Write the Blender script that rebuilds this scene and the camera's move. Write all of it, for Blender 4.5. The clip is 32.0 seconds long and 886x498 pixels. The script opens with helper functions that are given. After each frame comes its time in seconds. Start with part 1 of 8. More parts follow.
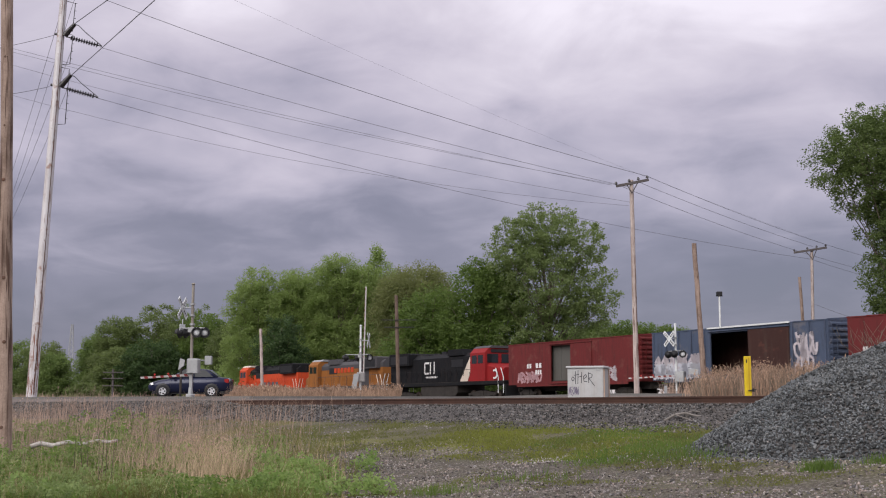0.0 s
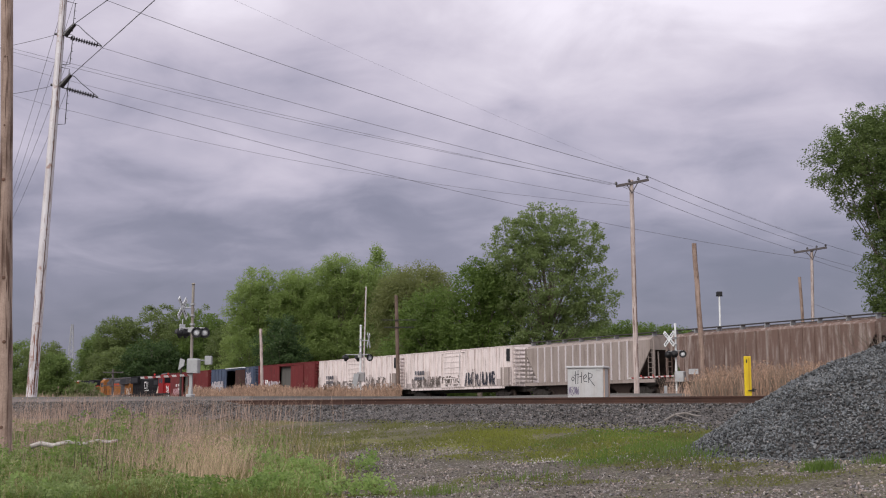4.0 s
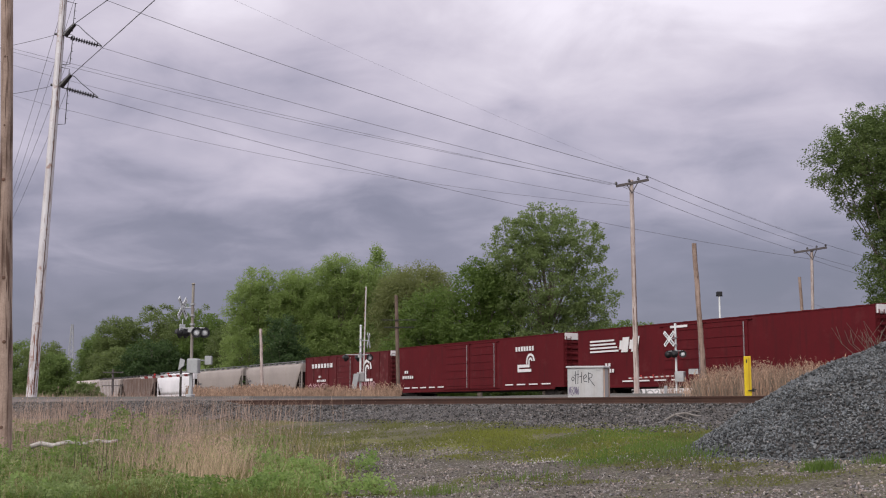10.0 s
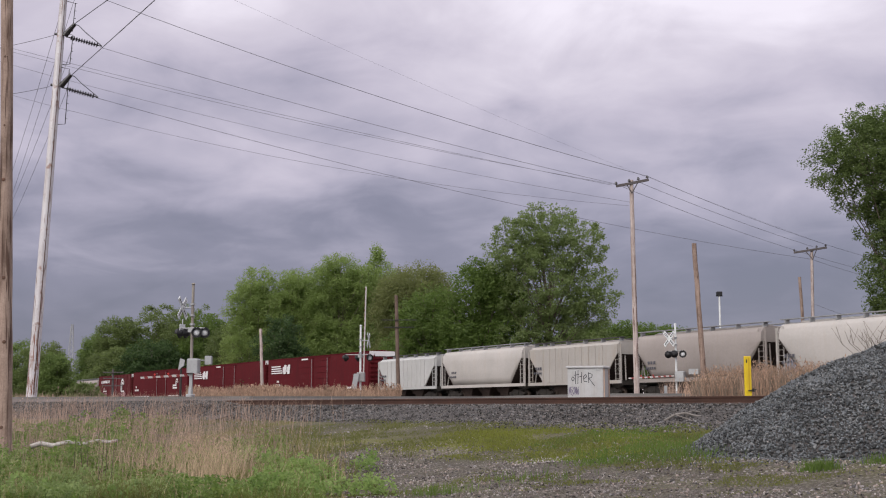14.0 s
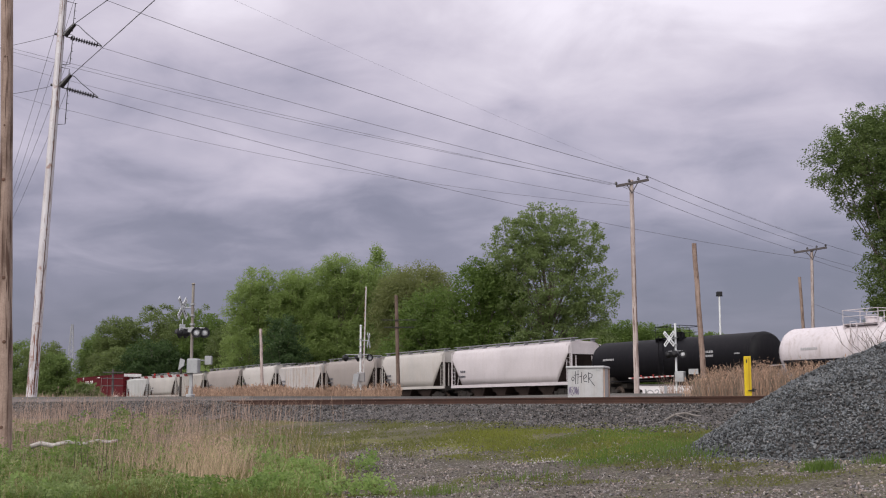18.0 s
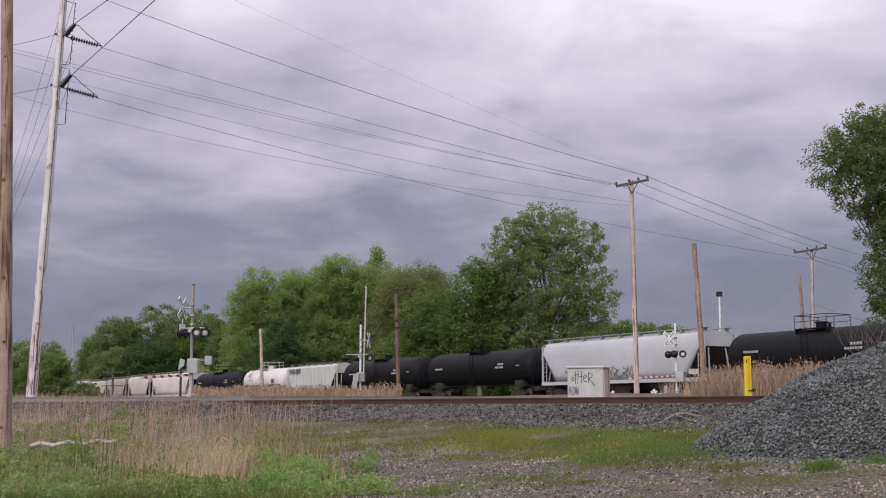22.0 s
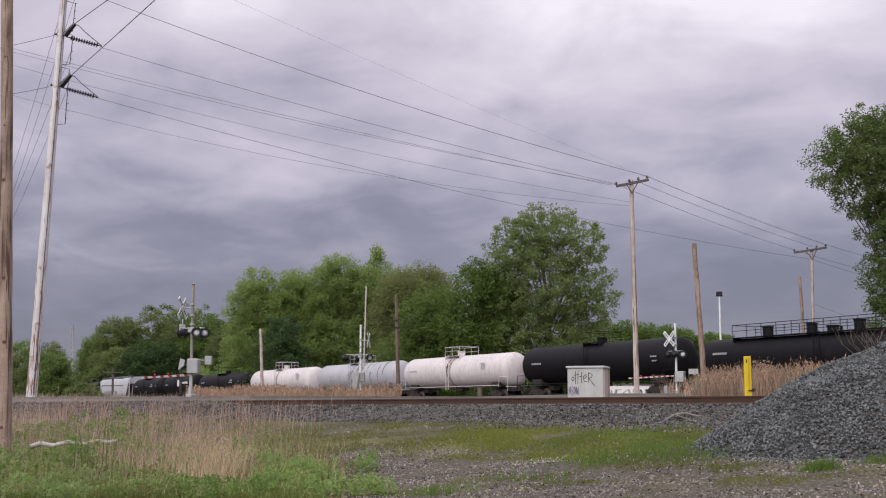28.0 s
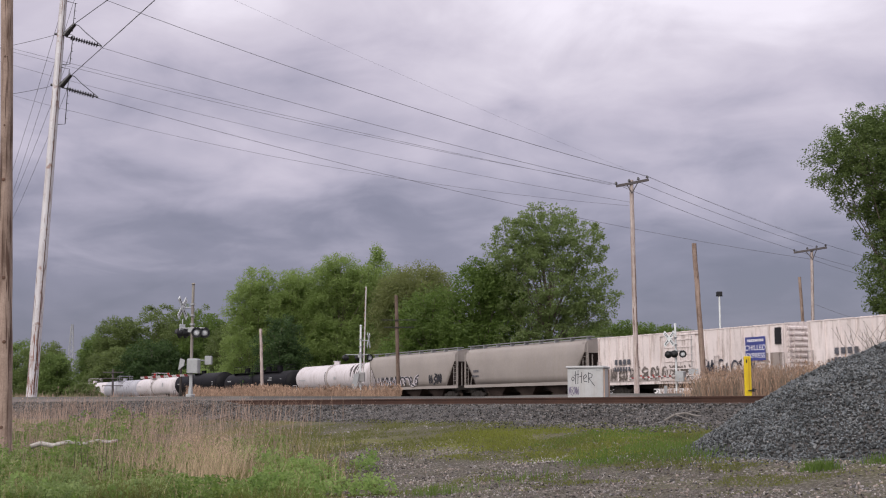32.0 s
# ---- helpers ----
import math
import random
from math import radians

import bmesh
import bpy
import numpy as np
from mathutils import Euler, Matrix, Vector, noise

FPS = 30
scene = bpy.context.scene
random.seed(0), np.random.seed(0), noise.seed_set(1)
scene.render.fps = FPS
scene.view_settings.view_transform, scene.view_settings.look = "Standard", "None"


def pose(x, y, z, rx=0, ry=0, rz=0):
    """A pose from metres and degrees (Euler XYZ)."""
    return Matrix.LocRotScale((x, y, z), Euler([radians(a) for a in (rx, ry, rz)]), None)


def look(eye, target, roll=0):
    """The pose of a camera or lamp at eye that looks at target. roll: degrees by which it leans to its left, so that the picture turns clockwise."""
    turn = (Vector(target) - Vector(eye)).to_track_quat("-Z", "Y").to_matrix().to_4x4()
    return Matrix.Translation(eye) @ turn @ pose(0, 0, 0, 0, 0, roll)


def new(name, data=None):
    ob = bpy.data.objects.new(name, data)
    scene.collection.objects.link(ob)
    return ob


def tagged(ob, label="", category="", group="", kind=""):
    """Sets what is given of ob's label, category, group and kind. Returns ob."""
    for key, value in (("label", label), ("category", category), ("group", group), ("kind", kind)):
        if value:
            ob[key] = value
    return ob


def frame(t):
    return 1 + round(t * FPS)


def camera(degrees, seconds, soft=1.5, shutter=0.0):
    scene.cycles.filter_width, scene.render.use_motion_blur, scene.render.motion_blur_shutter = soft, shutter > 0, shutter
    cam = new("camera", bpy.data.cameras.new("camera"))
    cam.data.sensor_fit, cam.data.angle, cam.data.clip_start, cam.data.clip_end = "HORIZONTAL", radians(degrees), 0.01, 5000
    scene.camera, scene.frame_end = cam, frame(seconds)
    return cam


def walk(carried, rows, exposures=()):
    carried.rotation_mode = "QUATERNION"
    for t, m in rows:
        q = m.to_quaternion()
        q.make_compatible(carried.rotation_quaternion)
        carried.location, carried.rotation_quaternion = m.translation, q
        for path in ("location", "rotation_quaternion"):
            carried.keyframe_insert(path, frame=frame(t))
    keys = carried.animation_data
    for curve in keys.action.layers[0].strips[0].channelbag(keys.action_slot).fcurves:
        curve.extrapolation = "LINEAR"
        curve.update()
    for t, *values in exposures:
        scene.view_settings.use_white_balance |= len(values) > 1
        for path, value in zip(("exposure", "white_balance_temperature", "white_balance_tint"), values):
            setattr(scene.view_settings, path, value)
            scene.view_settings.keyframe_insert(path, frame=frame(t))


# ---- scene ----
# ---- camera: stands still on low ground before two railway lines ----
cam = camera(40.5, 32.0, soft=1.1, shutter=0.12)
EYE = Vector((0.0, 0.0, 1.5))
VIEW = look(EYE, EYE + Vector((0.0, 2125.0, 283.0)))
walk(cam, [(0.0, VIEW), (32.0, VIEW)], exposures=[(0.0, 0.0), (32.0, 0.0)])

# ---- light: a heavy overcast sky, brighter high up, and a weak wide sun ----
SUN_ELEVATION, SUN_AZIMUTH = radians(36), radians(212)


def node(nt, kind, **values):
    n = nt.nodes.new(kind)
    for key, value in values.items():
        n.inputs[key].default_value = value
    return n


def ramp_node(nt, fac, stops, mode="LINEAR"):
    n = nt.nodes.new("ShaderNodeValToRGB")
    n.color_ramp.interpolation = mode
    els = n.color_ramp.elements
    while len(els) < len(stops):
        els.new(0.5)
    for e, (p, c) in zip(els, stops):
        e.position = p
        e.color = (*c, 1) if len(c) == 3 else c
    nt.links.new(fac, n.inputs[0])
    return n


def math_node(nt, op, a, b=None, clamp=False):
    n = nt.nodes.new("ShaderNodeMath")
    n.operation, n.use_clamp = op, clamp
    for i, v in enumerate((a, b)):
        if v is None:
            continue
        if isinstance(v, (int, float)):
            n.inputs[i].default_value = v
        else:
            nt.links.new(v, n.inputs[i])
    return n.outputs[0]


def mix_node(nt, fac, a, b, mode="MIX"):
    n = nt.nodes.new("ShaderNodeMix")
    n.data_type, n.blend_type = "RGBA", mode
    for i, v in ((0, fac), (6, a), (7, b)):
        if isinstance(v, (int, float)):
            n.inputs[i].default_value = v
        elif isinstance(v, tuple):
            n.inputs[i].default_value = (*v, 1)
        else:
            nt.links.new(v, n.inputs[i])
    return n.outputs[2]


CLOUD_BANKS, CLOUD_FOLDS = (-14.522, -28.535, 8.786), (-4.999, 4.236, -26.261)


def make_world():
    world = bpy.data.worlds.new("overcast_sky")
    world.use_nodes = True
    scene.world = world
    nt = world.node_tree
    nt.nodes.clear()
    coord = nt.nodes.new("ShaderNodeTexCoord")
    sep = nt.nodes.new("ShaderNodeSeparateXYZ")
    nt.links.new(coord.outputs["Generated"], sep.inputs[0])
    height = math_node(nt, "MAXIMUM", sep.outputs[2], 0.0)
    lifted = math_node(nt, "ADD", height, 0.26)
    flat = nt.nodes.new("ShaderNodeCombineXYZ")
    nt.links.new(math_node(nt, "DIVIDE", sep.outputs[0], lifted), flat.inputs[0])
    nt.links.new(math_node(nt, "DIVIDE", sep.outputs[1], lifted), flat.inputs[1])

    def shifted(vector, by):
        add = nt.nodes.new("ShaderNodeVectorMath")
        add.operation = "ADD"
        nt.links.new(vector, add.inputs[0])
        add.inputs[1].default_value = by
        return add.outputs[0]

    big = node(nt, "ShaderNodeTexNoise", Scale=1.75, Detail=5.0, Roughness=0.46, Distortion=0.35)
    nt.links.new(shifted(flat.outputs[0], CLOUD_BANKS), big.inputs["Vector"])
    small = node(nt, "ShaderNodeTexNoise", Scale=4.6, Detail=6.0, Roughness=0.52, Distortion=0.5)
    nt.links.new(shifted(flat.outputs[0], CLOUD_FOLDS), small.inputs["Vector"])
    wave = math_node(nt, "ADD", math_node(nt, "MULTIPLY", big.outputs[0], 0.66), math_node(nt, "MULTIPLY", small.outputs[0], 0.34))
    swing = math_node(nt, "MULTIPLY", math_node(nt, "SUBTRACT", wave, 0.5), 1.75)
    level = math_node(nt, "ADD", height, math_node(nt, "MULTIPLY", swing, math_node(nt, "ADD", height, 0.12)))
    level = math_node(nt, "ADD", level, math_node(nt, "MULTIPLY", math_node(nt, "MULTIPLY", sep.outputs[0], height), 0.16))
    tone = ramp_node(nt, level, [(0.0, (0.182, 0.186, 0.250)), (0.07, (0.194, 0.192, 0.262)), (0.13, (0.255, 0.246, 0.329)), (0.19, (0.407, 0.380, 0.480)),
                                 (0.25, (0.551, 0.504, 0.606)), (0.32, (0.688, 0.632, 0.728)), (0.40, (0.90, 0.84, 0.937)), (0.65, (1.0, 0.95, 1.040)), (1.0, (1.0, 0.97, 1.051))])
    sky = nt.nodes.new("ShaderNodeTexSky")
    sky.sky_type, sky.sun_disc = "NISHITA", False
    sky.sun_elevation, sky.sun_rotation = SUN_ELEVATION, SUN_AZIMUTH
    veil = mix_node(nt, 0.008, tone.outputs[0], sky.outputs[0])
    bg = nt.nodes.new("ShaderNodeBackground")
    bg.inputs[1].default_value = 1.0
    out = nt.nodes.new("ShaderNodeOutputWorld")
    nt.links.new(veil, bg.inputs[0])
    nt.links.new(bg.outputs[0], out.inputs[0])


make_world()
sun = new("sun", bpy.data.lights.new("sun", "SUN"))
sun.data.energy, sun.data.angle, sun.data.color = 2.5, radians(50), (1.0, 0.96, 0.90)
SUN_FROM = Vector((math.sin(SUN_AZIMUTH) * math.cos(SUN_ELEVATION), math.cos(SUN_AZIMUTH) * math.cos(SUN_ELEVATION), math.sin(SUN_ELEVATION)))
sun.matrix_world = look(SUN_FROM * 60, (0, 0, 0))

# ---- materials ----
MATERIALS = {}


def surface(name, base, second=None, rough=0.7, metal=0.0, scale=1.0, fine=18.0, bump=0.15, streak=0.0, streak_color=(0.06, 0.04, 0.03),
            patch=0.0, patch_color=(0.3, 0.3, 0.3), vary=0.0, amount=1.0, gloss=0.5, tint=0.0, grain_z=0.0):
    """A weathered surface: a slow change of tone, a fine grain, streaks that run down, patches, and a change from piece to piece."""
    if name in MATERIALS:
        return MATERIALS[name]
    second = second or tuple(c * 0.72 for c in base)
    m = bpy.data.materials.new(name)
    m.use_nodes = True
    nt = m.node_tree
    bsdf = nt.nodes["Principled BSDF"]
    coord = nt.nodes.new("ShaderNodeTexCoord")
    info = nt.nodes.new("ShaderNodeObjectInfo")
    move = nt.nodes.new("ShaderNodeVectorMath")
    move.operation = "ADD"
    nt.links.new(coord.outputs["Object"], move.inputs[0])
    nt.links.new(math_node(nt, "MULTIPLY", info.outputs["Random"], 40.0), move.inputs[1])
    slow = node(nt, "ShaderNodeTexNoise", Scale=scale, Detail=4.0, Roughness=0.6)
    grain = node(nt, "ShaderNodeTexNoise", Scale=fine, Detail=3.0, Roughness=0.65)
    nt.links.new(move.outputs[0], slow.inputs["Vector"])
    nt.links.new(move.outputs[0], grain.inputs["Vector"])
    blend = math_node(nt, "ADD", math_node(nt, "MULTIPLY", slow.outputs[0], 0.65), math_node(nt, "MULTIPLY", grain.outputs[0], 0.35))
    tone = ramp_node(nt, blend, [(0.5 - 0.18 * amount, second), (0.5 + 0.16 * amount, base)])
    color = tone.outputs[0]
    if streak > 0:
        squash = nt.nodes.new("ShaderNodeMapping")
        squash.inputs["Scale"].default_value = (2.6, 2.6, 0.22) if not grain_z else (9.0, 9.0, grain_z * 3)
        nt.links.new(move.outputs[0], squash.inputs["Vector"])
        run = node(nt, "ShaderNodeTexNoise", Scale=1.6, Detail=5.0, Roughness=0.7)
        nt.links.new(squash.outputs[0], run.inputs["Vector"])
        cover = ramp_node(nt, run.outputs[0], [(0.50, (0, 0, 0)), (0.72, (streak, streak, streak))])
        color = mix_node(nt, cover.outputs[0], color, streak_color)
    if patch > 0:
        spot = node(nt, "ShaderNodeTexNoise", Scale=scale * 2.3, Detail=6.0, Roughness=0.7)
        nt.links.new(move.outputs[0], spot.inputs["Vector"])
        cover = ramp_node(nt, spot.outputs[0], [(0.56, (0, 0, 0)), (0.64, (patch, patch, patch))])
        color = mix_node(nt, cover.outputs[0], color, patch_color)
    if vary > 0:
        island = nt.nodes.new("ShaderNodeNewGeometry")
        both = math_node(nt, "FRACT", math_node(nt, "ADD", island.outputs["Random Per Island"], info.outputs["Random"]))
        gain = math_node(nt, "ADD", 1.0 - vary, math_node(nt, "MULTIPLY", both, 2 * vary))
        vec = nt.nodes.new("ShaderNodeVectorMath")
        vec.operation = "SCALE"
        nt.links.new(color, vec.inputs[0])
        nt.links.new(gain, vec.inputs["Scale"])
        color = vec.outputs[0]
    if tint > 0:
        piece = nt.nodes.new("ShaderNodeNewGeometry")
        cast = ramp_node(nt, math_node(nt, "FRACT", math_node(nt, "MULTIPLY", piece.outputs["Random Per Island"], 17.3)), [(0.0, (0.86, 1.0, 1.10)), (0.5, (1.0, 1.0, 1.0)), (1.0, (1.10, 1.0, 0.88))])
        color = mix_node(nt, tint, color, cast.outputs[0], "MULTIPLY")
    nt.links.new(color, bsdf.inputs["Base Color"])
    bsdf.inputs["Specular IOR Level"].default_value = gloss
    bsdf.inputs["Roughness"].default_value = rough
    bsdf.inputs["Metallic"].default_value = metal
    if bump > 0:
        relief = node(nt, "ShaderNodeBump", Strength=bump, Distance=0.02)
        nt.links.new(grain.outputs[0], relief.inputs["Height"])
        nt.links.new(relief.outputs[0], bsdf.inputs["Normal"])
    MATERIALS[name] = m
    return m


def leaf_material(name, light, dark):
    if name in MATERIALS:
        return MATERIALS[name]
    m = bpy.data.materials.new(name)
    m.use_nodes = True
    nt = m.node_tree
    bsdf = nt.nodes["Principled BSDF"]
    geo = nt.nodes.new("ShaderNodeNewGeometry")
    coord = nt.nodes.new("ShaderNodeTexCoord")
    slow = node(nt, "ShaderNodeTexNoise", Scale=0.45, Detail=3.0)
    nt.links.new(coord.outputs["Object"], slow.inputs["Vector"])
    f = math_node(nt, "ADD", math_node(nt, "MULTIPLY", geo.outputs["Random Per Island"], 0.34), math_node(nt, "MULTIPLY", slow.outputs[0], 0.66))
    tone = ramp_node(nt, f, [(0.2, dark), (0.8, light)])
    nt.links.new(tone.outputs[0], bsdf.inputs["Base Color"])
    bsdf.inputs["Roughness"].default_value = 0.6
    trans = nt.nodes.new("ShaderNodeBsdfTranslucent")
    nt.links.new(tone.outputs[0], trans.inputs[0])
    mix = nt.nodes.new("ShaderNodeMixShader")
    mix.inputs[0].default_value = 0.60
    nt.links.new(bsdf.outputs[0], mix.inputs[1])
    nt.links.new(trans.outputs[0], mix.inputs[2])
    nt.links.new(mix.outputs[0], nt.nodes["Material Output"].inputs[0])
    MATERIALS[name] = m
    return m


def glow(name, color, strength):
    m = bpy.data.materials.new(name)
    m.use_nodes = True
    bsdf = m.node_tree.nodes["Principled BSDF"]
    bsdf.inputs["Base Color"].default_value = (*color, 1)
    bsdf.inputs["Emission Color"].default_value = (*color, 1)
    bsdf.inputs["Emission Strength"].default_value = strength
    return m


STEEL_DARK = surface("truck_steel", (0.045, 0.038, 0.033), (0.02, 0.017, 0.015), 0.8, 0.2, 2.0)
WHEEL_STEEL = surface("wheel_steel", (0.10, 0.075, 0.06), (0.04, 0.03, 0.025), 0.6, 0.6, 3.0)
RAIL_RUST = surface("rusty_rail", (0.078, 0.036, 0.024), (0.036, 0.017, 0.012), 0.85, 0.15, 1.2, 30, 0.3)
RAIL_SHINE = surface("worn_rail_head", (0.336, 0.304, 0.288), (0.240, 0.200, 0.176), 0.35, 0.9, 2.0)
TIE_WOOD = surface("creosoted_tie", (0.085, 0.062, 0.048), (0.03, 0.022, 0.018), 0.95, 0, 2.5, 40, 0.5, vary=0.25)
BALLAST = surface("grey_ballast", (0.105, 0.096, 0.093), (0.036, 0.032, 0.031), 0.95, 0, 1.5, 14, 0.9)
STONE = surface("crushed_stone", (0.138, 0.144, 0.150), (0.056, 0.060, 0.064), 0.9, 0, 1.2, 30, 0.3, vary=0.8, tint=0.4)
STONE_BED = surface("ballast_stone", (0.145, 0.134, 0.130), (0.046, 0.041, 0.040), 0.95, 0, 1.2, 30, 0.3, vary=0.95, tint=0.5)
STONE_LIGHT = surface("bleached_gravel", (0.36, 0.33, 0.31), (0.16, 0.145, 0.135), 0.95, 0, 1.2, 30, 0.3, vary=0.5)
STONE_PALE = surface("pale_gravel", (0.250, 0.215, 0.200), (0.040, 0.031, 0.028), 0.95, 0, 1.2, 30, 0.3, vary=0.85, tint=0.7)
POLE_WOOD = surface("weathered_pole", (0.40, 0.300, 0.250), (0.17, 0.115, 0.088), 0.92, 0, 1.3, 26, 0.5, streak=0.95, streak_color=(0.10, 0.058, 0.042), grain_z=0.10)
POLE_PALE = surface("bleached_pole", (0.56, 0.48, 0.45), (0.30, 0.235, 0.21), 0.92, 0, 1.3, 26, 0.5, streak=0.95, streak_color=(0.15, 0.085, 0.065), grain_z=0.08)
POLE_DARK = surface("old_pole", (0.190, 0.135, 0.108), (0.090, 0.062, 0.048), 0.92, 0, 1.3, 26, 0.5, streak=0.5, streak_color=(0.06, 0.035, 0.025))
GALV = surface("galvanised_steel", (0.421, 0.428, 0.436), (0.288, 0.295, 0.302), 0.5, 0.4, 2.0, 30, 0.1)
POLE_STEEL = surface("white_steel_pole", (0.66, 0.64, 0.66), (0.50, 0.48, 0.50), 0.6, 0.1, 0.8, 14, 0.15, patch=0.7, patch_color=(0.23, 0.10, 0.06), streak=0.5, streak_color=(0.24, 0.13, 0.09))
POLE_SEAM = surface("rusted_seam", (0.16, 0.085, 0.06), (0.06, 0.04, 0.03), 0.9, 0.1, 1.0)
CRACK_DARK = surface("dark_pole_crack", (0.12, 0.072, 0.055), (0.07, 0.042, 0.032), 0.95)
CRACK_BROWN = surface("brown_pole_crack", (0.17, 0.10, 0.078), (0.10, 0.06, 0.048), 0.95)
ARM_WOOD = surface("grey_crossarm", (0.12, 0.105, 0.105), (0.055, 0.048, 0.05), 0.95, 0, 1.5, 26, 0.5)
DARK_METAL = surface("black_painted_metal", (0.016, 0.016, 0.018), (0.009, 0.009, 0.01), 0.5, 0.1, 3.0)
WIRE = surface("dark_cable", (0.175, 0.175, 0.20), (0.125, 0.125, 0.15), 0.8, 0, 3.0, bump=0)
CERAMIC = surface("brown_insulator", (0.035, 0.03, 0.035), (0.02, 0.018, 0.02), 0.25, 0, 3.0)
MAST_TAN = surface("tan_steel", (0.34, 0.315, 0.285), (0.21, 0.185, 0.16), 0.6, 0.2, 2.0, 30, 0.1, streak=0.6, streak_color=(0.12, 0.09, 0.07))
SIGN_WHITE = surface("sign_white", (0.74, 0.76, 0.76), (0.56, 0.58, 0.58), 0.5, 0, 3.0)
# the lens's pale colour holds the sky's reflection
LENS_OFF = surface("signal_lens", (0.74, 0.76, 0.78), (0.6, 0.62, 0.65), 0.4, 0, 3.0, bump=0)
ARM_RED = surface("gate_red", (0.23, 0.028, 0.026), (0.16, 0.02, 0.02), 0.6)
ARM_WHITE = surface("gate_white", (0.50, 0.48, 0.47), (0.36, 0.34, 0.33), 0.6)
LAMP_RED = glow("red_gate_lamp", (0.45, 0.03, 0.025), 0.05)
YELLOW = surface("yellow_plastic", (0.720, 0.522, 0.009), (0.594, 0.405, 0.009), 0.5, 0, 1.5, 20, 0.1, streak=0.3, streak_color=(0.3, 0.2, 0.03))
CABINET_WHITE = surface("cabinet_paint", (0.46, 0.46, 0.465), (0.36, 0.36, 0.365), 0.55, 0, 1.6, 20, 0.1, streak=0.45, streak_color=(0.33, 0.29, 0.26))
PAINT_BLACK = surface("black_spray", (0.03, 0.028, 0.035), (0.02, 0.02, 0.025), 0.7)
ASPHALT = surface("grey_asphalt", (0.162, 0.153, 0.146), (0.093, 0.089, 0.085), 0.95, 0, 0.6, 20, 0.4)
BARK = surface("tree_bark", (0.20, 0.165, 0.13), (0.08, 0.065, 0.05), 0.95, 0, 2.0, 12, 0.8)
REED = surface("dry_reed", (0.42, 0.285, 0.20), (0.21, 0.132, 0.092), 0.9, 0, 0.5, 6, 0, vary=0.4)
STRAW = surface("pale_straw", (0.52, 0.405, 0.270), (0.320, 0.225, 0.145), 0.9, 0, 0.6, 6, 0, vary=0.35)
STALK = surface("dead_stalk", (0.40, 0.285, 0.225), (0.225, 0.155, 0.120), 0.9, 0, 0.6, 6, 0, vary=0.4)
WEED = leaf_material("weed_leaf", (0.263, 0.361, 0.092), (0.094, 0.162, 0.038))
WEED_SAGE = leaf_material("sage_weed_leaf", (0.37, 0.46, 0.18), (0.17, 0.24, 0.08))
WEED_PALE = leaf_material("pale_weed_leaf", (0.352, 0.469, 0.152), (0.143, 0.243, 0.057))
GRASS_FRESH = leaf_material("fresh_grass_blade", (0.165, 0.255, 0.045), (0.085, 0.140, 0.028))
GRASS_LIME = leaf_material("lime_grass_blade", (0.270, 0.295, 0.050), (0.145, 0.162, 0.034))
GRASS = leaf_material("grass_blade", (0.205, 0.220, 0.058), (0.115, 0.125, 0.036))
LEAF_BRIGHT = leaf_material("spring_leaf", (0.290, 0.378, 0.118), (0.225, 0.310, 0.092))
LEAF_MID = leaf_material("green_leaf", (0.215, 0.292, 0.088), (0.140, 0.208, 0.062))
LEAF_EDGE = leaf_material("deep_cottonwood_leaf", (0.165, 0.222, 0.068), (0.108, 0.158, 0.048))
LEAF_COTTON = leaf_material("cottonwood_leaf", (0.235, 0.300, 0.108), (0.170, 0.232, 0.082))
LEAF_FRESH = leaf_material("fresh_leaf", (0.165, 0.245, 0.056), (0.108, 0.168, 0.039))
LEAF_DARK = leaf_material("dark_leaf", (0.101, 0.169, 0.055), (0.038, 0.070, 0.024))
LEAF_OLIVE = leaf_material("olive_leaf", (0.200, 0.258, 0.086), (0.138, 0.182, 0.062))
LEAF_YELLOW = leaf_material("willow_leaf", (0.250, 0.277, 0.100), (0.170, 0.198, 0.074))


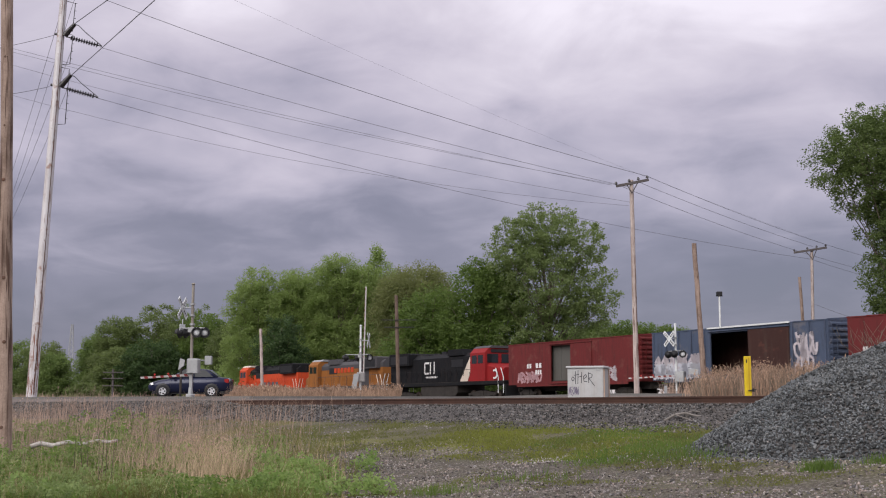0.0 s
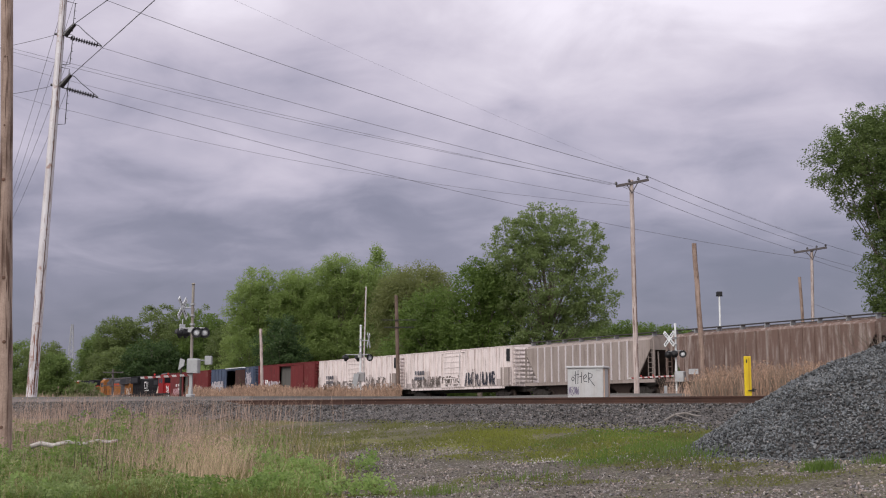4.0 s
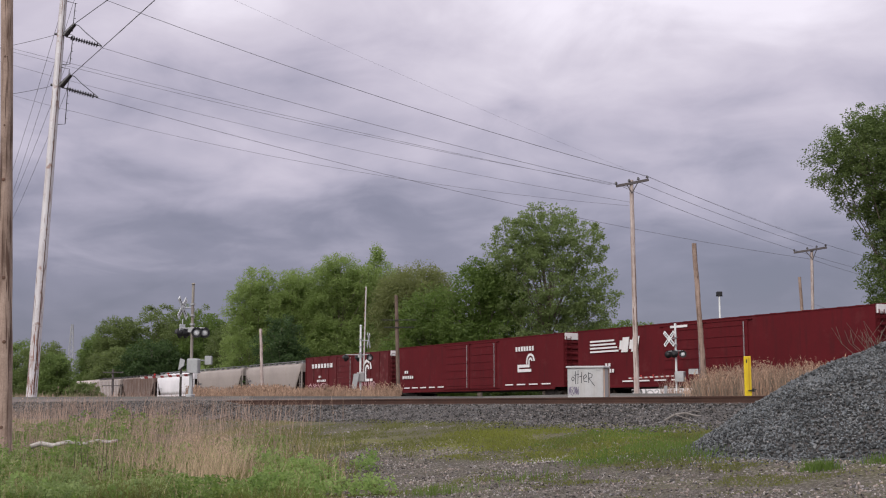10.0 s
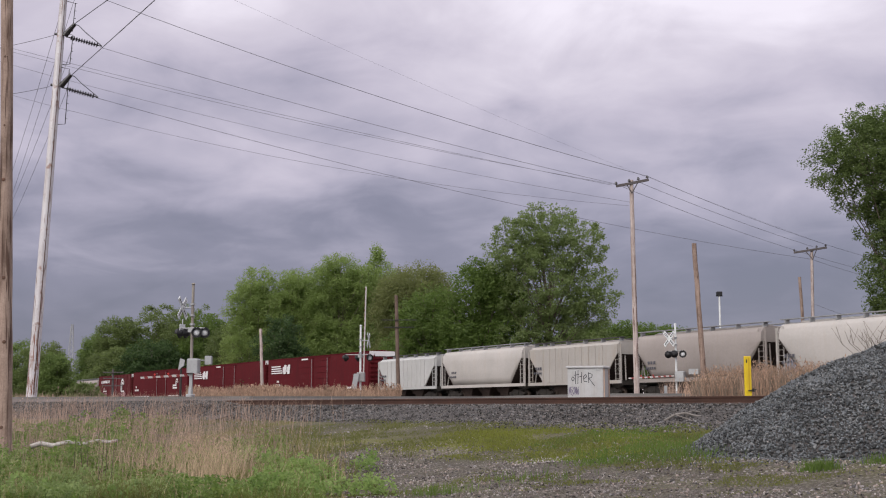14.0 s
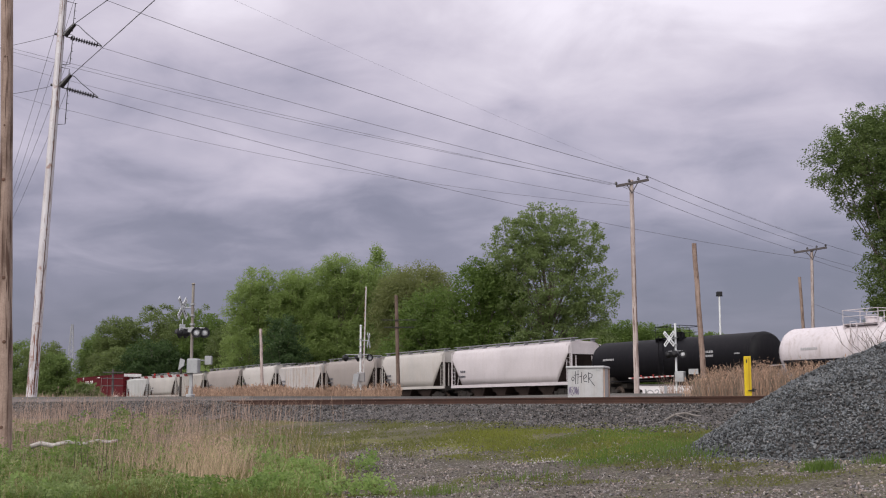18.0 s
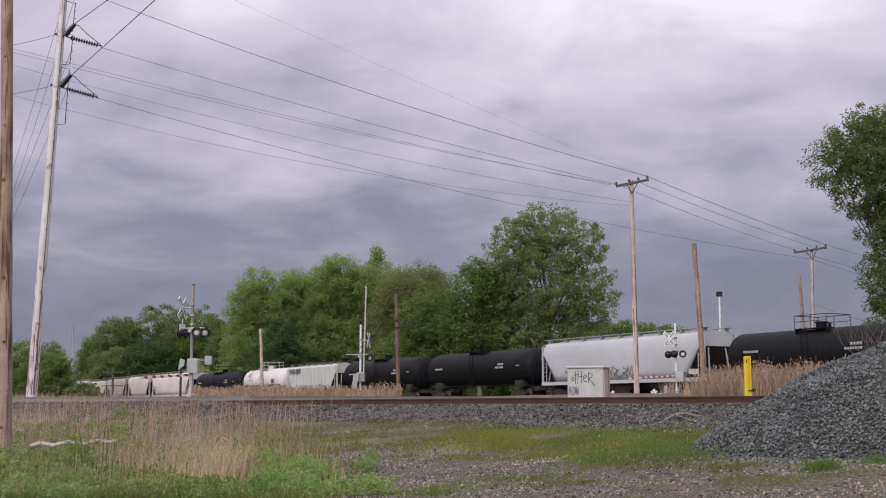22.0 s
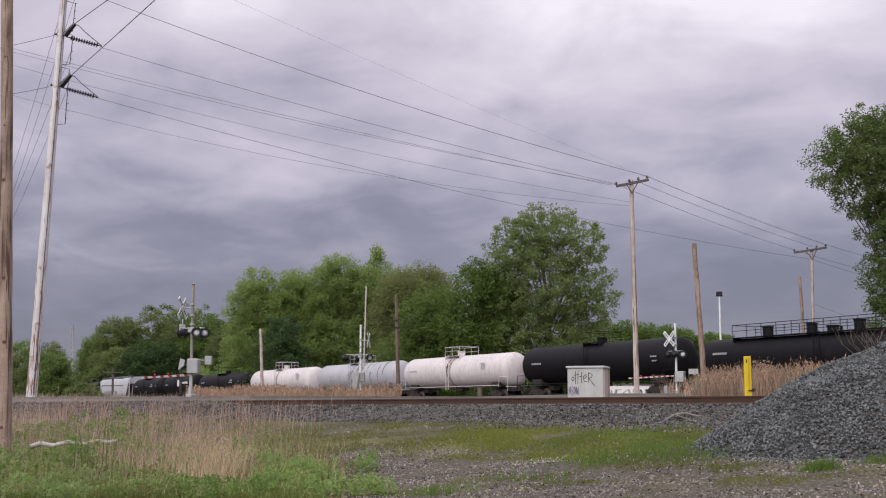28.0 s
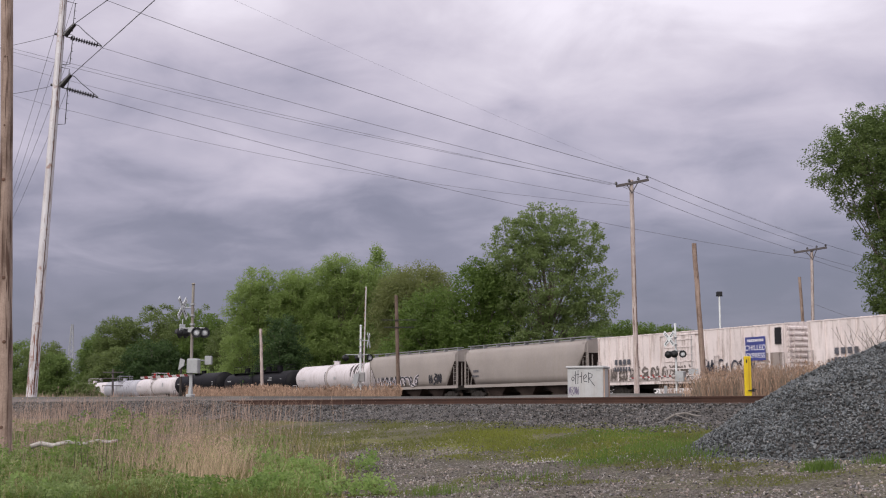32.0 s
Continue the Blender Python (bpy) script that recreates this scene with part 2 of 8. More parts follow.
# ---- small mesh kit ----
class Geo:
    def __init__(self):
        self.v, self.f, self.smooth = [], [], []

    def add(self, verts, faces, smooth=False):
        n = len(self.v)
        self.v += [tuple(p) for p in verts]
        self.f += [tuple(i + n for i in q) for q in faces]
        self.smooth += [smooth] * len(faces)
        return self

    def box(self, x0, x1, y0, y1, z0, z1):
        p = [(x, y, z) for x in (x0, x1) for y in (y0, y1) for z in (z0, z1)]
        return self.add(p, [(0, 1, 3, 2), (4, 6, 7, 5), (0, 4, 5, 1), (2, 3, 7, 6), (0, 2, 6, 4), (1, 5, 7, 3)])

    def cbox(self, x0, x1, y0, y1, z0, z1, b=0.03):
        """A box with its upright and top edges cut."""
        ring = [(x0 + b, y0), (x1 - b, y0), (x1, y0 + b), (x1, y1 - b), (x1 - b, y1), (x0 + b, y1), (x0, y1 - b), (x0, y0 + b)]
        top = [(min(max(x, x0 + b), x1 - b), min(max(y, y0 + b), y1 - b)) for x, y in ring]
        v = [(*p, z0) for p in ring] + [(*p, z1 - b) for p in ring] + [(*p, z1) for p in top]
        f = [tuple(range(7, -1, -1)), tuple(range(16, 24))]
        for k in (0, 8):
            f += [(k + i, k + (i + 1) % 8, k + 8 + (i + 1) % 8, k + 8 + i) for i in range(8)]
        return self.add(v, f)

    def loft(self, rings, smooth=False, caps=True):
        n = len(rings[0])
        v = [p for r in rings for p in r]
        f = [(k * n + i, k * n + (i + 1) % n, (k + 1) * n + (i + 1) % n, (k + 1) * n + i) for k in range(len(rings) - 1) for i in range(n)]
        self.add(v, f, smooth)
        if caps:
            self.add(rings[0], [tuple(range(n - 1, -1, -1))])
            self.add(rings[-1], [tuple(range(n))])
        return self

    def cyl(self, a, b, r0, r1=None, n=8, smooth=True):
        a, b = Vector(a), Vector(b)
        r1 = r0 if r1 is None else r1
        w = (b - a).normalized()
        s = w.orthogonal().normalized()
        t = w.cross(s)
        ring = [(s * math.cos(6.28319 * i / n) + t * math.sin(6.28319 * i / n)) for i in range(n)]
        return self.loft([[a + q * r0 for q in ring], [b + q * r1 for q in ring]], smooth)

    def tube(self, pts, r, n=5):
        """One bent tube through the points."""
        pts = [Vector(p) for p in pts]
        rings = []
        for i, p in enumerate(pts):
            w = (pts[min(i + 1, len(pts) - 1)] - pts[max(i - 1, 0)]).normalized()
            s = w.cross(Vector((0.31, 0.93, 0.17))).normalized()
            t = w.cross(s)
            rings.append([p + (s * math.cos(6.28319 * k / n) + t * math.sin(6.28319 * k / n)) * r for k in range(n)])
        return self.loft(rings, True)

    def prism(self, outline, y0, y1):
        """An outline in x, z drawn out along y."""
        return self.loft([[(x, y0, z) for x, z in outline], [(x, y1, z) for x, z in outline]])

    def lathe_x(self, profile, zc, n=20, yc=0.0, smooth=True):
        """A round body about an axis along x: profile of (x, radius)."""
        rings = [[(x, yc + r * math.cos(6.28319 * i / n), zc + r * math.sin(6.28319 * i / n)) for i in range(n)] for x, r in profile]
        return self.loft(rings, smooth)

    def mesh(self, name, material):
        me = bpy.data.meshes.new(name)
        me.from_pydata(self.v, [], self.f)
        me.polygons.foreach_set("use_smooth", self.smooth)
        me.materials.append(material)
        bm = bmesh.new()
        bm.from_mesh(me)
        bmesh.ops.recalc_face_normals(bm, faces=bm.faces)
        bm.to_mesh(me)
        bm.free()
        return me


def part(name, geo, material, parent=None, label="", m=None):
    me = geo if isinstance(geo, bpy.types.Mesh) else geo.mesh(name, material)
    ob = new(name, me)
    if parent is not None:
        ob.parent = parent
    if m is not None:
        ob.matrix_basis = m
    if label:
        ob["label"] = label
    return ob


def thing(name, label, category, m=None, group="", kind=""):
    ob = new(name)
    ob.empty_display_size = 0.3
    if m is not None:
        ob.matrix_basis = m
    return tagged(ob, label, category, group, kind)


def quick_mesh(name, verts, faces, material):
    """A mesh from arrays: verts (n, 3), faces (m, k)."""
    me = bpy.data.meshes.new(name)
    verts, faces = np.asarray(verts, dtype=np.float32), np.asarray(faces, dtype=np.int32)
    k = faces.shape[1]
    me.vertices.add(len(verts))
    me.vertices.foreach_set("co", verts.ravel())
    me.loops.add(faces.size)
    me.loops.foreach_set("vertex_index", faces.ravel())
    me.polygons.add(len(faces))
    me.polygons.foreach_set("loop_start", np.arange(0, faces.size, k, dtype=np.int32))
    me.update(calc_edges=True)
    me.materials.append(material)
    return me


SHARED = {}


def shared(key, build, material):
    if key not in SHARED:
        SHARED[key] = build().mesh(key, material)
    return SHARED[key]


# ---- the lie of the land ----
# u: metres from the front track towards the camera; s: metres along it
TRACK_AT, TRACK_DIR, TRACK_SIDE = Vector((7.5, 31.0)), Vector((-0.694, 0.72)), Vector((-0.72, -0.694))
PROFILE_U = [-400, -60, -20, -3.5, -2.6, 2.0, 2.8, 6.0, 10.0, 13.0, 20.0, 60.0]
PROFILE_Z = [2.0, 1.98, 1.92, 1.68, 1.42, 1.25, 1.16, 0.78, 0.30, 0.04, -0.05, -0.1]


def u_of(x, y):
    return (x - 7.5) * -0.72 + (y - 31.0) * -0.694


def ground_z(x, y):
    z = np.interp(u_of(x, y), PROFILE_U, PROFILE_Z)
    return float(z + 0.05 * noise.noise(Vector((x * 0.35, y * 0.35, 3.1))) + 0.02 * noise.noise(Vector((x * 1.7, y * 1.7, 8.1))))


def make_ground():
    us = [-3000, -1200, -500, -200, -100, -60, -40, -30, -20, -15, -10, -7, -5, -3.5, -2.6, -1.5, 0, 1.5] + [2 + 0.4 * i for i in range(46)] + [22, 26, 32, 45, 80, 200, 800, 3000]
    ss = [-3000, -1200, -400, -150, -80, -50, -35] + [-26 + 0.7 * i for i in range(98)] + [45, 52, 60, 75, 100, 140, 200, 300, 500, 1200, 3000]
    verts = []
    for u in us:
        for s in ss:
            p = TRACK_AT + TRACK_DIR * s + TRACK_SIDE * u
            verts.append((p.x, p.y, ground_z(p.x, p.y)))
    n = len(ss)
    faces = [(i * n + j, i * n + j + 1, (i + 1) * n + j + 1, (i + 1) * n + j) for i in range(len(us) - 1) for j in range(n - 1)]
    m = bpy.data.materials.new("rough_ground")
    m.use_nodes = True
    nt = m.node_tree
    bsdf = nt.nodes["Principled BSDF"]
    bsdf.inputs["Roughness"].default_value = 0.97
    coord = nt.nodes.new("ShaderNodeTexCoord")
    dot = nt.nodes.new("ShaderNodeVectorMath")
    dot.operation = "DOT_PRODUCT"
    dot.inputs[1].default_value = (-0.72, -0.694, 0)
    nt.links.new(coord.outputs["Object"], dot.inputs[0])
    wide = node(nt, "ShaderNodeTexNoise", Scale=0.22, Detail=4.0, Roughness=0.6)
    mid = node(nt, "ShaderNodeTexNoise", Scale=1.1, Detail=5.0, Roughness=0.7)
    fine = node(nt, "ShaderNodeTexNoise", Scale=22.0, Detail=5.0, Roughness=0.8)
    for t in (wide, mid, fine):
        nt.links.new(coord.outputs["Object"], t.inputs["Vector"])
    u = math_node(nt, "ADD", dot.outputs["Value"], 26.9)
    bent = math_node(nt, "ADD", u, math_node(nt, "ADD", math_node(nt, "MULTIPLY", math_node(nt, "SUBTRACT", wide.outputs[0], 0.5), 5.0),
                                             math_node(nt, "MULTIPLY", math_node(nt, "SUBTRACT", mid.outputs[0], 0.5), 3.0)))
    grassy = ramp_node(nt, math_node(nt, "DIVIDE", bent, 20.0), [(0.13, (0.25, 0.25, 0.25)), (0.17, (1, 1, 1)), (0.40, (1, 1, 1)), (0.46, (0.30, 0.30, 0.30)), (0.60, (0.38, 0.38, 0.38)), (0.72, (0.7, 0.7, 0.7))])
    cover = math_node(nt, "MULTIPLY", grassy.outputs[0], math_node(nt, "MULTIPLY", math_node(nt, "SUBTRACT", mid.outputs[0], 0.28), 3.0, True), True)
    gravel = ramp_node(nt, fine.outputs[0], [(0.38, (0.016, 0.012, 0.011)), (0.51, (0.080, 0.066, 0.060)), (0.62, (0.34, 0.31, 0.30))])
    pebble = nt.nodes.new("ShaderNodeTexVoronoi")
    pebble.inputs["Scale"].default_value = 26.0
    nt.links.new(coord.outputs["Object"], pebble.inputs["Vector"])
    tint = nt.nodes.new("ShaderNodeSeparateColor")
    nt.links.new(pebble.outputs["Color"], tint.inputs[0])
    stony = ramp_node(nt, tint.outputs[0], [(0.0, (0.018, 0.013, 0.011)), (0.5, (0.078, 0.060, 0.053)), (0.8, (0.17, 0.145, 0.135)), (0.94, (0.44, 0.40, 0.38))])
    dirt = mix_node(nt, math_node(nt, "MULTIPLY", mid.outputs[0], 0.6), mix_node(nt, 0.6, gravel.outputs[0], stony.outputs[0]), (0.058, 0.044, 0.034))
    green = ramp_node(nt, math_node(nt, "ADD", math_node(nt, "MULTIPLY", wide.outputs[0], 0.6), math_node(nt, "MULTIPLY", fine.outputs[0], 0.4)),
                      [(0.36, (0.066, 0.056, 0.032)), (0.5, (0.118, 0.112, 0.038)), (0.60, (0.205, 0.205, 0.042))])
    nt.links.new(mix_node(nt, cover, dirt, green.outputs[0]), bsdf.inputs["Base Color"])
    relief = node(nt, "ShaderNodeBump", Strength=0.8, Distance=0.05)
    nt.links.new(math_node(nt, "SUBTRACT", fine.outputs[0], pebble.outputs["Distance"]), relief.inputs["Height"])
    nt.links.new(relief.outputs[0], bsdf.inputs["Normal"])
    ob = new("ground", quick_mesh("ground", verts, faces, m))
    return tagged(ob, "rough ground of short grass, dirt and gravel below the tracks", "ground", kind="structure")


make_ground()


# ---- the two tracks ----
def rail_mesh(length):
    prof = [(-0.075, 0), (0.075, 0), (0.075, 0.02), (0.02, 0.04), (0.018, 0.135), (0.036, 0.145), (0.036, 0.178), (0.03, 0.186), (-0.03, 0.186), (-0.036, 0.178), (-0.036, 0.145), (-0.018, 0.135), (-0.02, 0.04), (-0.075, 0.02)]
    g = Geo()
    g.loft([[(x, y, z) for y, z in prof] for x in (0, length)])
    return g


def tie_geo():
    return Geo().cbox(-0.115, 0.115, -1.3, 1.3, -0.18, 0.0, 0.012)


def make_track(name, label, start, angle, length, rail_top, rails, tie_from, tie_to, bed_low):
    base = thing(name, label, "railway track", pose(start[0], start[1], rail_top - 0.186, 0, 0, angle), kind="structure")
    bed = Geo()
    n = int(length / 2.5)
    rng = random.Random(4)
    rows = []
    for i in range(n + 1):
        x = length * i / n
        j = lambda a: rng.uniform(-a, a)
        rows.append([(x, -3.1 + j(0.05), bed_low), (x, -1.6 + j(0.03), -0.05 + j(0.01)), (x, -0.5, -0.03), (x, 0.5, -0.03), (x, 1.6 + j(0.03), -0.05 + j(0.01)), (x, 3.1 + j(0.05), bed_low)])
    verts = [p for r in rows for p in r]
    faces = [(k * 6 + i, k * 6 + i + 1, k * 6 + 7 + i, k * 6 + 6 + i) for k in range(n) for i in range(5)]
    bed.add(verts, faces)
    part("ballast_bed", bed, BALLAST, base, "grey crushed stone ballast")
    for a, b in rails:
        for y in (-0.7535, 0.7535):
            part("rail", rail_mesh(b - a), RAIL_RUST, base, "rusty brown steel rail", pose(a, y, 0.0))
            part("rail_head", Geo().box(0, b - a, -0.028, 0.028, 0.1862, 0.1885), RAIL_SHINE, base, "worn bright rail head", pose(a, y, 0.0))
    me = tie_geo().mesh("tie", TIE_WOOD)
    x = tie_from
    while x < tie_to:
        part("tie", me, TIE_WOOD, base, "", pose(x, rng.uniform(-0.05, 0.05), 0.012, 0, 0, rng.uniform(-1.2, 1.2)))
        x += 0.52
    return base


FRONT_ANGLE = math.degrees(math.atan2(0.72, -0.694))
a0 = TRACK_AT - TRACK_DIR * 130
make_track("front_track", "rusty front railway track on grey stone ballast", (a0.x, a0.y), FRONT_ANGLE, 330, 1.82, [(0, 152.5), (178, 330)], 112, 156, -0.66)

# the main line: distance D along it from beside the camera
LINE_DIR = Vector((-0.499, 0.8666))
LINE_ANGLE = math.degrees(math.atan2(0.8666, -0.499))
LINE_AT = Vector((62.1, 0.0)) + 1.53 * Vector((0.8666, 0.499))
RAIL_Z = 2.19
b0 = LINE_AT - LINE_DIR * 900
make_track("main_line_track", "main railway track on grey ballast under the train", (b0.x, b0.y), LINE_ANGLE, 1950, RAIL_Z, [(0, 1950)], 975, 1080, -0.30)

# ---- railway cars: x towards the head of the train, y towards the camera, z from the rail top ----
SPEED, HEAD = 22.74, 0.15364
TRAIN = []


def round_y(profile, n=18, caps=True):
    """A round body about an axis along y: profile of (y, radius)."""
    g = Geo()
    g.loft([[(r * math.cos(6.28319 * i / n), y, r * math.sin(6.28319 * i / n)) for i in range(n)] for y, r in profile], True, caps)
    return g


def truck(parent, x, axles=2, gap=1.75, frame_mat=None):
    frame_mat = frame_mat or STEEL_DARK
    half = gap * (axles - 1) / 2

    def build():
        g = Geo()
        for y in (-1.02, 1.02):
            out = [(-half - 0.28, 0.52), (-half - 0.28, 0.66), (-half + 0.25, 0.70), (-0.5, 0.86), (0.5, 0.86), (half - 0.25, 0.70), (half + 0.28, 0.66), (half + 0.28, 0.52),
                   (half - 0.25, 0.50), (0.55, 0.26), (-0.55, 0.26), (-half + 0.25, 0.50)]
            g.prism(out, y - 0.08, y + 0.08)
            for k in (-0.18, 0.0, 0.18):
                g.cyl((k, y + 0.1, 0.3), (k, y + 0.1, 0.6), 0.07, n=8)
            for k in range(axles):
                g.cyl((-half + gap * k, y - 0.05, 0.47), (-half + gap * k, y + 0.14, 0.47), 0.13, n=10)
        g.box(-0.28, 0.28, -1.15, 1.15, 0.55, 0.85)
        return g

    t = part("truck", shared("truck_%d_%.2f" % (axles, gap), build, frame_mat), frame_mat, parent, "dark grimy cast steel truck", pose(x, 0, 0))
    wheel = shared("wheel", lambda: round_y([(-0.06, 0.30), (-0.06, 0.44), (-0.02, 0.457), (0.05, 0.46), (0.07, 0.49), (0.09, 0.49), (0.09, 0.40), (0.03, 0.36), (0.03, 0.15), (0.09, 0.13)]), WHEEL_STEEL)
    axle = shared("axle", lambda: Geo().cyl((0, -0.72, 0), (0, 0.72, 0), 0.085), STEEL_DARK)
    for k in range(axles):
        xx = -half + gap * k
        part("axle", axle, STEEL_DARK, t, "", pose(xx, 0, 0.457))
        part("wheel", wheel, WHEEL_STEEL, t, "", pose(xx, -0.76, 0.457))
        part("wheel", wheel, WHEEL_STEEL, t, "", pose(xx, 0.76, 0.457, 0, 0, 180))
    return t


def coupler(parent, x, way):
    me = shared("coupler", lambda: Geo().box(-0.25, 0.55, -0.09, 0.09, 0.74, 0.92).cbox(0.5, 0.78, -0.16, 0.16, 0.70, 0.98, 0.04).cyl((0.3, 0.25, 0.75), (0.75, 0.12, 0.5), 0.025), STEEL_DARK)
    part("coupler", me, STEEL_DARK, parent, "", pose(x, 0, 0, 0, 0, 0 if way > 0 else 180))


def ladder_geo(height, width=0.42, axis="x", step=0.35):
    g = Geo()
    k = int(height / step)
    if axis == "x":
        g.box(-width / 2 - 0.02, -width / 2 + 0.02, -0.02, 0.02, 0, height).box(width / 2 - 0.02, width / 2 + 0.02, -0.02, 0.02, 0, height)
        for i in range(k + 1):
            g.box(-width / 2, width / 2, -0.012, 0.012, 0.06 + i * step - 0.012, 0.06 + i * step + 0.012)
    else:
        g.box(-0.02, 0.02, -width / 2 - 0.02, -width / 2 + 0.02, 0, height).box(-0.02, 0.02, width / 2 - 0.02, width / 2 + 0.02, 0, height)
        for i in range(k + 1):
            g.box(-0.012, 0.012, -width / 2, width / 2, 0.06 + i * step - 0.012, 0.06 + i * step + 0.012)
    return g


def scrawl(seed, width, height, strokes=9, thick=0.05):
    """Loops and strokes of sprayed paint, on a wall that faces +y."""
    rng = random.Random(seed)
    g = Geo()
    cell = width / strokes
    for k in range(strokes):
        cx = -width / 2 + cell * (k + 0.5)
        lean, flip = rng.uniform(-0.35, 0.45), rng.choice((-1, 1))
        a, turn = rng.uniform(0, 6.28), rng.choice((-1, 1)) * rng.uniform(0.5, 0.8)
        kind = rng.random()
        if kind < 0.4:
            pts = [(math.cos(a + turn * i) * 0.75 * (1 - 0.05 * i) + 0.12 * i, 0.5 + math.sin(a + turn * i) * (0.48 - 0.03 * i)) for i in range(9)]
        elif kind < 0.75:
            pts = [(flip * (0.8 * math.sin(i * 1.9 + a)), 0.04 + i * 0.15 + rng.uniform(-0.05, 0.05)) for i in range(7)]
        else:
            pts = [(-0.8, 0.1), (-0.3, 0.95), (0.1, 0.25), (0.6, 0.9), (0.95, 0.05)][::flip]
        pts = [(cx + (x + lean * (z - 0.5)) * cell * 0.8, z * height) for x, z in pts]
        for (xa, za), (xb, zb) in zip(pts, pts[1:]):
            dx, dz = xb - xa, zb - za
            d = math.hypot(dx, dz) or 1
            nx, nz = -dz / d * thick, dx / d * thick
            g.add([(xa - nx, 0, za - nz), (xb - nx, 0, zb - nz), (xb + nx, 0, zb + nz), (xa + nx, 0, za + nz)], [(0, 1, 2, 3)])
    return g


def bars(rows):
    """Plain bars for small lettering: rows of (x, z, width, height, count)."""
    g = Geo()
    for x, z, w, h, n in rows:
        step = w / n
        for i in range(n):
            g.box(x + step * i, x + step * i + step * 0.68, 0, 0.006, z, z + h)
    return g


MARK_WHITE = surface("white_marking", (0.78, 0.76, 0.76), (0.62, 0.60, 0.60), 0.6)
MARK_DARK = surface("dark_marking", (0.10, 0.10, 0.12), (0.07, 0.07, 0.08), 0.6)
MARK_GREY = surface("grey_marking", (0.42, 0.42, 0.43), (0.33, 0.33, 0.34), 0.6)
GRAFFITI_A = surface("pale_spray", (0.55, 0.50, 0.52), (0.40, 0.36, 0.40), 0.7)
GRAFFITI_B = surface("grey_brown_spray", (0.20, 0.165, 0.15), (0.10, 0.085, 0.075), 0.7)
GRAFFITI_C = surface("rose_spray", (0.52, 0.30, 0.32), (0.40, 0.24, 0.26), 0.7)
GRAFFITI_D = surface("dark_blue_spray", (0.035, 0.04, 0.06), (0.02, 0.02, 0.035), 0.7)


def on_side(parent, name, geo, material, x, z, half, label="", far=False):
    """Something flat on the side of a car."""
    m = pose(x, half + 0.008, z) if not far else pose(x, -half - 0.008, z, 0, 0, 180)
    return part(name, geo, material, parent, label, m)


def new_car(name, label, category, q, body):
    """q: place of the car's front end; body: the length of its body. The origin lies at mid length on the rail top."""
    d0 = HEAD * q - body / 2
    car = thing(name, label, category, group="cars of the freight train")
    TRAIN.append((car, d0))
    return car


def end_gear(car, body):
    for way in (1, -1):
        coupler(car, way * (body / 2), way)


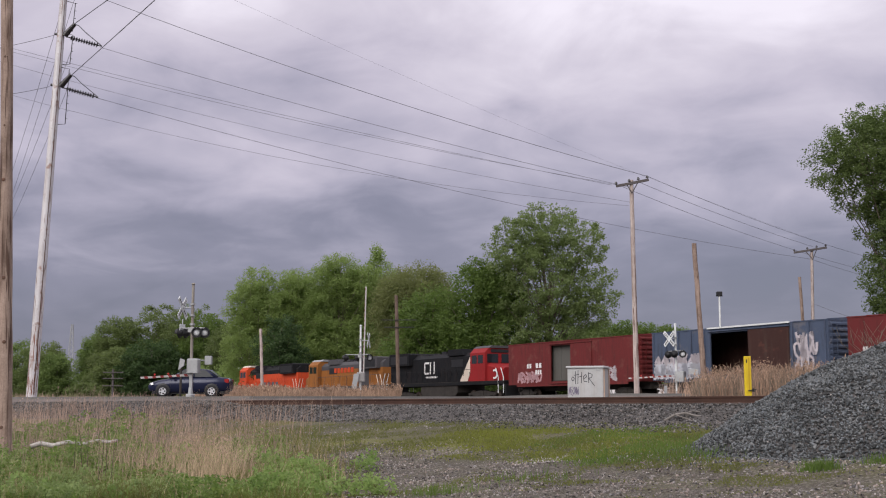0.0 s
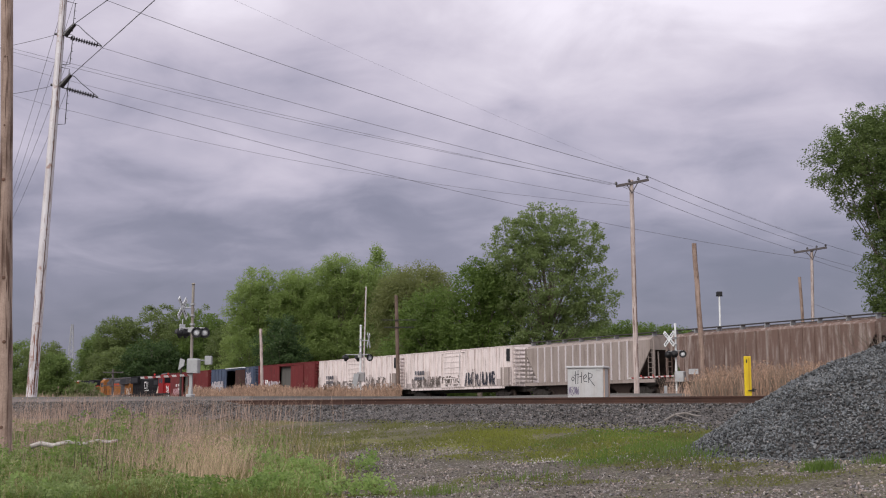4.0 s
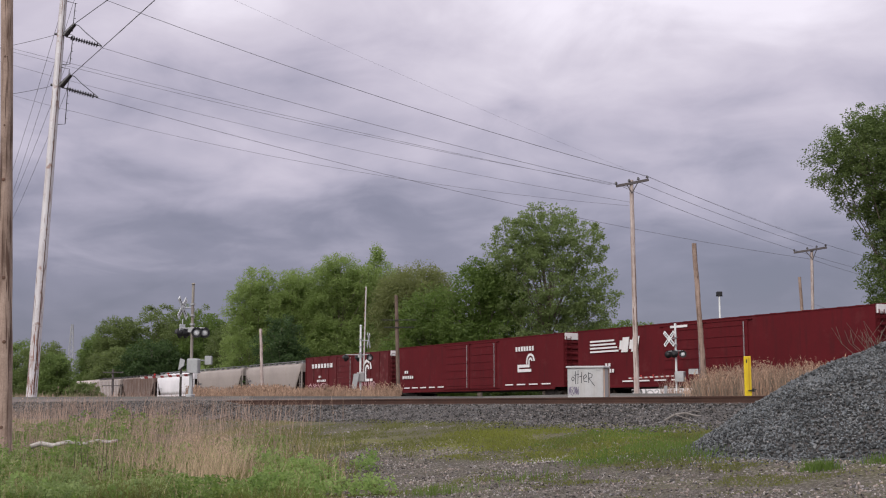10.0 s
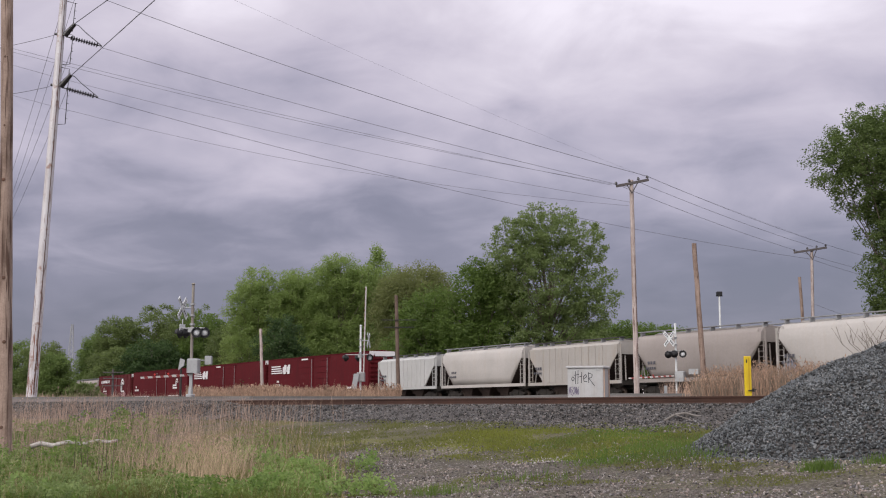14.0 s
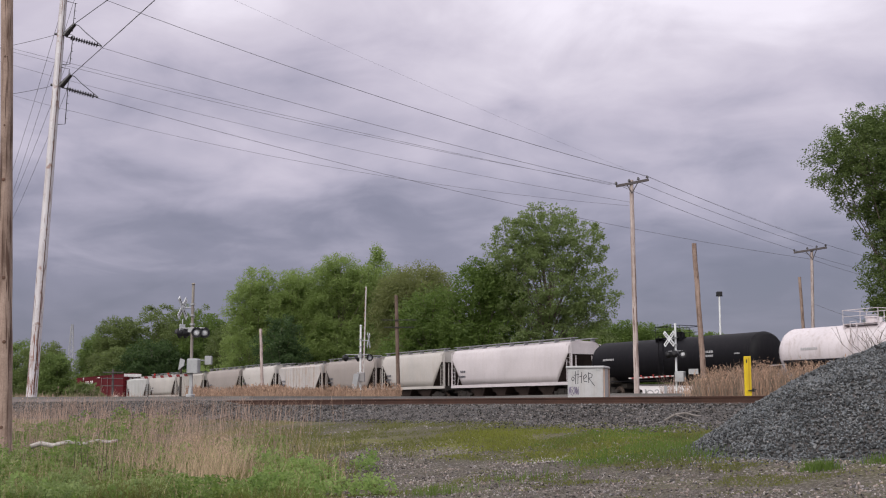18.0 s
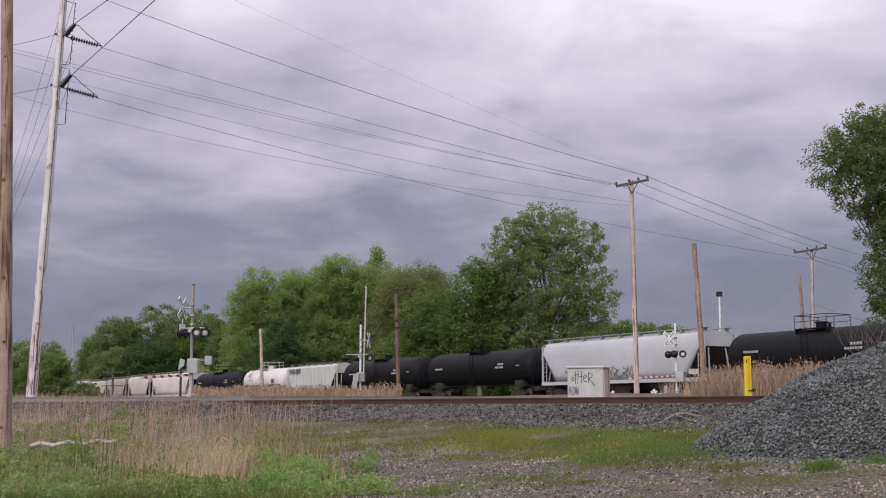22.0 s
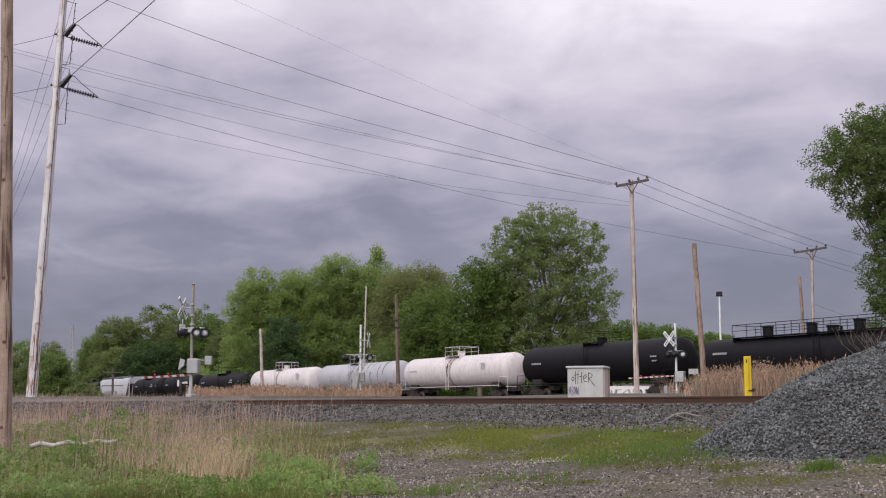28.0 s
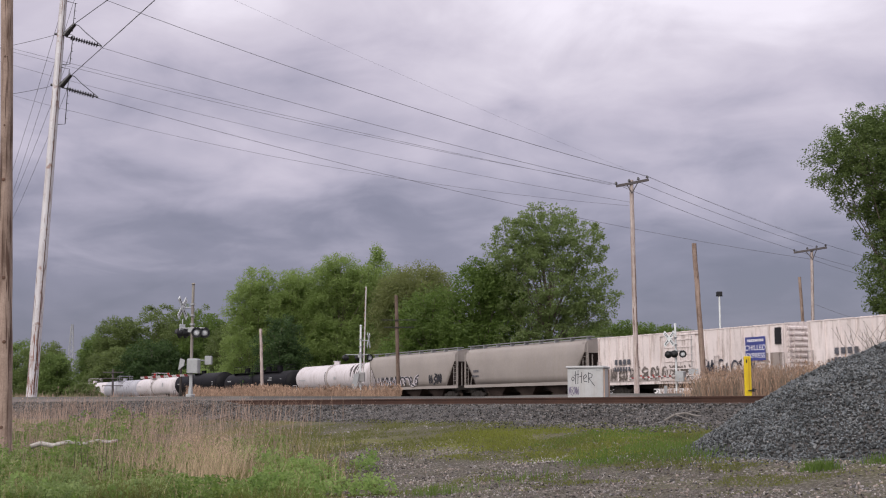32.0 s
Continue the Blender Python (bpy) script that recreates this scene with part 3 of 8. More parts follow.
def boxcar(q, body, height, paint, label, door=None, inside=None, ribs_side=0, white_top=False, width=3.06, door_mat=None, post_mat=None, sill=0.98):
    """door: (x0, x1, state) with state 'open' or 'shut', or a list of such."""
    car = new_car("boxcar", label, "boxcar", q, body)
    h, e = width / 2, body / 2
    doors = door or []
    roof_z = height
    opened = [d for d in doors if d[2] == "open"]
    floor = Geo().box(-e, e, -h + 0.02, h - 0.02, sill + 0.12, sill + 0.25)
    part("floor", floor, STEEL_DARK, car, "dark car floor and underframe")
    part("side_wall", Geo().box(-e, e, -h, -h + 0.06, sill, roof_z - 0.12), paint, car)
    g = Geo()
    cuts = sorted(opened)
    x = -e
    for x0, x1, _ in cuts:
        g.box(x, x0, h - 0.06, h, sill, roof_z - 0.12)
        g.box(x0, x1, h - 0.06, h, roof_z - 0.45, roof_z - 0.12)
        g.box(x0, x1, h - 0.06, h, sill, sill + 0.2)
        x = x1
    g.box(x, e, h - 0.06, h, sill, roof_z - 0.12)
    part("side_wall", g, paint, car)
    if opened and not inside:
        part("inner_lining", Geo().box(-e + 0.05, e - 0.05, -h + 0.065, -h + 0.12, sill + 0.26, roof_z - 0.3), P_BROWN, car, "rusty brown inner wall")
    elif opened:
        # added panel close behind the doorway stands in for the unlit interior
        for x0, x1, _ in opened:
            part("inner_door", Geo().box(x0 - 0.3, x1 + 0.3, h - 0.42, h - 0.36, sill + 0.26, roof_z - 0.4).box(x0 + 0.4, x0 + 0.46, h - 0.36, h - 0.33, sill + 0.3, roof_z - 0.5).box(x1 - 0.9, x1 - 0.84, h - 0.36, h - 0.33, sill + 0.3, roof_z - 0.5), inside, car, "grey panel standing in for the car's interior")
    # ends with pressed ribs
    for way in (1, -1):
        part("end_wall", Geo().box(way * e - 0.03, way * e + 0.03, -h + 0.061, h - 0.061, sill, roof_z - 0.1), paint, car)
        k = 9
        for i in range(k):
            z = sill + 0.35 + (roof_z - sill - 0.75) * i / (k - 1)
            key = "end_rib_%s_%.2f" % (paint.name, width)
            part("end_rib", shared(key, lambda: Geo().prism([(0, -0.13), (0.075, -0.05), (0.075, 0.05), (0, 0.13)], -h + 0.14, h - 0.14), paint), paint, car, "", pose(way * (e + 0.03), 0, z, 0, 0, 0 if way > 0 else 180))
        lad = shared("car_ladder_%s_%.1f" % (paint.name, roof_z - sill), lambda: ladder_geo(roof_z - sill - 0.5, axis="y"), paint)
        part("ladder", lad, paint, car, "", pose(way * (e + 0.14), way * -(h - 0.4), sill + 0.1))
        if white_top and way < 0:
            part("end_panel", Geo().box(-e - 0.12, -e - 0.034, -h + 0.1, h - 0.1, roof_z - 0.62, roof_z - 0.12), MARK_WHITE, car, "white upper end panel")
    # roof with raised seams
    rz = roof_z - 0.12
    g = Geo()
    prof = [(-h - 0.03, rz - 0.06), (-h - 0.03, rz), (0, rz + 0.12), (h + 0.03, rz), (h + 0.03, rz - 0.06)]
    g.loft([[(x, y, z) for y, z in prof] for x in (-e - 0.04, e + 0.04)])
    n = int(body / 1.3)
    for i in range(n + 1):
        x = -e + body * i / n
        g.loft([[(xx, -h, rz - 0.02), (xx, -h, rz + 0.025), (xx, 0, rz + 0.145), (xx, h, rz + 0.025), (xx, h, rz - 0.02)] for xx in (x - 0.03, x + 0.03)])
    part("roof", g, paint, car)
    # side posts
    if ribs_side:
        rib = shared("side_post_%s_%.1f" % (paint.name, roof_z), lambda: Geo().box(-0.06, 0.06, 0, 0.085, sill + 0.1, roof_z - 0.2), post_mat or paint)
        for sgn in (1, -1):
            for i in range(ribs_side + 1):
                x = -e + 0.15 + (body - 0.3) * i / ribs_side
                if any(d[0] - (0.3 + d[1] - d[0] if d[2] == "open" else 0.1) < x < d[1] + 0.1 for d in doors) and sgn > 0:
                    continue
                part("side_post", rib, paint, car, "", pose(x, sgn * h, 0, 0, 0, 0 if sgn > 0 else 180))
    # doors
    for x0, x1, state in doors:
        if state == "open":
            w = x1 - x0
            part("door", Geo().box(x0 - 0.05 - w, x0 - 0.05, h + 0.02, h + 0.08, sill + 0.12, roof_z - 0.4), door_mat or paint, car, "slid-open door")
            part("door_frame", Geo().box(x0 - 0.08, x0, h - 0.05, h + 0.03, sill, roof_z - 0.2).box(x1, x1 + 0.08, h - 0.05, h + 0.03, sill, roof_z - 0.2).box(x0 - w - 0.1, x1 + 0.2, h, h + 0.10, roof_z - 0.36, roof_z - 0.30).box(x0 - w - 0.1, x1 + 0.2, h, h + 0.10, sill + 0.02, sill + 0.09), paint, car)
        else:
            dm = door_mat or paint
            d = part("door", Geo().box(x0, x1, h + 0.005, h + 0.06, sill + 0.1, roof_z - 0.38), dm, car)
            k = 6
            for i in range(k):
                z = sill + 0.35 + (roof_z - sill - 1.0) * i / (k - 1)
                part("door_rib", shared("door_rib_%s_%.1f" % (dm.name, x1 - x0), lambda: Geo().box(0.1, x1 - x0 - 0.1, 0, 0.035, -0.04, 0.04), dm), dm, d, "", pose(x0, h + 0.06, z))
            for dz in (sill + 0.02, roof_z - 0.36):
                part("door_rail", Geo().box(x0 - 0.4, x1 + 0.4, h + 0.005, h + 0.09, dz, dz + 0.06), dm, car)
            part("lock_bar", Geo().cyl((x0 + 0.3, h + 0.1, sill + 0.15), (x0 + 0.3, h + 0.1, roof_z - 0.45), 0.025, n=6), GALV, d)
    part("side_sill", Geo().box(-e + 1.2, e - 1.2, h - 0.03, h + 0.015, sill - 0.16, sill + 0.04).box(-e + 1.2, e - 1.2, -h - 0.015, -h + 0.03, sill - 0.16, sill + 0.04), paint, car)
    part("centre_sill", Geo().box(-e + 0.1, e - 0.1, -0.35, 0.35, 0.72, sill + 0.12), STEEL_DARK, car, "dark centre sill")
    for way in (1, -1):
        truck(car, way * (e - 2.1))
    end_gear(car, body)
    return car


# dark brown that holds both grime and the shade of the recesses
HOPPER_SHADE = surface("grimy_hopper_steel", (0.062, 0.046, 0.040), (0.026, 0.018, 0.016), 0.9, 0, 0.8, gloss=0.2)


WALK_DARK = surface("grimy_walkway", (0.085, 0.08, 0.08), (0.045, 0.042, 0.042), 0.8, 0.1, 2.0)


def hopper(q, body, height, paint, label, ribs=0, bays=3, round_side=True, platform=1.9, rail_top=True, post_mat=None, width=3.1):
    car = new_car("covered_hopper", label, "hopper car", q, body)
    e, h = body / 2, width / 2
    lb = e - platform
    roof = height - 0.28

    def ring(x, zb):
        if round_side:
            side = [(h * 0.94, 1.35), (h * 0.985, 1.9), (h, 2.6), (h * 0.985, 3.3), (h * 0.95, roof - 0.42), (h * 0.80, roof - 0.12), (h * 0.5, roof)]
        else:
            side = [(h - 0.06, 1.35), (h - 0.06, 1.9), (h - 0.06, 2.6), (h - 0.06, 3.3), (h - 0.06, roof - 0.30), (h * 0.78, roof - 0.10), (h * 0.45, roof)]
        pts = [(y, max(z, zb)) for y, z in side]
        return [(x, y, z) for y, z in pts] + [(x, -y, z) for y, z in reversed(pts)]

    g = Geo()
    xs = [(-e + 0.35, roof - 0.95), (-lb, 1.35), (lb, 1.35), (e - 0.35, roof - 0.95)]
    g.loft([ring(x, z) for x, z in xs], round_side)
    part("shell", g, paint, car)
    # slope sheets under the ends: grime and the recess's shade in one dark colour
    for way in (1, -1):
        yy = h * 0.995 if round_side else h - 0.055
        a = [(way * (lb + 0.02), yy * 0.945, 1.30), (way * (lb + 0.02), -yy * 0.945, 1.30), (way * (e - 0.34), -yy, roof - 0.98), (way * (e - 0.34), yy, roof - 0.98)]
        part("slope_sheet", Geo().add(a + [(x, y, z - 0.05) for x, y, z in a], [(0, 1, 2, 3), (7, 6, 5, 4), (0, 4, 5, 1), (1, 5, 6, 2), (2, 6, 7, 3), (3, 7, 4, 0)]), HOPPER_SHADE, car, "dark slope sheet coloured for grime and shade")
    # side sills, end platforms and corner posts
    for sgn in (1, -1):
        part("side_sill", Geo().box(-e, e, sgn * (h - 0.12) - 0.05, sgn * (h - 0.12) + 0.05, 1.12, 1.36), paint, car)
    for way in (1, -1):
        part("end_platform", Geo().box(way * e - 0.06, way * e + 0.06, -h + 0.17, h - 0.17, 1.0, 1.34).box(way * (e - 0.65) - 0.6, way * (e - 0.65) + 0.55, -h + 0.18, h - 0.18, 1.02, 1.07), STEEL_DARK, car, "dark end platform")
        for sgn in (1, -1):
            part("corner_post", Geo().box(way * (e - 0.06) - 0.05, way * (e - 0.06) + 0.05, sgn * (h - 0.14) - 0.05, sgn * (h - 0.14) + 0.05, 1.362, roof - 0.3), paint, car)
            lad = shared("hopper_ladder_%s_%.1f" % (paint.name, roof), lambda: ladder_geo(roof - 1.6, axis="x"), paint)
            part("ladder", lad, paint, car, "", pose(way * (e - 0.42), sgn * (h - 0.1), 1.38))
            part("end_brace", Geo().cyl((way * (e - 0.15), sgn * 0.9, 1.35), (way * (e - 0.5), sgn * 0.7, roof - 0.5), 0.045, n=6), paint, car)
        part("end_cap", Geo().box(way * (e - 0.33) - 0.03, way * (e - 0.33) + 0.03, -h * 0.78, h * 0.78, roof - 1.0, roof - 0.14), paint, car)
    # bays beneath, the shade under the car mixed into their grimy colour
    span = 2 * lb - 0.6
    bay_mesh = None
    for i in range(bays):
        x = -lb + 0.3 + span * (i + 0.5) / bays
        w = span / bays
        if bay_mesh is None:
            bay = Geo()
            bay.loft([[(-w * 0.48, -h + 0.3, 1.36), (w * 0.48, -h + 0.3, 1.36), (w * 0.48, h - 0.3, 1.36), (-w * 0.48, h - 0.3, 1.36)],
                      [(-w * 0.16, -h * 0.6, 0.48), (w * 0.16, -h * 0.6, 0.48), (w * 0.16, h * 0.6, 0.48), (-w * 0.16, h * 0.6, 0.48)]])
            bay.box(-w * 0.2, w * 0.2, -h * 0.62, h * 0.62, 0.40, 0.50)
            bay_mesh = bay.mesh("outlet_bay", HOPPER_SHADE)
        part("outlet_bay", bay_mesh, HOPPER_SHADE, car, "outlet bay coloured for grime and shade", pose(x, 0, 0))
    if ribs:
        rib = shared("hopper_rib_%s_%.1f" % (paint.name, height), lambda: Geo().box(-0.055, 0.055, -0.06, 0.055, 1.362, roof - 0.28), post_mat or paint)
        for sgn in (1, -1):
            for i in range(ribs + 1):
                x = -lb + 2 * lb * i / ribs
                part("side_rib", rib, paint, car, "", pose(x, sgn * (h - 0.06), 0, 0, 0, 0 if sgn > 0 else 180))
    # roof walk and hatch
    part("hatch", Geo().box(-e + 1.0, e - 1.0, -0.28, 0.28, roof - 0.02, roof + 0.09), paint, car)
    if rail_top:
        for sgn in (1, -1):
            part("running_board", Geo().box(-e + 0.1, e - 0.1, sgn * 0.95 - 0.22, sgn * 0.95 + 0.22, roof + 0.20, roof + 0.245), GALV if round_side else WALK_DARK, car, "roof running board")
            sup = shared("walk_support", lambda: Geo().box(-0.03, 0.03, -0.2, 0.2, -0.35, 0.2), GALV)
            k = max(5, int(body / 2.2))
            for i in range(k + 1):
                part("walk_support", sup, GALV, car, "", pose(-e + 0.5 + (body - 1.0) * i / k, sgn * 0.95, roof))
    part("centre_sill", Geo().box(-e, e, -0.3, 0.3, 0.74, 1.05), STEEL_DARK, car, "dark centre sill")
    for way in (1, -1):
        truck(car, way * (e - 1.7))
    end_gear(car, body)
    return car


def tank_car(q, body, top, paint, label, radius=1.45, lower=None, walk_style="centre", rail_mat=None, band=None, dome=True):
    car = new_car("tank_car", label, "tank car", q, body)
    rail_mat = rail_mat or paint
    e, r = body / 2, radius
    zc = top - r
    prof = [(-e, 0.05), (-e + 0.04, r * 0.38), (-e + 0.14, r * 0.66), (-e + 0.30, r * 0.86), (-e + 0.5, r * 0.965), (-e + 0.72, r)]
    n = 10
    prof += [(-e + 0.72 + (body - 1.44) * i / n, r) for i in range(1, n)]
    prof += [(-x, rr) for x, rr in reversed(prof[:6])]
    part("shell", Geo().lathe_x(prof, zc, 28), paint, car)
    if lower:
        g = Geo()
        arcs = [radians(200 + 140 * i / 12) for i in range(13)]
        g.loft([[(x, (r + 0.012) * math.cos(a), zc + (r + 0.012) * math.sin(a)) for a in arcs] for x in (-e + 0.72, e - 0.72)], True, False)
        part("lower_band", g, lower, car, "black lower half of the tank")
    for x in (-e + 0.72, e - 0.72, -body * 0.17, body * 0.17):
        part("weld_seam", shared("seam_%s_%.2f_%.2f" % (paint.name, r, zc), lambda: Geo().lathe_x([(-0.03, r + 0.002), (-0.02, r + 0.008), (0.02, r + 0.008), (0.03, r + 0.002)], zc, 28), paint), paint, car, "", pose(x, 0, 0))
    if band:
        part("centre_band", Geo().lathe_x([(-0.2, r + 0.004), (-0.18, r + 0.02), (0.18, r + 0.02), (0.2, r + 0.004)], zc, 28), band, car, "stained band at mid length")
    # manway and fittings
    if dome:
        part("manway", Geo().cyl((0.2, 0, zc + r - 0.1), (0.2, 0, zc + r + 0.32), 0.34, n=14).cyl((0.2, 0, zc + r + 0.32), (0.2, 0, zc + r + 0.40), 0.40, n=14).cyl((-0.6, 0.2, zc + r - 0.1), (-0.6, 0.2, zc + r + 0.28), 0.10, n=8), paint, car)
    # platform and railings
    spans = {"centre": [(-1.1, 1.4)], "small": [(-0.8, 1.2)], "long": [(-e + 3.4, e - 3.4)], "none": []}[walk_style]
    for x0, x1 in spans:
        pz = zc + r - 0.05
        plat = part("platform", Geo().box(x0, x1, 0.42, 1.0, pz, pz + 0.04).box(x0, x1, -1.0, -0.42, pz, pz + 0.04).box(x0, x0 + 0.05, -1.0, 1.0, pz - 0.25, pz).box(x1 - 0.05, x1, -1.0, 1.0, pz - 0.25, pz), rail_mat, car)
        g = Geo()
        for y in (-1.0, 1.0):
            k = max(2, int((x1 - x0) / 1.3) + 1)
            for i in range(k + 1):
                x = x0 + (x1 - x0) * i / k
                g.cyl((x, y, pz), (x, y, pz + 0.82), 0.022, n=5)
            g.cyl((x0, y, pz + 0.82), (x1, y, pz + 0.82), 0.022, n=5).cyl((x0, y, pz + 0.45), (x1, y, pz + 0.45), 0.018, n=5)
        g.cyl((x0, -1, pz + 0.82), (x0, 1, pz + 0.82), 0.022, n=5).cyl((x1, -1, pz + 0.82), (x1, 1, pz + 0.82), 0.022, n=5)
        part("railing", g, rail_mat, plat, "thin tubular railing")
        if walk_style == "long":
            for f in (0.14, 0.38, 0.62, 0.86):
                vx = x0 + (x1 - x0) * f
                part("valve_box", shared("valve_box_%s" % paint.name, lambda: Geo().cyl((0, 0, 0), (0, 0, 0.62), 0.33, n=14).cyl((0, 0, 0.62), (0, 0, 0.68), 0.38, n=14), paint), paint, plat, "", pose(vx, 0, pz))
    if spans:
        for sgn in (1, -1):
            part("ladder", shared("tank_ladder_%s_%.1f" % (rail_mat.name, top), lambda: ladder_geo(zc + r - 1.0, 0.46, "x"), rail_mat), rail_mat, car, "", pose(0.2, sgn * (r + 0.08), 1.0))
    # stub sills, end platforms and side ladders
    for way in (1, -1):
        part("stub_sill", Geo().box(way * (e + 0.55), way * (e - 3.2), -0.32, 0.32, 0.78, 1.12).box(way * (e - 2.6), way * (e - 1.4), -1.1, 1.1, 1.12, zc - r * 0.75), STEEL_DARK, car, "dark stub sill and cradle")
        g = Geo()
        for sgn in (1, -1):
            g.cyl((way * (e + 0.35), sgn * 1.35, 0.75), (way * (e + 0.35), sgn * 1.35, 1.95), 0.024, n=5).cyl((way * (e - 0.9), sgn * 1.42, 1.95), (way * (e + 0.35), sgn * 1.35, 1.95), 0.024, n=5)
            g.cyl((way * (e - 0.9), sgn * 1.42, 1.1), (way * (e - 0.9), sgn * 1.42, 1.95), 0.024, n=5)
        g.box(way * (e + 0.15), way * (e + 0.40), -1.4, 1.4, 1.10, 1.15)
        part("end_railing", g, rail_mat, car, "end platform and grab rails")
        truck(car, way * (e - 2.0))
        coupler(car, way * (e + 0.35), way)
    part("side_walkway", Geo().cyl((-e + 0.9, 1.42, 1.25), (e - 0.9, 1.42, 1.25), 0.03, n=6).cyl((-e + 0.9, -1.42, 1.25), (e - 0.9, -1.42, 1.25), 0.03, n=6), rail_mat, car, "thin side handrail")
    part("outlet_valve", Geo().box(-0.5, 0.5, -0.4, 0.4, zc - r - 0.28, zc - r + 0.1), STEEL_DARK, car)
    return car


SPILL = surface("black_spill", (0.055, 0.042, 0.038), (0.03, 0.022, 0.02), 0.6)


def spill(car, x0, x1, top, radius, seed, strips=12, label="dark spill stains running down the shell"):
    """Narrow stains that run down the camera's side of a tank."""
    rng = random.Random(seed)
    g = Geo()
    zc, r = top - radius, radius + 0.006
    for _ in range(strips):
        x, w = rng.uniform(x0, x1), rng.uniform(0.03, 0.11)
        a0 = rng.uniform(15, 85)
        a1 = a0 - rng.uniform(25, 80)
        rows = []
        for i in range(7):
            a = radians(a0 + (a1 - a0) * i / 6)
            k = w * (1.0 - 0.6 * i / 6)
            rows.append([(x - k, r * math.cos(a), zc + r * math.sin(a)), (x + k, r * math.cos(a), zc + r * math.sin(a))])
        g.add([q for row in rows for q in row], [(2 * i, 2 * i + 1, 2 * i + 3, 2 * i + 2) for i in range(6)], True)
    part("spill_stain", g, SPILL, car, label)


WINDOW_DARK = surface("dark_window_glass", (0.02, 0.023, 0.028), (0.015, 0.017, 0.02), 0.08, 0, 2.0, bump=0)


def locomotive(q, body, label, low, high, cab_paint, roof_mat, walk_mat, cab_way=1, cab_roof=None, rail_mat=None, hood_rail=None):
    """A six-axle road locomotive; the cab lies towards x * cab_way."""
    car = new_car("locomotive", label, "locomotive", q, body)
    e = body / 2
    w = cab_way
    cab_roof = cab_roof or roof_mat
    rail_mat = rail_mat or walk_mat
    part("frame", Geo().box(-e, e, -1.5, 1.5, 1.36, 1.62), walk_mat, car, "walkway edge")
    part("deck", Geo().box(-e + 0.05, e - 0.05, -1.45, 1.45, 1.622, 1.66), STEEL_DARK, car)
    part("fuel_tank", Geo().prism([(-2.9, 0.45), (2.9, 0.45), (3.3, 0.75), (3.3, 1.355), (-3.3, 1.355), (-3.3, 0.75)], -1.4, 1.4), STEEL_DARK, car, "black fuel tank")
    hx0, hx1 = -w * (e - 0.9), w * (e - 5.4)
    a, b = min(hx0, hx1), max(hx0, hx1)
    part("lower_hood", Geo().box(a, b, -1.0, 1.0, 1.661, 2.95), low, car)
    part("upper_hood", Geo().loft([[(x, -1.0, 2.95), (x, 1.0, 2.95), (x, 1.0, 3.85), (x, 0.6, 4.2), (x, -0.6, 4.2), (x, -1.0, 3.85)] for x in (a, b)]), high, car)
    part("hood_roof", Geo().loft([[(x, -1.01, 3.45), (x, 1.01, 3.45), (x, 1.01, 3.87), (x, 0.61, 4.22), (x, -0.61, 4.22), (x, -1.01, 3.87)] for x in (a - 0.01, b + 0.01)]), roof_mat, car, "dark roof of the hood")
    for i in range(3):
        fx = a + (b - a) * (0.30 + 0.2 * i)
        part("roof_fan", Geo().cyl((fx, 0, 4.2), (fx, 0, 4.36), 0.55, n=16), DARK_METAL, car, "round roof fan")
    for sgn in (1, -1):
        part("air_filter_grille", Geo().box(w * (e - 8.4) - 1.0, w * (e - 8.4) + 1.0, sgn * 1.0 - 0.02, sgn * 1.0 + 0.02, 3.0, 3.65), DARK_METAL, car, "dark air intake grille")
    door = shared("hood_door_%s" % low.name, lambda: Geo().box(-0.42, 0.42, 0, 0.025, 1.75, 2.9).box(0.3, 0.34, 0.025, 0.06, 2.2, 2.5), low)
    k = int((b - a) / 1.0)
    for sgn in (1, -1):
        for i in range(k):
            part("hood_door", door, low, car, "", pose(a + 0.5 + (b - a - 0.2) * i / k, sgn * 1.0, 0, 0, 0, 0 if sgn > 0 else 180))
    # radiator wings and grilles
    rx = -w * (e - 3.4)
    part("radiator", Geo().prism([(rx - 2.0, 3.35), (rx + 2.0, 3.35), (rx + 2.0, 4.4), (rx + 1.8, 4.5), (rx - 1.8, 4.5), (rx - 2.0, 4.4)], -1.45, 1.45), roof_mat, car)
    part("radiator_grille", Geo().box(rx - 1.7, rx + 1.7, 1.451, 1.47, 3.5, 4.25).box(rx - 1.7, rx + 1.7, -1.47, -1.451, 3.5, 4.25), DARK_METAL, car, "dark radiator grille")
    part("dynamic_brake", Geo().prism([(w * (e - 8.6) - 1.4, 4.0), (w * (e - 8.6) + 1.4, 4.0), (w * (e - 8.6) + 1.2, 4.55), (w * (e - 8.6) - 1.2, 4.55)], -1.1, 1.1), roof_mat, car)
    part("exhaust_stack", Geo().box(-w * 1.0 - 0.4, -w * 1.0 + 0.4, -0.3, 0.3, 4.15, 4.5), DARK_METAL, car)
    # cab and nose
    c0, c1 = sorted((w * (e - 5.38), w * (e - 3.0)))
    cab = part("cab", Geo().loft([[(x, -1.5, 1.661), (x, 1.5, 1.661), (x, 1.5, 4.05), (x, 1.1, 4.45), (x, -1.1, 4.45), (x, -1.5, 4.05)] for x in (c0, c1)]), cab_paint, car)
    part("cab_roof", Geo().loft([[(x, -1.12, 4.453), (x, 1.12, 4.453), (x, 0.8, 4.66), (x, -0.8, 4.66)] for x in (c0 - 0.1, c1 + 0.1)]), cab_roof, cab)
    for sgn in (1, -1):
        for i in range(2):
            xx = c0 + 0.3 + i * 1.0
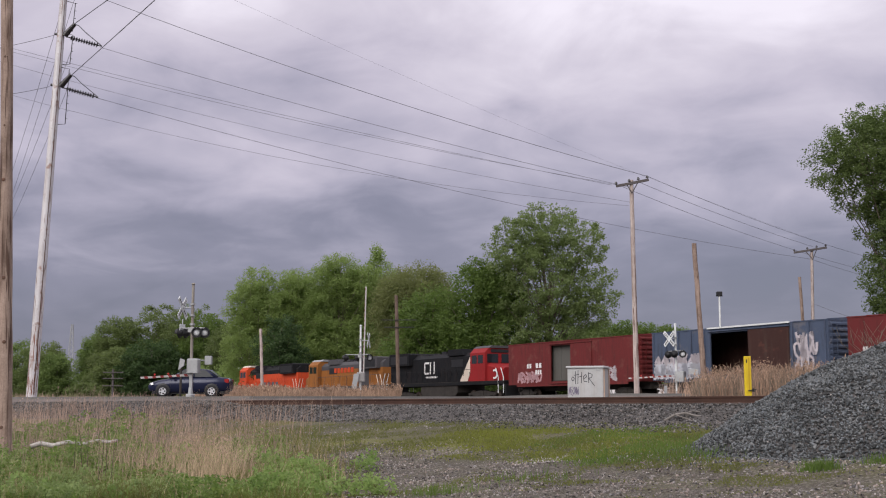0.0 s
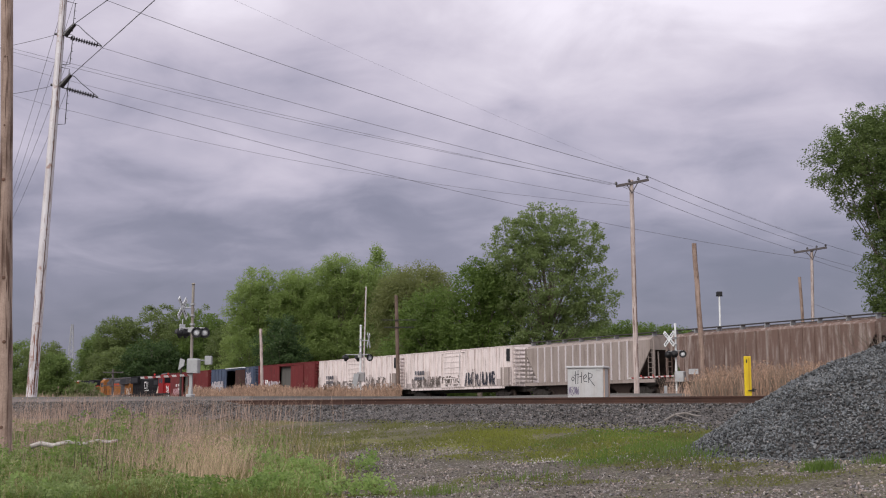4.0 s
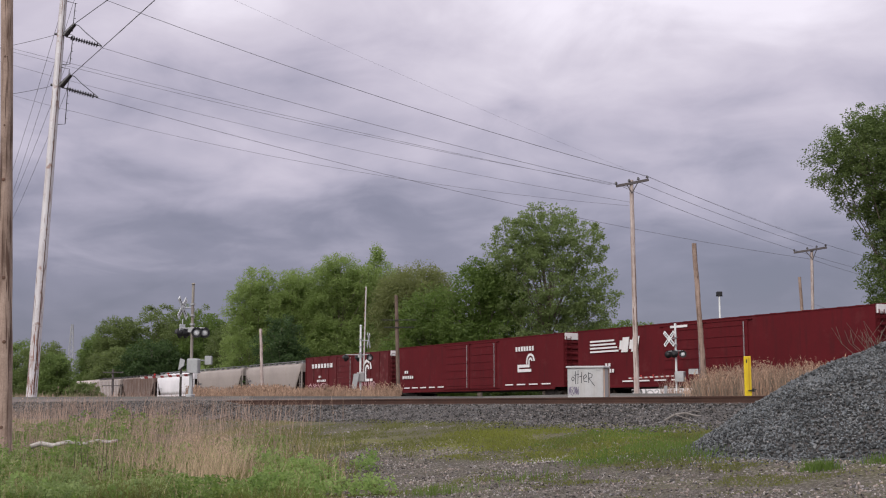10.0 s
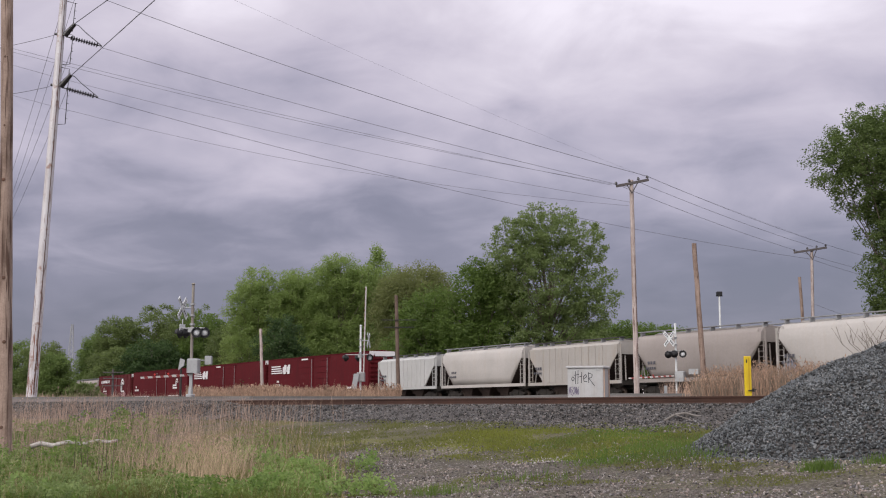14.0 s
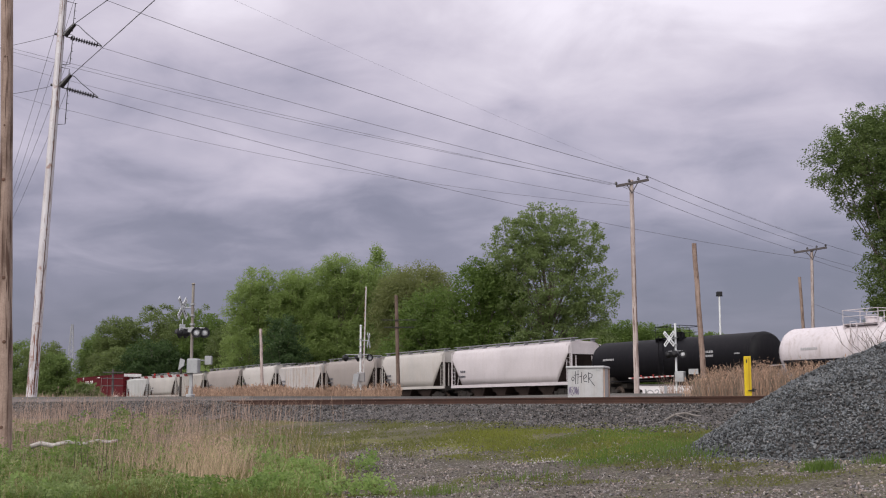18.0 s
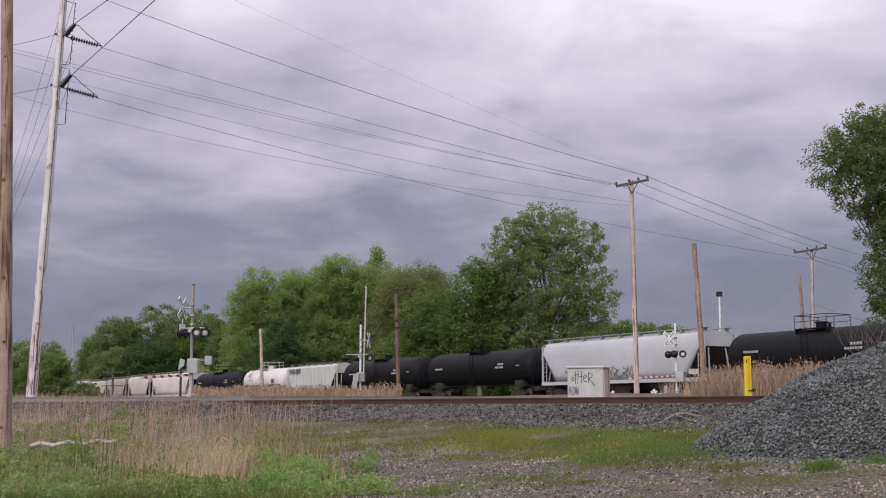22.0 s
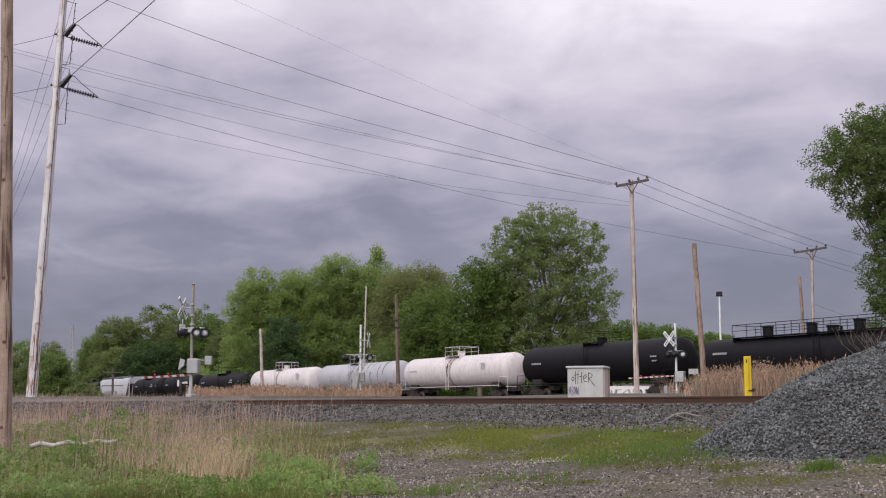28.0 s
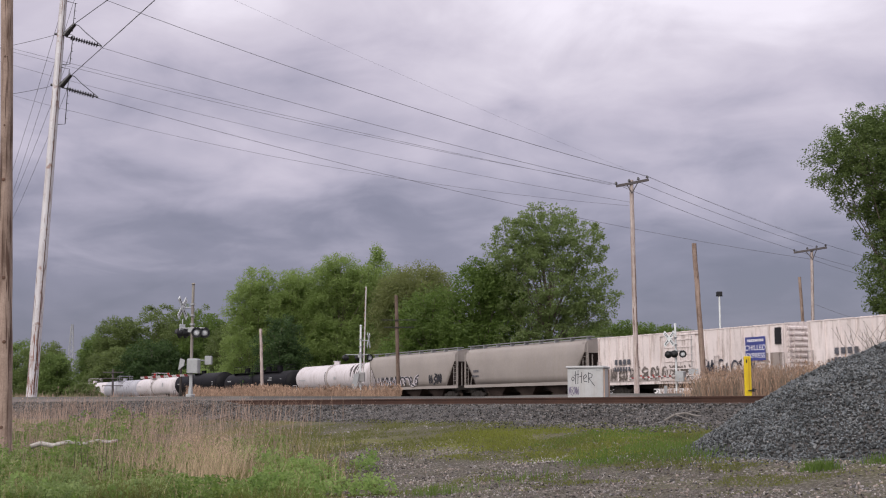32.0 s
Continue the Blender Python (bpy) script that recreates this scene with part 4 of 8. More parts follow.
            part("cab_window", Geo().box(xx, xx + 0.8, sgn * 1.5 - 0.012, sgn * 1.5 + 0.012, 3.15, 3.85), WINDOW_DARK, cab, "dark cab side window")
    front = w * (e - 3.0)
    for y in (-0.72, 0.72):
        part("windshield", Geo().box(front - 0.012, front + 0.03 * w, y - 0.55, y + 0.55, 3.2, 3.95) if w > 0 else Geo().box(front - 0.03, front + 0.012, y - 0.55, y + 0.55, 3.2, 3.95), WINDOW_DARK, cab, "dark windshield")
    nose = Geo()
    n1, n2 = w * (e - 2.998), w * (e - 1.0)
    nose.loft([[(n1, -1.25, 1.661), (n1, 1.25, 1.661), (n1, 1.25, 2.95), (n1, 1.0, 3.15), (n1, -1.0, 3.15), (n1, -1.25, 2.95)], [(n2, -0.95, 1.661), (n2, 0.95, 1.661), (n2, 0.95, 2.55), (n2, 0.75, 2.75), (n2, -0.75, 2.75), (n2, -0.95, 2.55)]])
    part("nose", nose, cab_paint, car)
    part("number_board", Geo().box(front - 0.02, front + 0.06 * w, -0.9, 0.9, 4.08, 4.34) if w > 0 else Geo().box(front - 0.06, front + 0.02, -0.9, 0.9, 4.08, 4.34), DARK_METAL, cab)
    # steps, handrails, pilots
    for way in (1, -1):
        part("pilot", Geo().prism([(way * e, 0.3), (way * (e + 0.12), 0.3), (way * (e + 0.02), 1.35), (way * (e - 0.1), 1.35)], -1.4, 1.4), DARK_METAL, car, "black pilot plate")
        for sgn in (1, -1):
            g = Geo()
            for z in (0.5, 0.85, 1.2):
                g.box(way * (e - 0.55) - 0.3, way * (e - 0.55) + 0.3, sgn * 1.32 - 0.15, sgn * 1.32 + 0.15, z, z + 0.04)
            part("step", g, DARK_METAL, car)
            part("grab_rail", Geo().tube([(way * (e - 0.15), sgn * 1.47, 0.6), (way * (e - 0.15), sgn * 1.47, 1.9), (way * (e - 0.55), sgn * 1.47, 2.7)], 0.035, 6).tube([(way * (e - 0.95), sgn * 1.47, 0.6), (way * (e - 0.95), sgn * 1.47, 1.9), (way * (e - 1.35), sgn * 1.47, 2.7)], 0.035, 6), rail_mat, car, "pale bent handrail")
    g = Geo()
    for sgn in (1, -1):
        g.cyl((a, sgn * 1.45, 2.7), (b, sgn * 1.45, 2.7), 0.022, n=5)
        for i in range(9):
            x = a + (b - a) * i / 8
            g.cyl((x, sgn * 1.45, 1.66), (x, sgn * 1.45, 2.7), 0.018, n=5)
    part("handrail", g, hood_rail or walk_mat, car)
    for way in (1, -1):
        truck(car, way * (e - 4.1), 3, 1.95)
        coupler(car, way * (e + 0.1), way)
    return car


# paints of the cars
def paint(name, base, dirt=0.5, second=None, dirt_color=(0.07, 0.045, 0.035), patch=0.0, patch_color=(0.1, 0.08, 0.06), rough=0.72, gloss=0.3):
    base = (base[0] * 1.02, base[1] * 0.985, base[2])
    return surface(name, base, second or tuple(c * 0.78 for c in base), rough, 0.0, 0.35, 9.0, 0.06, gloss=gloss, streak=dirt, streak_color=dirt_color, patch=patch, patch_color=patch_color)


P_ORANGE = paint("orange_loco_paint", (0.56, 0.068, 0.018), 0.45)
P_YELLOW = paint("yellow_loco_paint", (0.300, 0.115, 0.024), 0.8, dirt_color=(0.09, 0.045, 0.02))
P_GREYROOF = paint("dark_grey_loco", (0.07, 0.07, 0.075), 0.3)
P_BLACK = paint("black_loco_paint", (0.011, 0.012, 0.014), 0.25, gloss=0.15, rough=0.7)
P_REDCAB = paint("red_cab_paint", (0.270, 0.012, 0.014), 0.2)
P_SAND = paint("pale_stripe", (0.70, 0.62, 0.52), 0.1)
P_RED1 = paint("faded_red_boxcar", (0.145, 0.022, 0.022), 0.8, dirt_color=(0.05, 0.016, 0.014), patch=0.4, patch_color=(0.17, 0.075, 0.062))
P_BLUE = paint("faded_blue_boxcar", (0.072, 0.098, 0.153), 0.9, dirt_color=(0.035, 0.035, 0.045), patch=0.6, patch_color=(0.15, 0.14, 0.15))
P_BROWN = paint("dark_brown_door", (0.048, 0.020, 0.016), 0.7, patch=0.6, patch_color=(0.105, 0.040, 0.030))
P_WHITE_DIRTY = paint("dirty_white_reefer", (0.76, 0.70, 0.67), 0.95, dirt_color=(0.27, 0.20, 0.17))
P_SOOTY = paint("sooty_lower_side", (0.40, 0.36, 0.34), 0.95, dirt_color=(0.12, 0.10, 0.09), patch=0.6, patch_color=(0.20, 0.17, 0.155))
P_GREY_H = paint("grey_hopper", (0.33, 0.29, 0.26), 0.8, dirt_color=(0.14, 0.10, 0.08))
P_BROWN_H = paint("brown_streaked_hopper", (0.155, 0.105, 0.085), 0.9, dirt_color=(0.42, 0.37, 0.34))
P_WHITE = paint("white_hopper", (0.83, 0.83, 0.85), 0.08, dirt_color=(0.5, 0.45, 0.4))
P_WHITE_SOFT = paint("soft_white_hopper", (0.60, 0.575, 0.58), 0.3, dirt_color=(0.42, 0.37, 0.34))
P_TAN = paint("tan_grey_hopper", (0.332, 0.300, 0.274), 0.25, dirt_color=(0.29, 0.24, 0.19))
P_TAN2 = paint("grey_tan_hopper", (0.326, 0.300, 0.276), 0.3, dirt_color=(0.27, 0.23, 0.18))
P_OXIDE = paint("oxide_red_boxcar", (0.104, 0.009, 0.013), 0.55, dirt_color=(0.038, 0.011, 0.012), patch=0.25, patch_color=(0.12, 0.03, 0.032), rough=0.85, gloss=0.18)
P_OXIDE_WORN = paint("worn_oxide_boxcar", (0.112, 0.018, 0.021), 0.85, dirt_color=(0.045, 0.020, 0.020), patch=0.45, patch_color=(0.17, 0.075, 0.075), rough=0.85, gloss=0.18)
P_CREAM = paint("cream_hopper", (0.487, 0.476, 0.443), 0.3, dirt_color=(0.42, 0.35, 0.27))
P_CREAM2 = paint("dusty_cream_hopper", (0.428, 0.417, 0.383), 0.45, dirt_color=(0.36, 0.28, 0.20))
P_PALE = paint("pale_grey_hopper", (0.508, 0.525, 0.508), 0.25, dirt_color=(0.40, 0.36, 0.31))
P_RUSTY = paint("rust_stained_hopper", (0.50, 0.49, 0.47), 0.95, dirt_color=(0.34, 0.20, 0.10))
P_BLACKTANK = paint("black_tank", (0.007, 0.007, 0.009), 0.4, dirt_color=(0.020, 0.017, 0.018), rough=0.6, gloss=0.16)
P_WHITETANK = paint("white_tank", (0.66, 0.63, 0.64), 0.6, dirt_color=(0.34, 0.27, 0.24), rough=0.5)
P_GREYTANK = paint("greyish_tank", (0.43, 0.44, 0.48), 0.5, dirt_color=(0.25, 0.24, 0.25), rough=0.5)
P_LIGHTGREY = paint("light_grey_hopper", (0.440, 0.458, 0.493), 0.15, dirt_color=(0.34, 0.32, 0.31))
P_LINING = paint("grey_lining", (0.109, 0.109, 0.099), 0.4)
BAND_GREY = paint("stained_band", (0.40, 0.37, 0.35), 0.8, dirt_color=(0.12, 0.08, 0.06))



def roundel(g, x, z, r, w, a0, a1, n=18):
    """An arc band on a wall that faces +y."""
    for i in range(n):
        a, b = radians(a0 + (a1 - a0) * i / n), radians(a0 + (a1 - a0) * (i + 1) / n)
        g.add([(x + math.cos(a) * r, 0, z + math.sin(a) * r), (x + math.cos(b) * r, 0, z + math.sin(b) * r), (x + math.cos(b) * (r + w), 0, z + math.sin(b) * (r + w)), (x + math.cos(a) * (r + w), 0, z + math.sin(a) * (r + w))], [(0, 1, 2, 3)])
    return g


def arch_mark(car, x, z, size, half, barred=True):
    """A white emblem of two nested arches, on two legs or running out into a pair of long bars."""
    g = Geo()
    roundel(g, 0, 0, size * 0.40, size * 0.17, -14, 180)
    roundel(g, 0, 0, size * 0.12, size * 0.15, -14, 180)
    leg = 0.22 if barred else 0.62
    g.box(size * 0.12, size * 0.27, 0, 0.004, -size * leg, 0).box(size * 0.40, size * 0.57, 0, 0.004, -size * leg, 0)
    if barred:
        g.box(size * 0.12, size * 1.75, 0, 0.004, -size * 0.46, -size * 0.24).box(-size * 0.1, size * 1.75, 0, 0.004, -size * 0.80, -size * 0.58)
        g.box(size * 1.55, size * 1.75, 0, 0.004, -size * 0.58, -size * 0.46)
    return on_side(car, "emblem", g, MARK_WHITE, x, z, half, "white arched emblem")


def bar_mark(car, x, z, w, h, half, mat, stripes=True):
    """An emblem of level stripes and two slanted blocks."""
    g = Geo()
    if stripes:
        for i in range(4):
            z0 = h * (0.08 + 0.24 * i)
            g.box(w * (0.40 + 0.03 * i), w, 0, 0.004, z0, z0 + h * 0.12)
    for k in (0.0, 0.20):
        x0 = w * k
        g.add([(x0 + w * 0.02, 0.004, 0), (x0 + w * 0.15, 0.004, 0), (x0 + w * 0.11, 0.004, h), (x0 - w * 0.02, 0.004, h)], [(0, 1, 2, 3)])
        g.add([(x0 + w * 0.12, 0.004, h * 0.2), (x0 + w * 0.19, 0.004, h * 0.2), (x0 + w * 0.17, 0.004, h * 0.8), (x0 + w * 0.10, 0.004, h * 0.8)], [(0, 1, 2, 3)])
    return on_side(car, "emblem", g, mat, x, z, half, "striped emblem")


def lettering(car, words, size, mat, x, z, half):
    """Words painted on the camera's side of a car, centred at x, with their foot at z."""
    curve = bpy.data.curves.new("lettering", "FONT")
    curve.body, curve.size, curve.align_x, curve.extrude = words, size, "CENTER", 0.003
    holder = bpy.data.objects.new("lettering", curve)
    me = bpy.data.meshes.new_from_object(holder)
    bpy.data.objects.remove(holder)
    bpy.data.curves.remove(curve)
    me.materials.clear()
    me.materials.append(mat)
    part("lettering", me, mat, car, "white painted word", Matrix(((-1, 0, 0, x), (0, 0, 1, half + 0.008), (0, 1, 0, z), (0, 0, 0, 1))))


def small_marks(car, half, rows, mat=MARK_WHITE):
    for x, z, w, h, n in rows:
        step = w / n
        me = shared("mark_%s_%.2f_%.2f" % (mat.name, step, h), lambda: Geo().box(0, step * 0.68, 0, 0.006, 0, h), mat)
        for i in range(n):
            on_side(car, "marking", me, mat, x + step * i, z, half)


def make_train():
    # head of the train: three locomotives
    c = locomotive(1165, 21.4, "bright orange freight locomotive with black roof", P_ORANGE, P_ORANGE, P_ORANGE, P_BLACK, P_ORANGE, 1, P_SAND, P_SAND)
    small_marks(c, 1.03, [(-4, 2.0, 5, 0.5, 4)], MARK_DARK)
    c = locomotive(1024, 20.9, "yellow freight locomotive with grey roof", P_YELLOW, P_YELLOW, P_YELLOW, P_GREYROOF, P_GREYROOF, 1, GALV, P_SAND)
    small_marks(c, 1.03, [(-3, 3.1, 5, 0.5, 6)], P_ORANGE)
    part("hood_panel", Geo().box(-6.6, -4.2, 1.02, 1.04, 1.7, 4.0), P_GREYROOF, c)
    c = locomotive(888, 22.0, "black freight locomotive with a red cab end", P_BLACK, P_BLACK, P_REDCAB, P_BLACK, P_BLACK, -1, P_GREYROOF, SIGN_WHITE, P_BLACK)
    part("cab_stripe", Geo().add([(-3.1, 1.03, 1.7), (-4.4, 1.03, 1.7), (-5.75, 1.03, 3.9), (-4.9, 1.03, 3.9)], [(0, 1, 2, 3)]), P_SAND, c, "pale slanted stripe")
    part("cab_side_panel", Geo().add([(-4.45, 1.03, 1.7), (-5.6, 1.03, 1.7), (-5.6, 1.03, 3.5)], [(0, 1, 2)]), P_REDCAB, c, "red slanted panel")
    g = Geo()
    g.box(0.22, 1.0, 0, 0.004, 0.95, 1.12).box(0.22, 1.0, 0, 0.004, 0.0, 0.17).box(0.95, 1.12, 0, 0.004, 0.1, 1.02)
    for k in (-0.82, -0.12):
        g.add([(k + 0.02, 0.004, 0), (k + 0.2, 0.004, 0), (k + 0.16, 0.004, 1.12), (k - 0.02, 0.004, 1.12)], [(0, 1, 2, 3)])
    on_side(c, "emblem", g, MARK_WHITE, 2.2, 2.45, 1.04, "white slanted emblem")
    small_marks(c, 1.04, [(0.9, 2.1, 2.2, 0.16, 9)])
    part("nose_mark", roundel(Geo(), 0, 0, 0.26, 0.14, 60, 300), SIGN_WHITE, c, "white curved mark on the nose", pose(-9.1, 1.24, 2.2, 0, 0, 9))

    # three old boxcars with open doors
    c = boxcar(740, 16.6, 4.6, P_RED1, "faded red boxcar with its door slid open", [(-0.3, 2.3, "open")], P_LINING, sill=1.22)
    small_marks(c, 1.54, [(5.0, 2.5, 0.7, 0.35, 2), (3.6, 2.5, 0.9, 0.38, 2), (3.6, 2.0, 0.9, 0.35, 3)])
    on_side(c, "graffiti", scrawl(3, 3.2, 0.9, 9, 0.09), GRAFFITI_C, 5.2, 1.35, 1.53, "rose scrawl")
    on_side(c, "graffiti", scrawl(4, 3.6, 1.0, 13, 0.11), GRAFFITI_A, -4.2, 1.35, 1.53, "pale scrawl")
    c = boxcar(622, 15.6, 4.6, P_BLUE, "faded blue boxcar with brown doors, one slid open", [(-1.4, 2.0, "open")], None, ribs_side=12, door_mat=P_BROWN, sill=1.22)
    on_side(c, "graffiti", scrawl(5, 4.4, 1.7, 13, 0.10), GRAFFITI_A, 5.2, 1.3, 1.62, "pale scrawl")
    on_side(c, "graffiti", scrawl(15, 4.6, 1.1, 17, 0.13), surface("chalky_spray", (0.60, 0.60, 0.64), (0.36, 0.38, 0.46), 0.8), 5.2, 1.25, 1.625, "chalky white scrawl")
    on_side(c, "graffiti", scrawl(16, 1.5, 2.6, 5, 0.08), GRAFFITI_A, -6.0, 1.3, 1.62, "pale scrawl")
    part("roof_edge", Geo().box(-4.9, 2.2, 1.56, 1.64, 4.42, 4.52), SIGN_WHITE, c, "white roof edge over the door")
    on_side(c, "graffiti", scrawl(6, 0.8, 1.6, 3, 0.1), GRAFFITI_A, -6.6, 2.3, 1.6, "pale scrawl")
    c = boxcar(511, 16.8, 4.6, P_RED1, "faded red boxcar with an open door and pale graffiti", [(-1.85, 1.7, "open")], P_LINING, sill=1.2)
    small_marks(c, 1.54, [(6.5, 2.3, 1.0, 0.45, 2), (5.2, 2.3, 1.0, 0.45, 2), (-3.0, 3.3, 1.4, 0.12, 1)])
    on_side(c, "graffiti", scrawl(7, 4.4, 1.3, 14, 0.13), GRAFFITI_A, 3.8, 1.3, 1.53, "pale blue scrawl")

    # white insulated cars
    for q, seed in ((393, 11), (264, 12), (-4074.6, 13), (-4206, 14)):
        c = boxcar(q, 18.4, 4.55, P_WHITE_DIRTY, "dirty white insulated boxcar with grey graffiti along the bottom", [(-1.3, 1.9, "shut")], None, ribs_side=16, width=3.1, sill=1.15)
        on_side(c, "graffiti", scrawl(seed, 8.4, 1.0, 22, 0.06), GRAFFITI_B, 3.4, 1.25, 1.62, "grey-brown scrawl")
        on_side(c, "graffiti", scrawl(seed + 20, 4.8, 1.3, 10, 0.06), GRAFFITI_D if seed > 11 else GRAFFITI_B, -4.4, 1.2, 1.62, "dark scrawl")
        part("cooling_unit", Geo().box(-8.95, -8.4, 1.56, 1.62, 3.2, 4.2), DARK_METAL, c, "dark grille of the cooling unit")
        part("cooling_door", Geo().box(-8.95, -7.5, 1.56, 1.61, 1.2, 2.7), P_GREY_H, c, "grey unit door")
        part("lower_side", Geo().box(-7.4, -1.75, 1.551, 1.565, 1.18, 1.78).box(2.3, 9.1, 1.551, 1.565, 1.18, 1.66), P_SOOTY, c, "sooty grey lower side")
        for x in (-9.0, -3.4, 4.6, 8.9):
            part("side_grab", shared("side_grab", lambda: ladder_geo(1.5, 0.4), P_SOOTY), P_SOOTY, c, "", pose(x + 0.05, 1.66, 1.2))
        small_marks(c, 1.645, [(5.4, 2.42, 1.9, 0.36, 4), (5.4, 1.95, 1.9, 0.30, 6)], MARK_DARK)
        if q == -4074.6:
            on_side(c, "poster", Geo().box(-7.65, -5.95, 0, 0.01, 2.25, 3.72), surface("blue_panel", (0.055, 0.07, 0.27), (0.045, 0.055, 0.20), 0.5), 0, 0, 1.64, "blue advertising panel with white lettering")
            on_side(c, "panel_lettering", bars([(-7.5, 3.42, 1.4, 0.16, 9)]), MARK_WHITE, 0, 0, 1.652)
            lettering(c, "CHILLED", 0.46, MARK_WHITE, -6.8, 2.90, 1.652)
            lettering(c, "EXPRESS", 0.44, MARK_WHITE, -6.8, 2.42, 1.652)

    # covered hoppers
    hopper(133, 15.9, 4.65, P_GREY_H, "grey-brown ribbed covered hopper with pale ribs, streaked", 13, 3, False, post_mat=P_WHITE_SOFT)
    hopper(21.7, 18.0, 4.65, P_BROWN_H, "dark brown covered hopper with pale streaks", 15, 4, False)
    c = hopper(-104.2, 17.3, 4.75, P_WHITE, "clean bright white covered hopper", 0, 3, True)
    small_marks(c, 1.56, [(6.0, 2.2, 0.9, 0.16, 3), (6.0, 1.9, 0.9, 0.16, 4), (-5.6, 1.75, 0.5, 0.35, 1)], MARK_GREY)
    for q, ln in ((-225.8, 17.6), (-348, 17.6)):
        c = hopper(q, ln, 4.75, P_TAN, "long tan-grey covered hopper with smooth sides", 0, 3, True)
        small_marks(c, 1.57, [(6.6, 2.6, 1.0, 0.2, 4), (6.6, 2.2, 1.4, 0.16, 6), (-5.6, 1.8, 0.35, 0.35, 1)], MARK_DARK)

    # oxide red high boxcars
    c = boxcar(-470.9, 20.2, 5.05, P_OXIDE_WORN, "oxide red boxcar with large white lettering bars", [(-1.8, 1.8, "shut")], None, ribs_side=10, white_top=True)
    small_marks(c, 1.60, [(2.9, 3.7, 5.6, 0.45, 7), (5.8, 2.65, 0.7, 0.22, 2), (4.6, 2.2, 2.4, 0.24, 6), (-6.6, 2.05, 2.6, 0.25, 1)])
    arch_mark(c, -5.4, 3.25, 1.75, 1.60, False)
    on_side(c, "graffiti", scrawl(31, 5.0, 1.0, 10, 0.05), GRAFFITI_C, 6.6, 1.1, 1.60, "pale scrawl")
    on_side(c, "graffiti", scrawl(32, 3.0, 1.0, 6, 0.05), GRAFFITI_C, -5.8, 1.1, 1.60, "pale scrawl")
    c = boxcar(-612.4, 27.3, 5.2, P_OXIDE, "very long oxide red boxcar with white markings", [(-4.2, -0.2, "shut"), (0.2, 4.2, "shut")], None, white_top=True)
    small_marks(c, 1.62, [(11.2, 2.6, 0.8, 0.26, 2), (10.2, 2.1, 2.2, 0.28, 6), (-9.75, 3.9, 2.7, 0.36, 7), (4.5, 1.2, 8, 0.1, 5), (-12, 1.2, 7, 0.1, 4)])
    arch_mark(c, -9.25, 3.08, 1.06, 1.60)
    for q in (-802.2, -990):
        c = boxcar(q, 27.6 if q > -900 else 26.8, 5.2, P_OXIDE, "very long oxide red boxcar with a white striped emblem", [(-4.0, -0.1, "shut"), (0.1, 4.0, "shut")], None, white_top=True)
        bar_mark(c, 6.6, 3.3, 5.6, 1.05, 1.60, MARK_WHITE)
        small_marks(c, 1.62, [(9.8, 2.35, 0.7, 0.22, 2), (9.4, 1.9, 1.3, 0.26, 4), (1.5, 4.7, 2.5, 0.16, 1), (2, 1.2, 7, 0.1, 4), (-11, 1.3, 2.5, 0.28, 4)])

    # short and long covered hoppers
    rows = [(-1177.7, 11.6, 4.45, P_PALE, "short pale grey ribbed covered hopper", 9, False), (-1259.5, 13.4, 4.65, P_CREAM, "cream covered hopper with smooth sides", 0, True),
            (-1350, 11.8, 4.5, P_CREAM2, "short dusty cream ribbed covered hopper", 9, False), (-1435.9, 12.8, 4.7, P_TAN2, "dusty tan covered hopper with smooth sides", 0, True),
            (-1524.5, 11.0, 4.75, P_CREAM, "cream covered hopper with smooth sides", 0, True), (-1602, 12.4, 4.5, P_RUSTY, "rust-stained cream ribbed covered hopper", 10, False),
            (-1688.1, 12.1, 4.65, P_TAN2, "dusty tan covered hopper with smooth sides", 0, True), (-1774.7, 12.3, 4.75, P_CREAM, "pale cream covered hopper with smooth sides", 0, True)]
    for q, ln, ht, p, lab, ribs, rnd in rows:
        c = hopper(q, ln, ht, p, lab, ribs, 2 if ln < 13 else 3, rnd, 2.1)
        small_marks(c, 1.57, [(3.9, 2.35, 0.9, 0.2, 3), (3.9, 2.0, 1.1, 0.16, 5)], MARK_DARK)
    c = hopper(-1862.9, 18.0, 4.75, P_WHITE_SOFT, "long white covered hopper with smooth sides", 0, 4, True)
    small_marks(c, 1.57, [(6.4, 2.4, 0.9, 0.2, 3), (6.4, 2.0, 1.1, 0.16, 5)], MARK_DARK)

    # tank cars and hoppers
    def tank_marks(c, r, mat, x=6.0):
        small_marks(c, r, [(x, 2.75, 1.3, 0.14, 8)], mat)

    def black_tank(q, ln, top, style="centre", label="black tank car with small white markings", r=1.48):
        c = tank_car(q, ln, top - 0.12, P_BLACKTANK, label, r, None, style, P_BLACKTANK)
        tank_marks(c, r + 0.01, MARK_GREY, ln / 2 - 3.2)
        if style != "small":
            small_marks(c, r + 0.01, [(-ln * 0.28, 2.90, 0.9, 0.16, 4), (-ln * 0.28, 2.65, 1.3, 0.14, 7), (-ln * 0.42, 2.75, 0.5, 0.08, 4)], MARK_GREY)
        else:
            small_marks(c, r + 0.01, [(-ln * 0.42, 2.85, 0.7, 0.10, 4), (-ln * 0.42, 2.55, 0.5, 0.09, 3)], MARK_GREY)
        return c

    black_tank(-1993, 17.3, 4.28)
    c = tank_car(-2114.9, 13.0, 4.15, P_WHITETANK, "short white tank car with black lower half and top platform", 1.45, P_BLACKTANK, "centre", P_WHITETANK)
    tank_marks(c, 1.46, MARK_GREY, 3.0)
